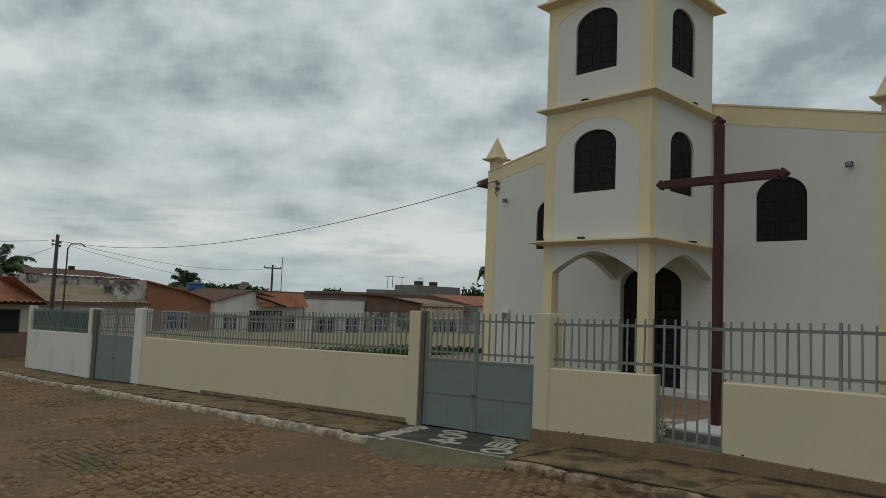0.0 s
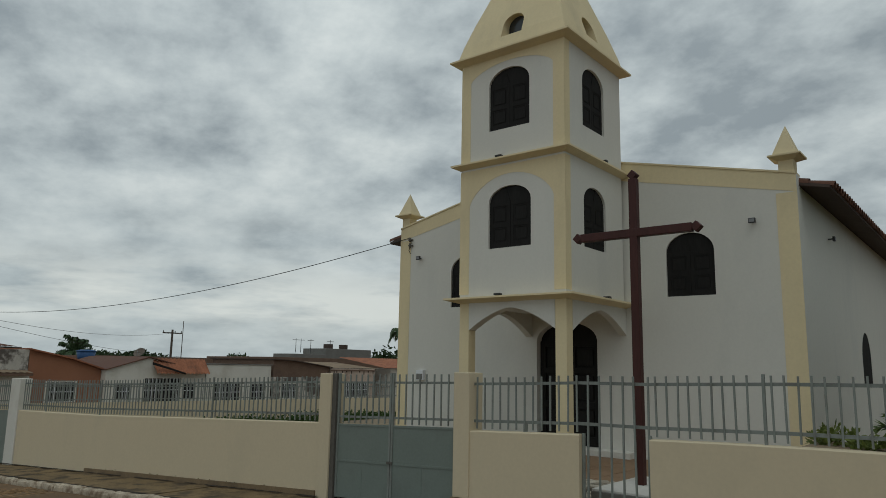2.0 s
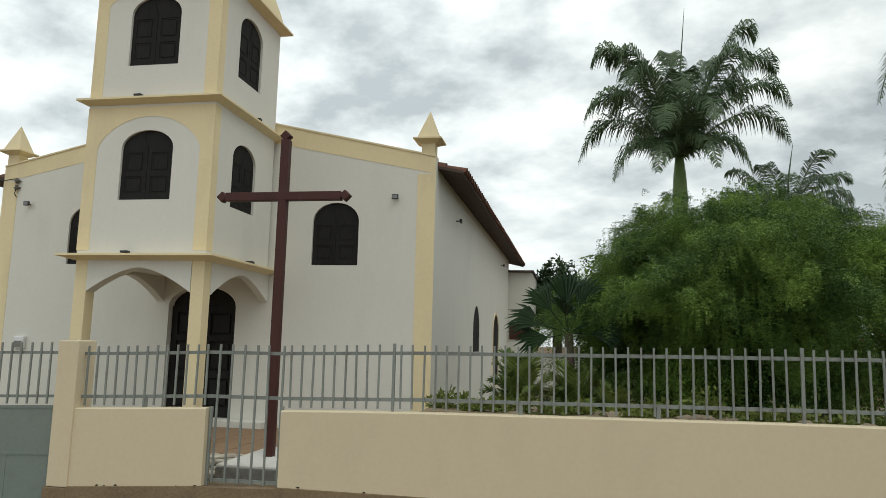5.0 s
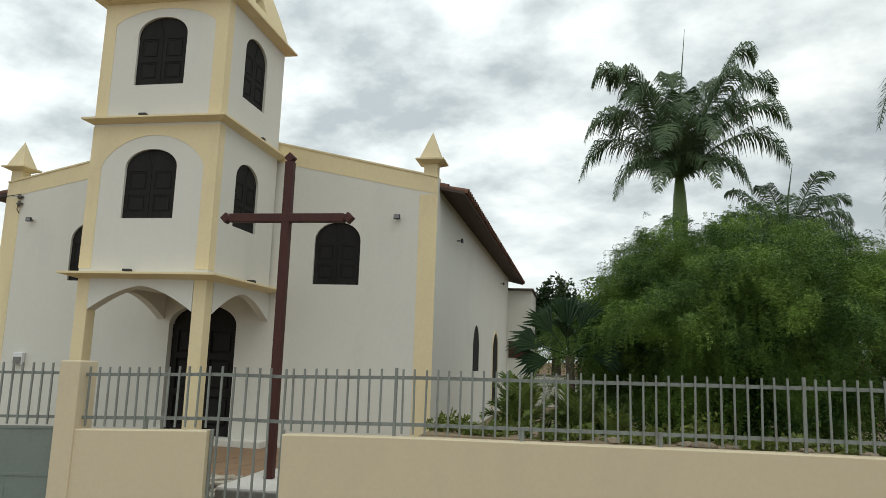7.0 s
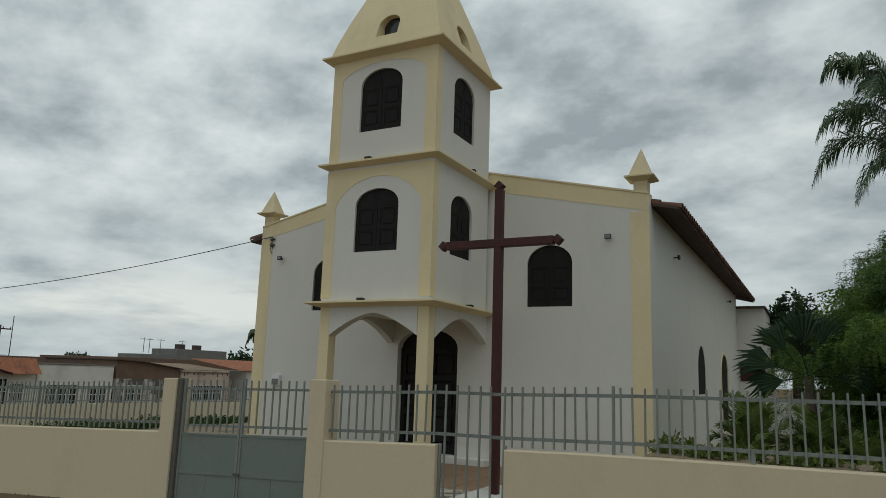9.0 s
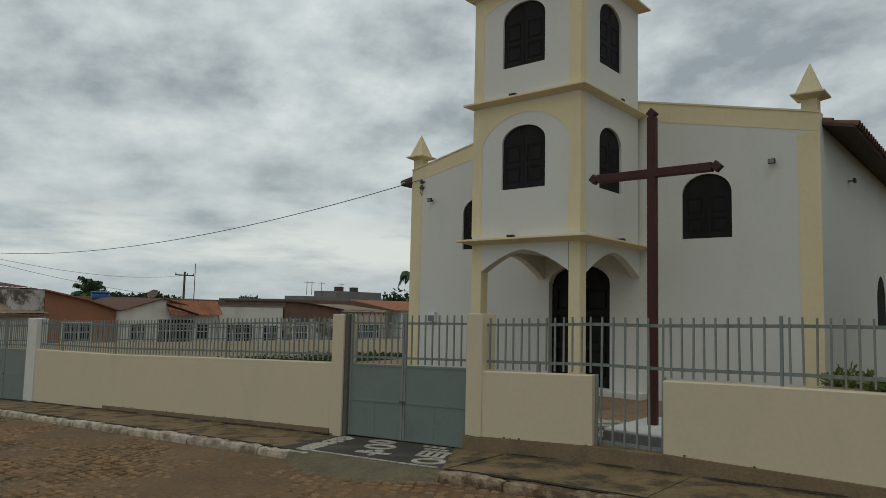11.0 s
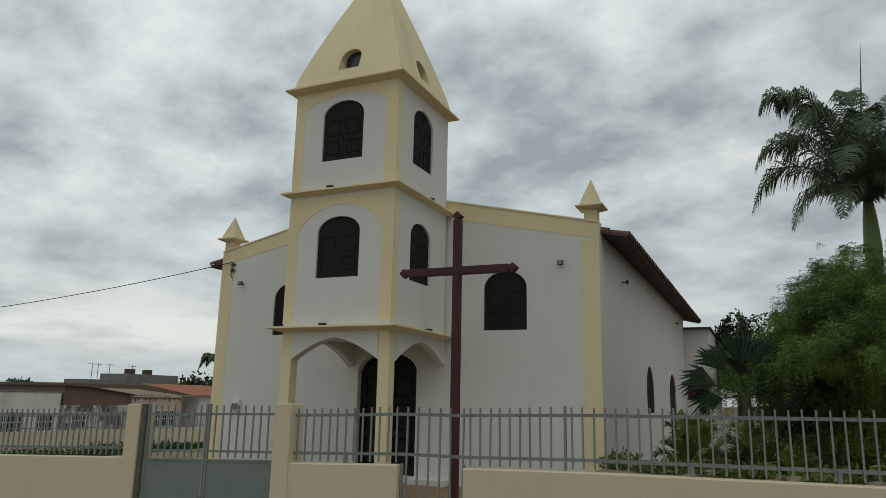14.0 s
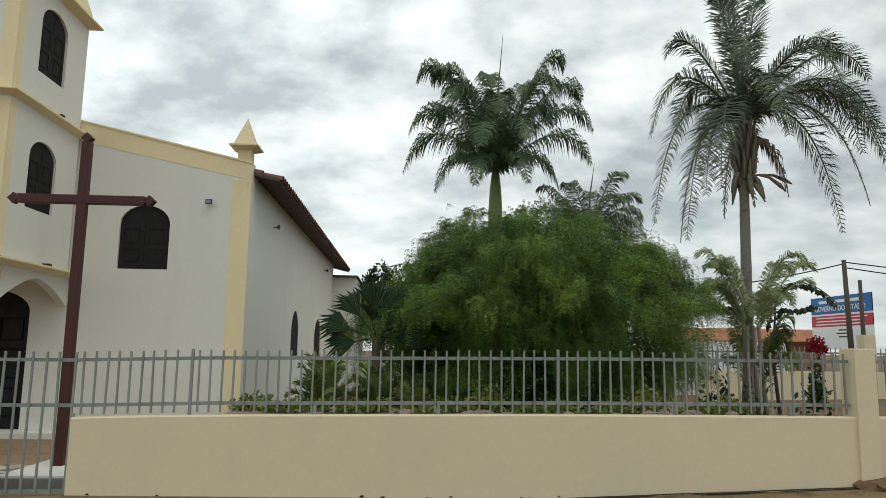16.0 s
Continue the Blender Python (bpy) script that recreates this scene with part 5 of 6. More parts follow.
feather_palm("young_royal_palm", "younger royal palm behind the pepper tree", 6.75, 26.5, 0.2, 6.2, 0.15, small_r, M_PALM, shaft=1.1, spear=2.6, seed=9, shaft_r=0.17, fine=40, blade=0.04)
queen = [(turn, ln * 1.06, rise * 1.05, droop * 0.95, leaf, hang * 0.6) for turn, ln, rise, droop, leaf, hang in (
    (178, 1.8, 2.3, 1.1, 0.62, 0.8), (184, 2.3, 1.7, 2.3, 0.7, 0.9), (190, 2.4, 1.0, 3.5, 0.72, 0.8), (200, 1.8, 0.6, 3.4, 0.7, 0.8), (166, 1.5, 0.5, 3.2, 0.7, 0.8),
    (80, 0.6, 3.1, 0.3, 0.62, 0.3), (110, 0.5, 3.3, 0.2, 0.55, 0.3), (20, 0.75, 2.9, 0.3, 0.62, 0.4), (200, 0.7, 2.8, 0.4, 0.6, 0.4),
    (2, 3.3, 2.3, 1.4, 0.75, 0.9), (8, 2.8, 2.6, 1.1, 0.7, 0.7), (-5, 3.5, 1.6, 3.1, 0.8, 1.0), (-12, 3.1, 1.7, 2.4, 0.78, 0.9), (0, 2.3, 0.9, 3.4, 0.7, 0.7),
    (12, 3.5, 1.9, 2.5, 0.8, 1.0), (-22, 2.9, 1.3, 2.5, 0.75, 0.9), (270, 2.0, 1.4, 2.4, 0.7, 0.9), (248, 1.9, 2.1, 1.8, 0.7, 0.8), (300, 2.4, 1.9, 2.0, 0.75, 0.9),
    (60, 2.4, 1.8, 2.0, 0.75, 0.9), (122, 1.9, 1.8, 1.8, 0.7, 0.9), (90, 2.2, 1.2, 2.5, 0.7, 0.9), (228, 1.8, 0.9, 2.8, 0.7, 0.8), (320, 2.5, 0.8, 3.0, 0.7, 0.8))]
QX, QY, QTOP = 6.76, 14.0, 6.40
feather_palm("queen_palm", "tall queen palm with long drooping fronds and dead leaf sheaths", QX, QY, 0.2, QTOP, 0.095, queen, M_QUEEN, dry=3, seed=14, lean=(-0.12, 0), fine=60, blade=0.026, plume=0.55)
# old leaf bases round the queen palm's head, and dead sheaths that hang below them
qp = bpy.data.objects["queen_palm"]
for i in range(34):
    a, z = i * 2.4, QTOP - 1.25 + 0.04 * i
    r = 0.13 + 0.05 * math.sin(math.pi * i / 33)
    bm = tube([(QX + r * 0.7 * math.cos(a), QY + r * 0.7 * math.sin(a), z - 0.3), (QX + r * 1.25 * math.cos(a), QY + r * 1.25 * math.sin(a), z), (QX + r * 1.6 * math.cos(a), QY + r * 1.6 * math.sin(a), z + 0.3)], [0.05, 0.04, 0.012], 5)
    part("leaf_base", bm, M_HUSK, qp)
for i, (turn, z, ln, out) in enumerate(((200, 5.25, 0.45, 0.26), (160, 5.15, 0.55, 0.14), (-20, 5.2, 0.5, 0.24), (270, 5.2, 0.55, 0.16), (300, 5.0, 0.42, 0.30))):
    a = radians(turn)
    c, sn = math.cos(a), math.sin(a)
    pts = [(QX + (0.12 + out * q) * c, QY + (0.12 + out * q) * sn, z + 0.10 * math.sin(q * 3) - ln * q ** 1.3) for q in (0, 0.25, 0.5, 0.75, 1)]
    bm = tube(pts, [0.02, 0.035, 0.055, 0.045, 0.012], 8)
    part("dead_sheath", bm, M_HUSK, qp, "pale brown dead leaf sheath")
for turn, reach, drop in ((5, 0.9, 0.25), (12, 1.15, 0.05)):
    a = radians(turn)
    pts = [(QX + reach * q * math.cos(a), QY + reach * q * math.sin(a), 5.15 + 0.15 * math.sin(3 * q) - drop * q * q) for q in (0, 0.3, 0.6, 0.85, 1)]
    part("flower_bract", tube(pts, [0.02, 0.018, 0.03, 0.045, 0.01], 7), M_HUSK, qp, "woody flower bract")
# young areca at its foot
areca = thing("areca_palm", "clump of yellow-green areca palm at the foot of the queen palm", "palm")
random.seed(21)
for i in range(34):
    low = i >= 22
    a = random.uniform(0, 2 * math.pi) if i % 3 else random.choice((0, math.pi)) + random.gauss(0, 0.3)
    v, f = [], []
    bx, by = 6.22 + 0.14 * math.cos(a), 12.9 + 0.14 * math.sin(a)
    z = random.uniform(1.0, 1.5) if low else random.uniform(2.0, 2.6)
    ln, rs = random.uniform(0.5, 0.95) if low else random.uniform(0.6, 1.35), random.uniform(0.7, 1.2) if low else random.uniform(0.7, 1.4)
    rib = frond(v, f, (bx, by, z), (math.cos(a), math.sin(a), 0), ln, rs, random.uniform(0.25, 0.7), 0.36, n=28, width=0.026, hang=0.6, spread=0.8, plume=0.5)
    rib_faces(v, f, rib, 0.016, 0.005)
    raw("frond", v, f, M_DWARF if low else M_ARECA, areca)
for i in range(7):
    a = i * 0.9
    part("stem", tube([(6.22 + 0.22 * math.cos(a), 12.9 + 0.22 * math.sin(a), 0.2), (6.22 + 0.16 * math.cos(a), 12.9 + 0.16 * math.sin(a), 1.2), (6.22 + 0.12 * math.cos(a), 12.9 + 0.12 * math.sin(a), 2.1)], [0.045, 0.035, 0.028], 7), M_TRUNK, areca)


def pepper_tree(x, y, z0, rx, ry, top, seed):
    """A broad crown of hanging feathery sprays over forked limbs."""
    random.seed(seed)
    t = thing("pepper_tree", "broad pepper tree with hanging feathery green foliage", "tree")
    part("trunk", tube([(x, y, z0 - 0.1), (x + 0.08, y, z0 + 0.6), (x - 0.05, y + 0.05, z0 + 1.3)], [0.24, 0.19, 0.16], 10), M_BARK, t)
    limbs = []
    for i in range(9):
        a = 2 * math.pi * i / 9 + random.uniform(-0.2, 0.2)
        r = random.uniform(0.45, 0.75)
        e = (x + rx * r * math.cos(a), y + ry * r * math.sin(a), top - random.uniform(0.7, 1.3))
        m = (x + rx * 0.2 * math.cos(a), y + ry * 0.2 * math.sin(a), z0 + 2.0)
        part("limb", tube([(x, y, z0 + 1.1), m, ((m[0] + e[0]) / 2, (m[1] + e[1]) / 2, (m[2] + e[2]) / 2 + 0.2), e], [0.10, 0.08, 0.05, 0.02], 7), M_BARK, t)
        limbs.append(e)
    # tresses of fine leaflets hang from points over a lumpy dome
    allv, allf = [], []

    def tress(px, py, pz, count, long, spread, fat=1.0):
        ox, oy = (px - x) / rx, (py - y) / ry
        sway, ph = random.uniform(0.15, 0.4), random.uniform(-0.35, 0.35)
        for s in range(count):
            bx, by, bz = px + random.gauss(0, spread), py + random.gauss(0, spread), pz + random.gauss(0, spread * 0.7)
            ln = long * random.uniform(0.6, 1.15)
            n = max(4, int(ln / 0.085))
            pts = []
            for k in range(n + 1):
                q = k / n
                g = sway * math.sin(min(1.0, q * 1.6) * 1.4)
                pts.append(Vector((bx + (ox + ph * oy) * g, by + (oy - ph * ox) * g, bz + 0.12 * math.sin(q * 2.4) - ln * q ** 1.35)))
            if pts[-1].z < z0 + 0.05:
                continue
            a0 = random.uniform(0, 6.283)
            sv = Vector((math.cos(a0), math.sin(a0), 0))
            for k in range(n):
                d0 = (pts[k + 1] - pts[k]).normalized()
                for sg in (-1, 1):
                    for h in ((0.2, 0.7) if fat > 1 else (0.1, 0.43, 0.77)):
                        p = pts[k].lerp(pts[k + 1], h)
                        d = (sv * sg * random.uniform(0.6, 1.1) + d0 * 0.5 + Vector((random.gauss(0, 0.35), random.gauss(0, 0.35), random.gauss(0, 0.25)))).normalized()
                        w = d.cross(Vector((random.gauss(0, 1), random.gauss(0, 1), random.gauss(0, 1)))).normalized() * random.uniform(0.004, 0.0065) * fat
                        e = p + d * random.uniform(0.026, 0.048) * (1 + 0.5 * (fat - 1))
                        b = len(allv)
                        allv.extend((p, (p + e) / 2 + w, e, (p + e) / 2 - w))
                        allf.append((b, b + 1, b + 2, b + 3))

    def lump(a):
        return 1 + 0.09 * math.sin(3 * a + 1) + 0.07 * math.sin(7 * a) + 0.04 * math.sin(13 * a + 2)

    # rounded lobes over the dome, lower towards the church
    for i in range(66):
        a, u = 2.39996 * i, ((i + 0.5) / 66) ** 0.5
        r = u * lump(a) * random.uniform(0.90, 1.06)
        lx, ly = x + rx * r * math.cos(a), y + ry * r * math.sin(a)
        lz = z0 + (top - z0) * (1 - 0.34 * u ** 2.8) - 0.45 * max(0.0, -math.cos(a) * u) + random.uniform(-0.55, 0.05) - 0.22
        size = random.uniform(0.34, 0.70)
        for k in range(int(150 * size * size) + 6):
            b0, e0 = random.uniform(0, 6.283), random.uniform(-0.35, 1.0)
            c0 = math.sqrt(max(0, 1 - e0 * e0))
            tress(lx + size * c0 * math.cos(b0), ly + size * c0 * math.sin(b0), lz + size * 0.85 * e0, 9, random.uniform(0.16, 0.36), 0.06)
        # loose sprigs standing out of the lobe
        for k in range(5):
            b0 = random.uniform(0, 6.283)
            tress(lx + size * 0.7 * math.cos(b0), ly + size * 0.7 * math.sin(b0), lz + size * random.uniform(0.75, 1.0), 1, random.uniform(0.15, 0.3), 0.03)
    # curtains hanging under the rim, set back under the lobes on the street side
    for i in range(170):
        a = random.uniform(0, 2 * math.pi)
        u = random.uniform(0.80, 1.0) if math.sin(a) > -0.55 else random.uniform(0.45, 0.70)
        r = u * lump(a)
        lx, ly, lz = x + rx * r * math.cos(a), y + ry * r * math.sin(a), random.uniform(z0 + 0.85, z0 + 2.4)
        for k in range(8):
            tress(lx + random.gauss(0, 0.18), ly + random.gauss(0, 0.18), lz + random.gauss(0, 0.14), 7, random.uniform(0.3, 0.65), 0.07)
    # long sprays that fall in front of the shade
    for turn, u, z in ((262, 0.98, 1.95), (285, 1.0, 1.7), (300, 0.98, 2.1), (318, 1.0, 2.0), (330, 1.0, 1.6), (225, 1.0, 1.9), (205, 1.0, 1.7), (245, 0.97, 2.3)):
        a = radians(turn)
        lx, ly = x + rx * u * math.cos(a), y + ry * u * math.sin(a)
        for k in range(16):
            tress(lx + random.gauss(0, 0.20), ly + random.gauss(0, 0.12), z0 + z + random.gauss(0, 0.12), 4, random.uniform(0.3, 0.6), 0.05)
    for i in range(900):
        a, u = random.uniform(0, 2 * math.pi), random.random() ** 0.5 * 0.82
        u *= 0.68 if math.sin(a) < -0.35 else 1.0
        tress(x + rx * u * math.cos(a), y + ry * u * math.sin(a), random.uniform(z0 + 0.6, z0 + 3.0), 6, random.uniform(0.4, 0.8), 0.16, 3.0)
    raw("crown", allv, allf, M_PEPPER, t, "dense hanging feathery foliage")
    return t


pepper_tree(2.06, 12.6, 0.22, 2.64, 2.30, 3.86, 31)


def fan_leaf(v, f, base, tip, size, n=15, fold=0.25, twist=0.0, spread=34):
    """A pleated fan, whole near the stalk and split into blades at the rim."""
    base, tip = Vector(base), Vector(tip)
    d = (tip - base).normalized()
    a0 = d.cross(Vector((0, 0, 1))).normalized()
    b0 = a0.cross(d)
    a = a0 * math.cos(twist) + b0 * math.sin(twist)
    b2 = a.cross(d)
    k = len(v)
    v += [base + a * 0.012, base - a * 0.012, tip - a * 0.010, tip + a * 0.010, base + b2 * 0.012, tip + b2 * 0.01]
    f += [(k, k + 1, k + 2, k + 3), (k, k + 3, k + 5, k + 4), (k + 1, k + 4, k + 5, k + 2)]
    for i in range(n):
        g = radians(-spread + 2 * spread * i / (n - 1)) + random.uniform(-0.03, 0.03)
        dirv = d * math.cos(g) + a * math.sin(g)
        ln = size * (0.74 + 0.26 * math.cos(g)) * random.uniform(0.9, 1.06)
        up = b2 * fold * (0.5 if i % 2 else 0.2) * 0.3
        nrm = dirv.cross(b2).normalized() * size * 0.050
        p1 = tip + dirv * ln * 0.66 + up
        p2 = tip + dirv * ln + up * 0.4 + Vector((0, 0, -0.16 * size * random.uniform(0.4, 1.4)))
        k = len(v)
        v += [tip, p1 + nrm + b2 * 0.018, p2, p1 - nrm + b2 * 0.018, p1]
        f += [(k, k + 1, k + 4), (k, k + 4, k + 3), (k + 1, k + 2, k + 4), (k + 4, k + 2, k + 3)]


def fan_palm(x, y, z0, trunk, leaves, size, seed, label, mat=M_FAN, stem_r=0.09, name="fan_palm", reach=(0.7, 1.1)):
    """leaves: a count, or rows of (turn, lift, reach, size, twist) in degrees and metres."""
    random.seed(seed)
    p = thing(name, label, "palm")
    if trunk > 0.2:
        part("trunk", tube([(x, y, z0 - 0.05), (x + 0.03, y, z0 + trunk * 0.5), (x, y, z0 + trunk)], [stem_r * 1.2, stem_r, stem_r * 0.9], 9), M_BARK, p)
    if not isinstance(leaves, tuple):
        leaves = [(math.degrees(2.4 * i) + random.uniform(-11, 11), -20 + 85 * ((i * 0.618) % 1.0), random.uniform(*reach), size * random.uniform(0.85, 1.1), random.uniform(-50, 50)) for i in range(leaves)]
    for turn, lift, r, sz, tw in leaves:
        a, el = radians(turn), radians(lift)
        b = (x, y, z0 + trunk)
        t = (x + r * math.cos(a) * math.cos(el), y + r * math.sin(a) * math.cos(el), z0 + trunk + r * math.sin(el) + 0.08)
        v, f = [], []
        fan_leaf(v, f, b, t, sz, twist=radians(tw))
        raw("fan_leaf", v, f, mat, p)
    return p


BIG_FANS = ((180, 44, 0.36, 0.56, 66), (182, 6, 0.40, 0.58, 62), (184, -26, 0.34, 0.52, 70), (165, 84, 0.34, 0.60, 55), (20, 62, 0.36, 0.58, -50), (10, 20, 0.38, 0.55, -62),
            (-8, -14, 0.34, 0.50, -66), (262, 25, 0.40, 0.48, 30), (100, 40, 0.40, 0.52, 20))
fan_palm(-0.60, 11.6, 0.1, 1.66, BIG_FANS, 0.5, 41, "dark green fan palm beside the church wall", stem_r=0.07)


def cycad(x, y, z, count, long, seed, label):
    """A rosette of stiff, upright feather leaves."""
    random.seed(seed)
    p = thing("dwarf_palm", label, "palm", group="dwarf palms of the garden")
    part("stump", tube([(x, y, 0.05), (x, y, z * 0.6), (x, y, z + 0.05)], [0.11, 0.10, 0.07], 9), M_BARK, p)
    for i in range(count):
        a, q = 2.4 * i + random.uniform(-0.2, 0.2), (i + 0.5) / count
        v, f = [], []
        ln = long * (0.35 + 0.6 * q) * random.uniform(0.9, 1.1)
        rib = frond(v, f, (x, y, z), (math.cos(a), math.sin(a), 0), ln, long * (1.15 - 0.75 * q), long * 0.30 * q, 0.24, n=24, width=0.03, hang=0.15, spread=0.75, plume=0.5)
        rib_faces(v, f, rib, 0.012, 0.004)
        raw("frond", v, f, M_DWARF, p)


cycad(-1.22, 10.0, 0.62, 17, 0.80, 42, "bright green dwarf palm with stiff upright leaves")
cycad(-0.52, 10.3, 0.55, 15, 0.75, 43, "dwarf palm with yellowing stiff leaves")
cycad(-0.05, 10.1, 0.50, 12, 0.55, 44, "small dwarf palm in the garden bed")


def bush(name, x, y, z, rx, ry, h, count, mat, label, size=0.07, seed=1, category="bush", kind=""):
    random.seed(seed)
    v, f = [], []
    for i in range(count):
        a, u, q = random.uniform(0, 6.283), random.random() ** 0.5, random.random()
        px, py = x + rx * u * math.cos(a), y + ry * u * math.sin(a)
        pz = z + h * q * (1 - 0.6 * u * u) * (0.8 + 0.3 * math.sin(5 * a + 3 * u))
        d = Vector((random.gauss(0, 1), random.gauss(0, 1), random.gauss(0.4, 0.8))).normalized()
        w = d.cross(Vector((random.gauss(0, 1), random.gauss(0, 1), random.gauss(0, 1)))).normalized() * size * 0.32
        p = Vector((px, py, pz))
        e = p + d * size * random.uniform(0.7, 1.4)
        b = len(v)
        v += [p, (p + e) / 2 + w, e, (p + e) / 2 - w]
        f.append((b, b + 1, b + 2, b + 3))
    return tagged(raw(name, v, f, mat), label, category, kind=kind)


bed = thing("planter", "raised garden bed with rough stone edge", "planter")
part("bed_wall", bevelled(-2.3, 4.4, 8.75, 9.75, 0.0, 0.78, 0.03), M_STONE, bed)
part("soil", bevelled(-2.25, 4.35, 8.80, 9.70, 0.70, 0.80, 0.02), M_YARD, bed)
for i, (x, y, rx, ry, h) in enumerate(((-2.0, 9.3, 0.28, 0.25, 0.26), (-1.2, 9.4, 0.35, 0.25, 0.22), (-0.5, 9.2, 0.2, 0.2, 0.18), (0.5, 9.3, 0.3, 0.2, 0.22), (0.95, 9.4, 0.22, 0.2, 0.42), (1.9, 9.3, 0.3, 0.2, 0.16),
                                        (-1.55, 9.05, 0.3, 0.2, 0.16), (-0.8, 9.0, 0.3, 0.2, 0.14), (0.1, 9.05, 0.3, 0.2, 0.12), (1.4, 9.0, 0.25, 0.2, 0.14), (2.5, 9.1, 0.3, 0.2, 0.15), (3.0, 9.3, 0.2, 0.2, 0.4), (3.7, 9.2, 0.3, 0.2, 0.2), (4.15, 9.4, 0.2, 0.2, 0.25))):
    bush("low_shrub", x, y, 0.79, rx, ry, h, 300, M_SHRUB, "low yellow-green shrub in the garden bed", 0.07, 50 + i)
for i, (x, y) in enumerate(((5.0, 10.4), (5.6, 10.0), (4.5, 10.6))):
    bush("flowering_bush", x, y, 0.2, 0.35, 0.3, 1.25, 260, M_VINE, "thin dark-leaved bush by the fence", 0.10, 60 + i)
# climbing vine along a wire, and red blossoms
random.seed(70)
vine = thing("vine", "dark vine trained along a wire between garden posts", "vine")
v, f = [], []
def wire_z(px):
    return 2.56 - 0.10 * math.sin((px - 5.2) * 2.1) + 0.30 * max(0.0, 1 - ((px - 7.35) / 0.75) ** 2)


for i in range(330):
    px = random.uniform(5.15, 8.1)
    pz = wire_z(px) - random.uniform(0.0, 0.06)
    if random.random() < 0.42:
        px = random.uniform(6.6, 7.7)
        pz = 2.52 + 0.06 * math.sin(px * 5) - random.uniform(0, 0.06) - (random.uniform(0, 0.5) if px < 7.0 else 0)
    p = Vector((px, 13.3 + random.gauss(0, 0.05), pz))
    d = Vector((random.gauss(0, 0.5), random.gauss(0, 0.5), -1.0)).normalized()
    w = d.cross(Vector((random.gauss(0, 0.4), 1, 0))).normalized() * 0.038
    b = len(v)
    v += [p, p + d * 0.04 + w, p + d * 0.10, p + d * 0.04 - w]
    f.append((b, b + 1, b + 2, b + 3))
raw("leaves", v, f, M_VINE, vine)
part("wire", tube([(5.1 + 0.1 * i, 13.3, wire_z(5.1 + 0.1 * i)) for i in range(31)], 0.010, 5), M_BARK, vine)
part("stem", tube([(6.9, 13.3, 0.2), (6.8, 13.3, 1.5), (6.9, 13.3, 2.6)], [0.04, 0.03, 0.015], 6), M_BARK, vine)
bush("red_flower_bush", 9.95, 17.2, 1.66, 0.22, 0.2, 0.42, 500, M_RED, "round cluster of deep red blossoms", 0.09, 71)
bush("flower_bush_stem", 9.9, 17.2, 0.2, 0.20, 0.20, 1.5, 800, M_VINE, "leafy stems below red blossoms", 0.10, 72)
# bed stones
random.seed(73)
for i in range(17):
    x = random.uniform(-0.1, 5.2)
    bm = bmesh.new()
    bmesh.ops.create_icosphere(bm, subdivisions=2, radius=1.0)
    sx, sy, sz = random.uniform(0.07, 0.16), random.uniform(0.06, 0.11), random.uniform(0.03, 0.07)
    for vv in bm.verts:
        k = 1 + 0.25 * noise.noise(vv.co * 1.6 + Vector((i * 3.1, 0, 0)))
        vv.co = Vector((vv.co.x * sx * k, vv.co.y * sy * k, vv.co.z * sz * k))
    o = part("edging_stone", bm, M_STONE)
    o.location = (-2.2 + (x + 0.5) * 1.13, 8.95 + random.uniform(-0.08, 0.1), 0.79 + sz * 0.6)
    tagged(o, "rough brown stone edging the garden bed", "stone", "stones of the garden bed")

# ---- background on the garden side ----
bw = thing("wall_garden", "cream garden wall with bars behind the palms", "wall", kind="structure")
part("panel", bevelled(8.2, 16, 20, 20.18, 0.0, 1.12, 0.01), M_CREAM, bw)
part("rail", bevelled(8.2, 16, 20.06, 20.10, 1.62, 1.67, 0), M_BAR, bw)
for i in range(52):
    bar(bw, 8.3 + 0.15 * i, 20.08, 1.1, 1.8, 1.3)
part("pillar", bevelled(12.95, 13.3, 19.9, 20.25, 0.0, 2.18, 0.012), M_CREAM, bw)
pf = thing("white_picket_fence", "low white picket fence beyond the garden", "fence")
for i in range(26):
    bm = prism([(0, 0), (0.08, 0), (0.08, 1.6), (0.04, 1.68), (0, 1.6)], "y", 0, 0.025) if i == 0 else None
    if bm:
        p0 = part("picket", bm, M_SIGNWHITE, pf)
        p0.location = (8.2, 22.0, 0.3)
    else:
        shared("picket", p0, Matrix.Translation((8.2 + 0.14 * i, 22.0, 0.3)), pf)
part("rail", bevelled(8.1, 11.9, 22.03, 22.06, 1.2, 1.28, 0), M_SIGNWHITE, pf)


def tiled_roof(name, x0, x1, y0, y1, z0, z1, axis, mat, parent, wave=0.22, amp=0.035, hip=(0, 0)):
    """A sloping sheet with tile waves that run down it. axis 'x': the slope climbs along x."""
    v, f = [], []
    L = abs((y1 - y0) if axis == "x" else (x1 - x0))
    n = max(4, int(L / wave * 6))
    for i in range(n + 1):
        s = i / n
        dz = amp * abs(math.sin(math.pi * s * L / wave))
        for q in (0, 0.25, 0.5, 0.75, 1):
            if axis == "x":
                ya, yb = y0 + hip[0] * q, y1 - hip[1] * q
                v.append((x0 + (x1 - x0) * q, ya + (yb - ya) * s, z0 + (z1 - z0) * q + dz))
            else:
                v.append((x0 + (x1 - x0) * s, y0 + (y1 - y0) * q, z0 + (z1 - z0) * q + dz))
    for i in range(n):
        for k in range(4):
            a = 5 * i + k
            f.append((a, a + 1, a + 6, a + 5))
    return raw(name, v, f, mat, parent)


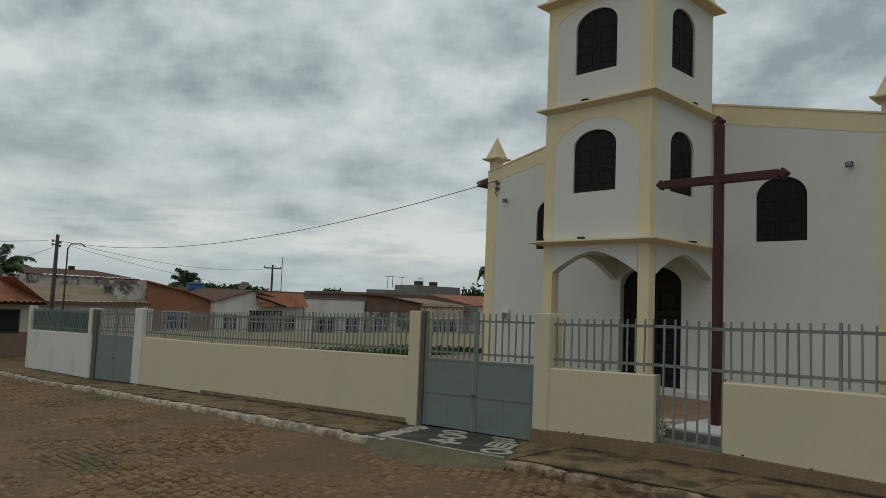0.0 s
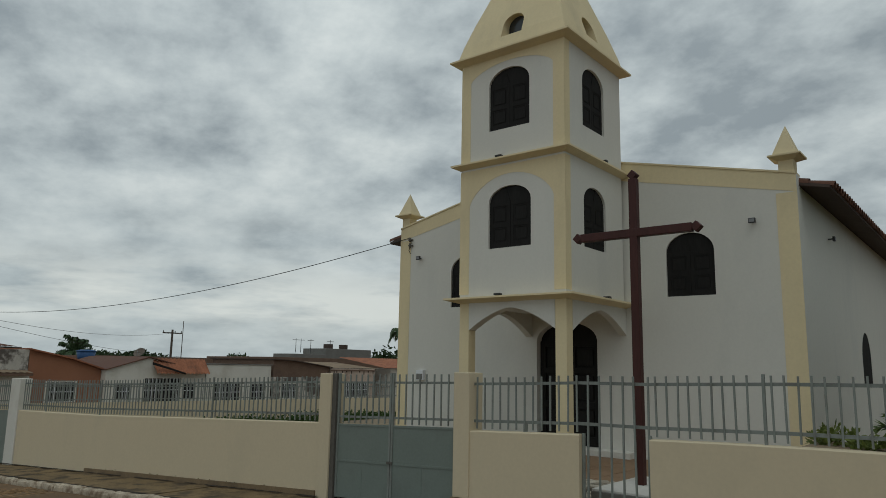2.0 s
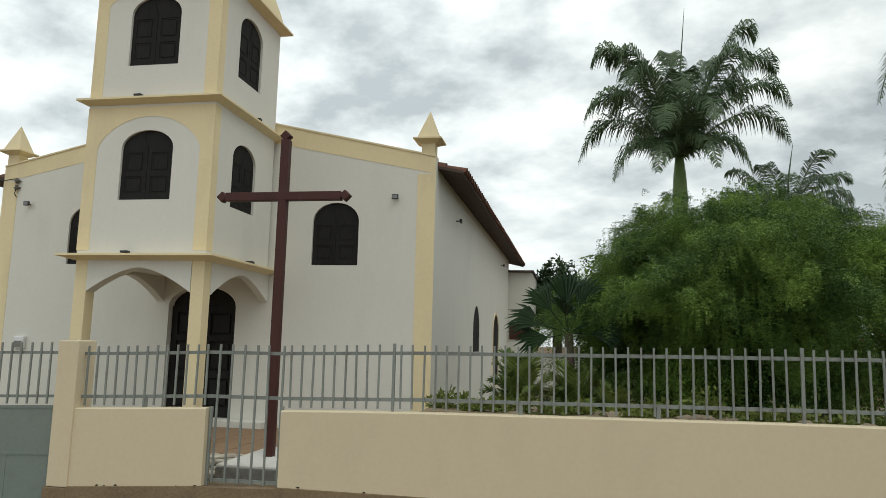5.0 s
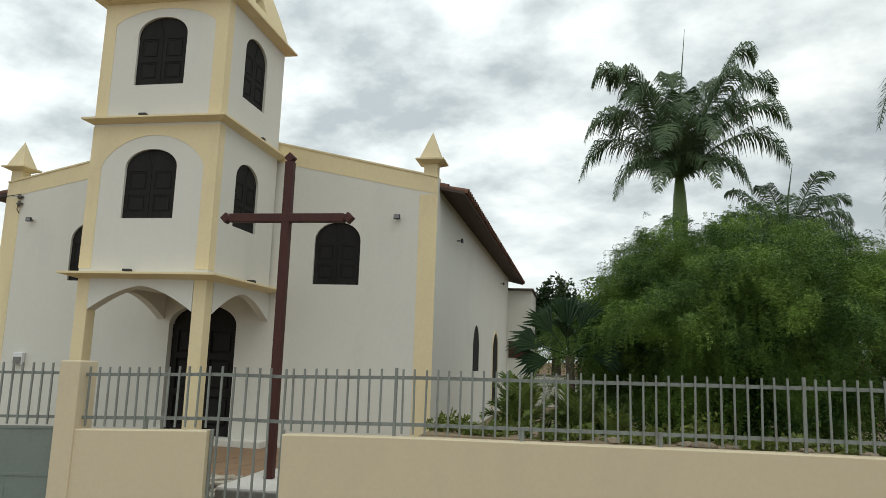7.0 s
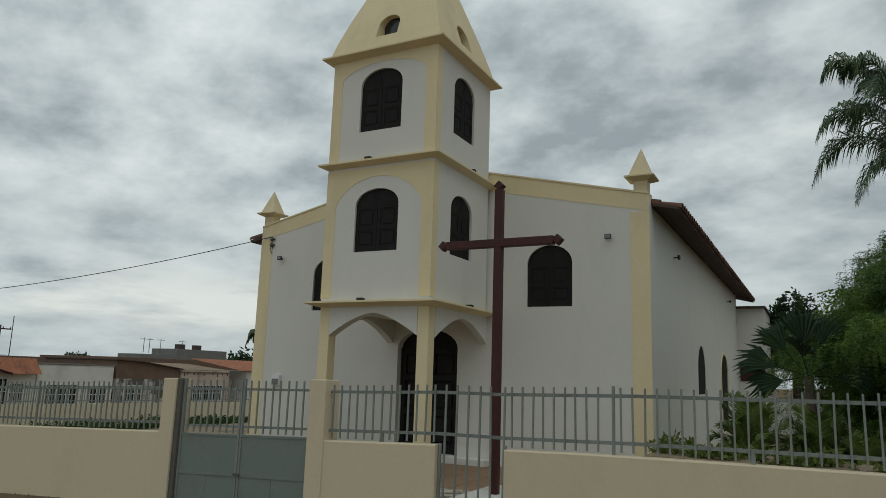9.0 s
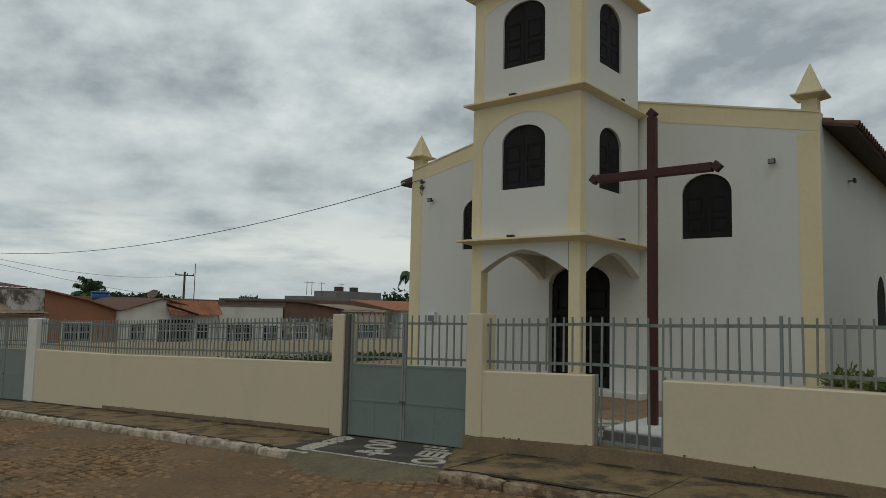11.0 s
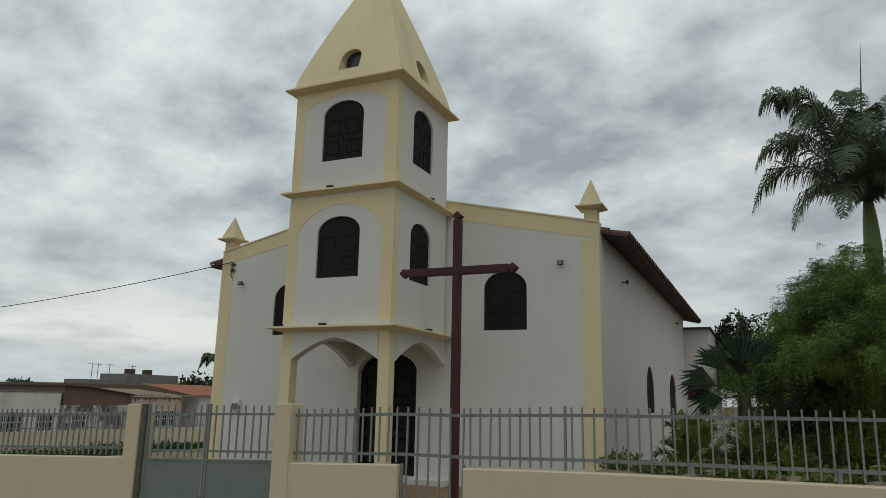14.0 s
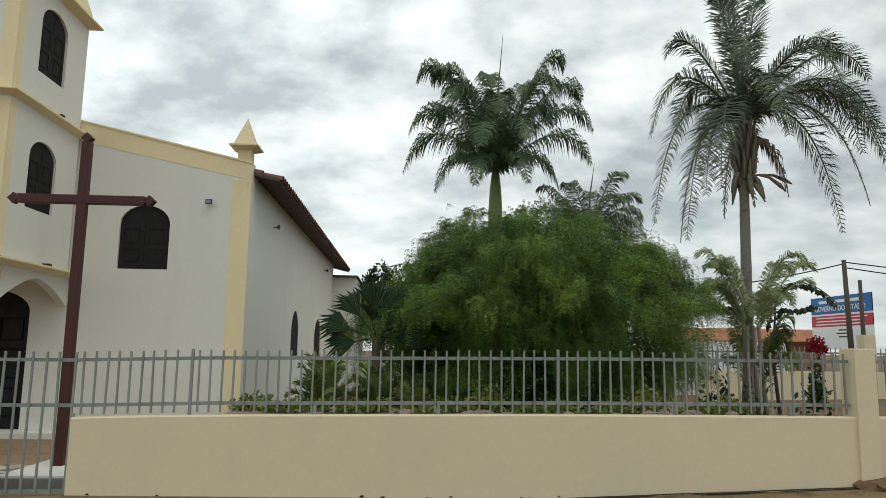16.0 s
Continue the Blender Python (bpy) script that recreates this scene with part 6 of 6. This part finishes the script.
rh = thing("red_roof_house", "low house with faded red roof beyond the garden", "house")
part("wall", bevelled(15.5, 24.5, 41.0, 45, 0.2, 2.4, 0.02), M_ORANGE, rh)
tiled_roof("roof", 15.0, 25, 40.4, 43, 2.3, 3.1, "y", M_TILE, rh)
gh = thing("shed", "low grey shed with brown roof behind the picket fence", "shed")
part("wall", bevelled(11.5, 16, 30, 33, 0.2, 2.1, 0.02), M_PALEWALL, gh)
tiled_roof("roof", 11.0, 16.4, 29.6, 31.5, 2.1, 2.6, "y", M_TILE, gh)
# sign board
sg = thing("sign_board", "large blue, red and white official sign board on posts", "sign")
SL = 5.4
sg.matrix_basis = Matrix.Translation((23.2, 40.0, 0)) @ Matrix.Rotation(radians(-90), 4, "Z")
part("blue_field", bevelled(0, SL, 0, 0.06, 3.84, 4.78, 0), M_SIGNBLUE, sg)
part("red_field", bevelled(0, SL, 0, 0.06, 3.14, 3.74, 0), M_SIGNRED, sg)
part("white_field", bevelled(0, SL, 0.01, 0.05, 1.9, 4.75, 0), M_SIGNWHITE, sg)
for a, b, z in ((0.5, 5.0, 3.58), (0.5, 4.4, 3.40), (0.4, 4.8, 3.23)):
    part("text_bar", bevelled(a, b, -0.01, -0.002, z, z + 0.06, 0), M_SIGNWHITE, sg)
for a, b, z in ((2.5, 3.4, 2.90), (2.3, 3.4, 2.72), (2.5, 3.4, 2.54)):
    part("text_bar", bevelled(a, b, 0.0, 0.008, z, z + 0.07, 0), M_LAMP, sg)
part("text_bar", bevelled(0.8, 4.4, -0.01, -0.002, 4.42, 4.58, 0), M_SIGNWHITE, sg)
fc = bpy.data.curves.new("sign_text", "FONT")
fc.body, fc.size, fc.extrude = "GOVERNO DO ESTADO", 0.42, 0.01
to = new("sign_text", fc)
to.data.materials.append(M_SIGNWHITE)
to.parent = sg
to.location, to.rotation_euler = (0.4, -0.02, 3.98), (radians(90), 0, 0)
for x in (0.4, SL - 0.4):
    part("post", bevelled(x - 0.08, x + 0.08, 0.07, 0.2, 0.5, 4.7, 0.01), M_POLE, sg)


def pole(x, y, z0, z1, r, label, arm=0.0, lean=0.0, name="utility_pole"):
    p = thing(name, label, "utility pole")
    part("shaft", tube([(x, y, z0), (x + lean * 0.5, y, (z0 + z1) / 2), (x + lean, y, z1)], [r * 1.25, r * 1.1, r * 0.9], 10), M_POLE, p)
    if arm:
        part("crossarm", bevelled(x + lean - 0.06, x + lean + 0.06, y - arm, y + arm, z1 - 0.35, z1 - 0.25, 0.01), M_POLE, p)
        for q in (-arm + 0.05, 0.25, arm - 0.05):
            part("insulator", tube([(x + lean, y + q, z1 - 0.25), (x + lean, y + q, z1 - 0.1)], 0.04, 8), M_CONC, p)
    return p


pole(20.8, 32.7, 0.3, 6.1, 0.11, "leaning wooden utility pole beside the sign", lean=-0.13)
pole(21.4, 32.7, 0.3, 5.15, 0.09, "shorter wooden pole beside the sign")


def cable(name, a, b, sag, label, r=0.012, n=18):
    a, b = Vector(a), Vector(b)
    pts = [a.lerp(b, i / n) - Vector((0, 0, 4 * sag * (i / n) * (1 - i / n))) for i in range(n + 1)]
    return tagged(part(name, tube(pts, r, 5), M_CABLE), label, "cable")


cable("cable", (20.67, 32.7, 6.00), (60, 45, 7.5), 0.8, "overhead cable from the leaning pole", 0.03)
cable("cable", (20.67, 32.7, 5.74), (60, 43, 6.0), 0.8, "overhead cable from the leaning pole", 0.03)
cable("cable", (20.67, 32.7, 5.92), (6, 42, 5.5), 0.9, "overhead cable behind the palms", 0.03)

# ---- the side street and its row of houses ----
HX = -38.0
lw = thing("wall_lot", "low cream wall with bars on the far side of the yard", "wall", kind="structure")
v, f = [], []
LX = -30.3
for i in range(13):
    y = FY + 0.25 + 32 * i / 12
    zt = -0.07 - 0.30 * i / 12
    v += [(LX, y, -1.9), (LX, y, zt), (LX + 0.15, y, zt), (LX + 0.15, y, -1.9)]
for i in range(12):
    for k in range(3):
        a = 4 * i + k
        f.append((a, a + 1, a + 5, a + 4))
raw("panel", v, f, M_CREAM, lw)
for i in range(150):
    y = FY + 0.5 + 31.4 * i / 150
    s = (y - FY - 0.25) / 32
    zt = -0.07 - 0.30 * s
    bar(lw, LX + 0.07, y, zt, zt + 0.78, 1.6)
for q in (0.12, 0.66):
    v = [(LX + 0.06, FY + 0.25, -0.07 + q), (LX + 0.06, FY + 32, -0.37 + q)]
    v = [(a, b, c + d) for a, b, c in v for d in (-0.02, 0.02)] + [(a + 0.03, b, c + d) for a, b, c in v for d in (-0.02, 0.02)]
    raw("rail", v, [(0, 2, 3, 1), (4, 5, 7, 6), (1, 3, 7, 5), (0, 4, 6, 2)], M_BAR, lw)
bush("hedge", -28.6, 23.5, -1.35, 0.8, 9.5, 0.55, 6500, M_GRASS, "low green hedge along the yard wall", 0.16, 80, "hedge", "stuff")


def house_window(parent, y0, y1, z0, z1, bars=True, x=HX, mat=M_BLACK):
    w = thing("window", "", "")
    w.parent = parent
    part("pane", bevelled(x - 0.02, x + 0.012, y0, y1, z0, z1, 0), mat, w)
    for a, b, c, d in ((y0 - 0.06, y0, z0 - 0.06, z1 + 0.06), (y1, y1 + 0.06, z0 - 0.06, z1 + 0.06), (y0, y1, z1, z1 + 0.06), (y0, y1, z0 - 0.06, z0)):
        part("frame", bevelled(x + 0.001, x + 0.06, a, b, c, d, 0), M_PALEWALL if bars else M_LAMP, w)
    if bars:
        n = max(3, int((y1 - y0) / 0.2))
        for i in range(1, n):
            yy = y0 + (y1 - y0) * i / n
            part("grille_bar", bevelled(x + 0.02, x + 0.05, yy - 0.012, yy + 0.012, z0, z1, 0), M_SIGNWHITE, w)
        part("grille_bar", bevelled(x + 0.02, x + 0.05, y0, y1, (z0 + z1) / 2 - 0.02, (z0 + z1) / 2 + 0.02, 0), M_SIGNWHITE, w)
    return w


# corner house with red tiles
h1 = thing("tiled_house", "beige house with red clay tile roof and brown tiled dado", "house")
part("wall", bevelled(HX - 7, HX, 1.5, 9.45, -2.0, 0.80, 0.02), M_HOUSEWALL, h1)
part("dado", bevelled(HX + 0.003, HX + 0.03, 1.5, 9.45, -1.95, -0.60, 0), M_DADO, h1)
tiled_roof("roof", HX + 0.5, HX - 3.2, 1.0, 9.9, 0.78, 1.98, "x", M_TILE, h1, 0.26, 0.085, (0, 1.5))
tiled_roof("roof_back", HX - 7.4, HX - 3.2, 1.0, 9.9, 0.78, 1.98, "x", M_TILE, h1, 0.26, 0.085, (0, 1.5))
tiled_roof("roof_end", HX - 7.4, HX + 0.5, 9.9, 8.4, 0.78, 1.95, "y", M_TILE, h1, 0.26, 0.085)
part("eave_board", bevelled(HX + 0.35, HX + 0.48, 1.0, 9.9, 0.70, 0.80, 0), M_WOOD, h1)
part("door", bevelled(HX + 0.002, HX + 0.035, 5.6, 6.95, -1.75, 0.38, 0.01), M_WOOD, h1, "dark wooden door")
house_window(h1, 7.8, 8.85, -0.58, 0.40, False)
part("house_meter", bevelled(HX + 0.002, HX + 0.10, 7.2, 7.38, -0.35, 0.0, 0.01), M_LAMP, h1)
part("kerb_step", bevelled(HX + 0.03, HX + 1.3, 0, 12, -2.2, -1.78, 0.02), M_PAVE, h1)
# house with old grey-brown roof
h2 = thing("grey_roof_house", "low house with old grey-brown roof sheets", "house")
part("wall", bevelled(HX - 8, HX - 0.3, 9.6, 15.0, -2.0, 0.85, 0.02), M_PALEWALL, h2)
tiled_roof("roof", HX + 0.1, HX - 4, 9.2, 15.0, 0.92, 1.72, "x", M_ASBESTOS, h2, 0.3, 0.03, (0, 1.2))
part("fascia", bevelled(HX - 0.1, HX + 0.12, 9.3, 15.0, 0.78, 0.90, 0), M_BRICK, h2)
house_window(h2, 11, 12.2, -0.5, 0.4, True, HX - 0.29)
h2b = thing("old_house", "old house with stained peeling wall and red roof", "house")
part("wall", bevelled(HX - 14, HX - 8.5, 11.3, 17.6, -2, 2.30, 0.02), M_PEEL, h2b)
tiled_roof("roof", HX - 8.2, HX - 11.5, 10.9, 17.2, 2.30, 2.72, "x", M_TILEPIECE, h2b, 0.3, 0.05, (0.6, 1.5))
# orange side wall
h3 = thing("orange_house", "house with faded orange gable wall", "house")
part("wall", prism([(14.98, -2), (18.6, -2), (18.6, 1.10), (17.0, 1.62), (14.98, 2.05)], "x", HX - 7, HX - 0.5), M_ORANGE, h3)
part("roof_sheet", prism([(14.9, 2.06), (17.0, 1.63), (18.75, 1.08), (18.75, 1.15), (17.0, 1.70), (14.9, 2.13)], "x", HX - 7.2, HX - 0.3), M_TILE, h3)
house_window(h3, 15.9, 17.3, -0.5, 0.45, True, HX - 0.49)
part("peeling_wall", bevelled(HX - 4, HX - 0.52, 13.6, 14.97, 0.95, 2.05, 0.02), M_PEEL, h3)
# white house with gable and porch
h4 = thing("white_house", "white house with shallow gable and barred porch", "house")
part("wall", prism([(18.62, -2), (24.55, -2), (24.55, 0.95), (21.0, 1.78), (18.62, 1.12)], "x", HX - 7, HX), M_PALEWALL, h4)
part("roof_trim", prism([(18.55, 1.10), (20.95, 1.80), (24.6, 0.96), (24.6, 1.01), (20.95, 1.86), (18.55, 1.14)], "x", HX - 7, HX + 0.15), M_TILEPIECE, h4)
tiled_roof("porch_roof", HX + 0.6, HX - 0.1, 21.2, 24.5, 0.92, 1.75, "x", M_TILE, h4, 0.25, 0.04)
part("porch_brace", prism([(20.9, 1.55), (22.9, 0.98), (22.9, 0.90), (20.9, 1.42)], "x", HX + 0.55, HX + 0.65), M_WOOD, h4)
house_window(h4, 20.8, 23.0, -0.62, 0.66)
house_window(h4, 19.2, 20.0, -0.45, 0.4)
house_window(h4, 23.2, 23.9, -0.45, 0.4)
# flat-topped house
h5 = thing("flat_house", "plain pale flat-topped house with barred windows", "house")
part("wall", bevelled(HX - 7, HX, 24.62, 29.35, -2.0, 1.48, 0.02), M_PALEWALL, h5)
part("parapet", bevelled(HX - 7.05, HX + 0.05, 24.6, 29.4, 1.481, 1.54, 0.01), M_CONC, h5)
house_window(h5, 25.2, 27.0, -0.68, 0.36)
house_window(h5, 27.9, 28.9, -0.65, 0.30)
# brown block
h6 = thing("brown_house", "raw brick house with rendered lower wall", "house")
part("wall", prism([(29.6, 0.75), (34.4, 0.75), (34.4, 1.42), (31.2, 1.80), (29.6, 1.86)], "x", HX - 7, HX - 0.1), M_BRICK, h6)
part("lower_wall", bevelled(HX - 7, HX, 29.6, 34.4, -2.0, 0.749, 0.02), M_PEEL, h6)
house_window(h6, 30.2, 31.4, -0.6, 0.3)
part("roof_sheet", prism([(29.5, 1.862), (31.2, 1.802), (34.6, 1.40), (34.6, 1.45), (31.2, 1.86), (29.5, 1.92)], "x", HX - 7.2, HX + 0.1), M_SOFFIT, h6, "dark roof edge")
h7 = thing("pink_house", "house with peeling pale pink wall and low red roof", "house")
part("wall", bevelled(HX - 7, HX, 34.5, 38.9, -2.0, 1.35, 0.02), M_PINK, h7)
tiled_roof("roof", HX - 0.2, HX - 5, 34.0, 39.5, 1.36, 1.78, "x", M_ASBESTOS, h7, 0.3, 0.04)
for i, (y, ln) in enumerate(((34.8, 0.22), (35.05, 0.12), (35.6, 0.14), (36.0, 0.1), (36.5, 0.18), (37.3, 0.1), (37.75, 0.24), (38.2, 0.12), (38.7, 0.16))):
    part("weep_stain", bevelled(HX + 0.001, HX + 0.006, y - 0.05, y + 0.05, 1.18 - ln, 1.19, 0), M_SOFFIT, h7)
house_window(h7, 35.2, 38.2, -0.65, 0.35)
part("water_stain_ledge", bevelled(HX, HX + 0.06, 34.5, 38.9, 1.20, 1.27, 0.01), M_BRICK, h7)
h8 = thing("end_house", "white house end with low red tile roof", "house")
part("wall", bevelled(HX - 6, HX + 0.4, 40.2, 46, -2.2, 1.40, 0.02), M_PALEWALL, h8)
tiled_roof("roof", HX + 0.7, HX - 4.5, 39.4, 46.4, 1.42, 2.2, "x", M_TILE, h8, 0.3, 0.04)
# unfinished concrete building
h9 = thing("concrete_building", "unfinished grey concrete upper storey with roof tanks", "building")
part("storey", bevelled(HX - 17, HX - 14, 42.6, 46.6, -2, 2.57, 0.03), M_CONC, h9)
part("upper_block", bevelled(HX - 17.5, HX - 14.2, 46.602, 52.8, -2, 3.17, 0.03), M_CONC, h9)
for y, s in ((47.9, 0.45), (49.9, 0.4)):
    part("roof_block", bevelled(HX - 15.5, HX - 14.8, y - s, y + s * 0.4, 3.171, 3.62, 0.02), M_SOFFIT, h9)
for y in (43.6, 44.2, 45.4, 47.9):
    part("antenna", tube([(HX - 15, y, 2.7), (HX - 15, y, 4.0)], 0.03, 5), M_STEEL, h9)
    part("antenna_bar", bevelled(HX - 15.02, HX - 14.98, y - 0.4, y + 0.4, 3.85, 3.89, 0), M_STEEL, h9)
h10 = thing("far_roofs", "dark low roofs behind the front row", "house")
for y0, y1, z, m in ((19, 31, 1.95, M_BRICK), (31, 44, 2.2, M_BRICK), (12, 19.5, 1.6, M_TILE)):
    part("block", bevelled(HX - 22, HX - 12, y0 * 1.25, y1 * 1.25, -2, z, 0.03), m, h10)
# tank, poles, aerials, far trees
tk = thing("water_tank", "blue plastic water tank on a roof", "water tank")
part("tank", tube([(HX - 9, 21.6, 1.6), (HX - 9, 21.6, 1.75), (HX - 9, 21.6, 2.15)], [0.42, 0.5, 0.58], 16), M_BLUE, tk)
part("lid", tube([(HX - 9, 21.6, 2.152), (HX - 9, 21.6, 2.2), (HX - 9, 21.6, 2.26)], [0.62, 0.60, 0.35], 16), M_BLUE, tk)
part("stand", bevelled(HX - 9.6, HX - 8.4, 21.0, 22.2, -1.8, 1.598, 0), M_BRICK, tk)


def dish(x, y, z, r, turn, label):
    """A shallow bowl on a short mast, with its feed arm."""
    d = thing("satellite_dish", label, "satellite dish", group="dishes on the roofs")
    m = Matrix.Translation((x, y, z)) @ Matrix.Rotation(radians(turn), 4, "Z") @ Matrix.Rotation(radians(48), 4, "Y")
    bm = bmesh.new()
    for side in (0.0, -0.02):
        rings = [[bm.verts.new(m @ Vector((r * q * math.cos(2 * math.pi * k / 20), r * q * math.sin(2 * math.pi * k / 20), 0.32 * r * q * q + side))) for k in range(20)] for q in (0.08, 0.4, 0.7, 1.0)]
        for a, b in zip(rings, rings[1:]):
            for k in range(20):
                bm.faces.new((a[k], a[(k + 1) % 20], b[(k + 1) % 20], b[k]))
    part("bowl", bm, M_DISH, d)
    part("feed_arm", tube([m @ Vector((r * 0.95, 0, 0.3 * r)), m @ Vector((0.1 * r, 0, 0.85 * r))], 0.018, 5), M_STEEL, d)
    part("mast", tube([(x, y, z), (x, y, z - 0.9)], 0.035, 6), M_STEEL, d)
    return d


dish(HX - 2.2, 13.4, 1.85, 0.36, 20, "rusty satellite dish on the grey-brown roof")
dish(HX - 3.0, 22.0, 2.05, 0.34, -60, "grey satellite dish behind the gable")
P1 = pole(-36.2, 9.75, -1.9, 4.02, 0.085, "old utility pole at the street corner", lean=0.10)
for q, z in ((-0.16, 3.55), (-0.16, 3.72), (0.16, 3.50), (0.16, 3.66)):
    part("insulator", tube([(-36.2, 9.75 + q, z - 0.05), (-36.2, 9.75 + q, z + 0.06)], 0.05, 8), M_CONC, P1)
    part("insulator_pin", tube([(-36.2, 9.75 + q, z), (-36.2, 9.75, z)], 0.02, 5), M_POST, P1)
P2 = pole(-36.2, 10.25, -1.9, 3.45, 0.038, "thin metal pole with a bent street lamp arm")
part("lamp_arm", tube([(-36.2, 10.25, 3.4), (-36.15, 10.35, 3.62), (-36.0, 10.75, 3.68), (-35.95, 10.95, 3.55)], 0.03, 6), M_STEEL, P2)
part("lamp_box", bevelled(-36.3, -36.1, 10.35, 10.6, 2.4, 2.6, 0.01), M_LAMP, P2)
pole(-58, 33.9, -2.0, 4.4, 0.10, "distant utility pole behind the roofs", 0.9)
pole(-58, 34.9, -2.0, 5.2, 0.035, "distant thin lamp pole behind the roofs")
cable("cable", (-36.2, 9.75, 3.75), (-10.95, WY0 - 0.05, 4.46), 0.85, "long cable sagging from the street pole to the church", 0.009, 40)
cable("cable", (-36.2, 9.4, 3.7), (-40, -25, 4.2), 1.0, "overhead cable along the side street", 0.012)
cable("cable", (-36.2, 10.2, 3.7), (-58, 33.9, 4.1), 0.6, "overhead cable to the far pole", 0.010)
cable("cable", (-36.2, 10.1, 3.6), (-40, 24, 1.9), 0.3, "overhead cable to the white house", 0.009)
cable("cable", (-36.2, 9.6, 3.4), (-39.5, 6.0, 2.0), 0.15, "service cable to the tiled house", 0.009)
for i, (x, y, z0, top, s) in enumerate(((-52, 10.6, -2, 2.4, 1.8), (-62, 27.5, -2, 2.0, 1.0))):
    fr = ring_of(15, ((1.6 * s, 2.3 * s), (0.6, 1.3), (1.2, 2.0), (0.6, 0.8), (0.9, 1.3)), 90 + i) + ring_of(9, ((1.2 * s, 1.8 * s), (1.4, 2.2), (0.4, 0.9), (0.5, 0.7), (0.8, 1.1)), 95 + i)
    feather_palm("coconut_palm", "coconut palm rising behind the house roofs", x, y, z0, top, 0.16, fr, M_PALM, seed=97 + i, fine=40, blade=0.075, plume=0.3)
fr = ring_of(9, ((1.6, 2.3), (0.6, 1.3), (1.2, 2.0), (0.6, 0.8), (0.9, 1.3)), 99)
feather_palm("coconut_palm", "coconut palm half hidden behind the church", -46.0, 51.0, -1.8, 4.6, 0.16, fr, M_PALM, seed=100, fine=40, blade=0.075, plume=0.3)


def far_tree(x, y, z, r, h, seed, leaf=0.5, count=900):
    t = thing("far_tree", "dark green tree rising behind the low roofs", "tree", group="distant trees")
    part("trunk", tube([(x, y, -2.5), (x, y, z)], [0.25, 0.15], 7), M_BARK, t)
    b = bush("crown", x, y, z - h * 0.6, r, r, h * 0.8, count, M_FARTREE, "", leaf, seed)
    for k in ("label", "category"):
        if k in b:
            del b[k]
    b.parent = t


for i, (x, y, z, r, h) in enumerate(((-88, 62, 2.5, 2.4, 1.6), (-60, 63.8, 3.3, 2.7, 2.8), (-70, 84, 3.0, 3.2, 2.8), (-90, 48, 2.6, 3.4, 1.4), (-88, 42, 2.5, 3, 1.5), (-84, 38, 2.4, 3, 1.3), (-72, 90, 3.0, 3.0, 2.4))):
    far_tree(x, y, z, r, h, 110 + i)

far_tree(-1.2, 29.6, 4.3, 1.3, 3.3, 121, 0.15, 20000)
far_tree(1.2, 30.5, 4.1, 1.5, 3.2, 122, 0.14, 7000)

# ---- cobbles of the road ----
random.seed(130)
road = thing("road", "cobbled street half covered with brown dirt", "road", kind="structure")
CW, CD = 0.145, 0.115


def cobble_shape(hx, hy, r, jit):
    """A worn stone: flat top, rounded shoulders."""
    pts = []
    for k in range(8):
        a = math.pi / 4 * k + math.pi / 8
        px = hx * max(-1, min(1, 1.25 * math.cos(a))) * random.uniform(1 - jit, 1)
        py = hy * max(-1, min(1, 1.25 * math.sin(a))) * random.uniform(1 - jit, 1)
        pts.append((px, py))
    v = [(px, py, -0.03) for px, py in pts] + [(px * 0.96, py * 0.96, -0.004) for px, py in pts] + [(px * 0.8, py * 0.8, 0.006) for px, py in pts]
    f = [tuple(range(16, 24))]
    for k in range(8):
        j = (k + 1) % 8
        f += [(k, j, 8 + j, 8 + k), (8 + k, 8 + j, 16 + j, 16 + k)]
    return v, f


shapes = [cobble_shape(CW * random.uniform(0.40, 0.50), CD * random.uniform(0.40, 0.50), 0.01, 0.22) for _ in range(16)]
near = [raw("cobble", *s, M_COBBLE1, road) for s in shapes]
near_mesh = [o.data for o in near]
for o in near:
    bpy.data.objects.remove(o)
jv, jf = [], []
count = 0
nyc, nxc = int(8.6 / CD), int(46 / CW)
for j in range(nyc):
    y = KY - 0.17 - CD * (j + 0.5)
    for i in range(nxc):
        x = -38 + CW * (i + (0.5 if j % 2 else 0.0)) + random.uniform(-0.022, 0.022)
        yy = y + random.uniform(-0.014, 0.014) + 0.04 * math.sin(x * 1.1) + 0.02 * math.sin(x * 3.7 + y)
        dirt = noise.noise(Vector((x * 0.55, yy * 0.75, 3.3))) + 0.5 * noise.noise(Vector((x * 1.7, yy * 1.9, 7.1)))
        z = ground_z(x) - 0.105 + 0.014 + random.uniform(-0.010, 0.009) - 0.030 * max(0.0, dirt + 0.34) + 0.006 * max(0.0, -dirt)
        if dirt > 0.36:
            continue
        rot = random.uniform(-0.2, 0.2)
        if -6.9 < x < -3.2 and 4.5 < yy < 5.9 and count < 300:
            o = new("cobble", random.choice(near_mesh))
            o.parent = road
            o.location, o.rotation_euler = (x, yy, z), (random.uniform(-0.05, 0.05), random.uniform(-0.05, 0.05) - 0.035, rot)
            count += 1
            continue
        v, f = random.choice(shapes)
        b = len(jv)
        c, s = math.cos(rot), math.sin(rot)
        ta, tb = random.uniform(-0.11, 0.11), random.uniform(-0.11, 0.11)
        jv += [(x + p[0] * c - p[1] * s, yy + p[0] * s + p[1] * c, z + p[2] + p[0] * ta + p[1] * tb) for p in v]
        jf += [tuple(q + b for q in g) for g in f]
st = raw("cobbles", jv, jf, M_COBBLE, road)
st["kind"] = "stuff"
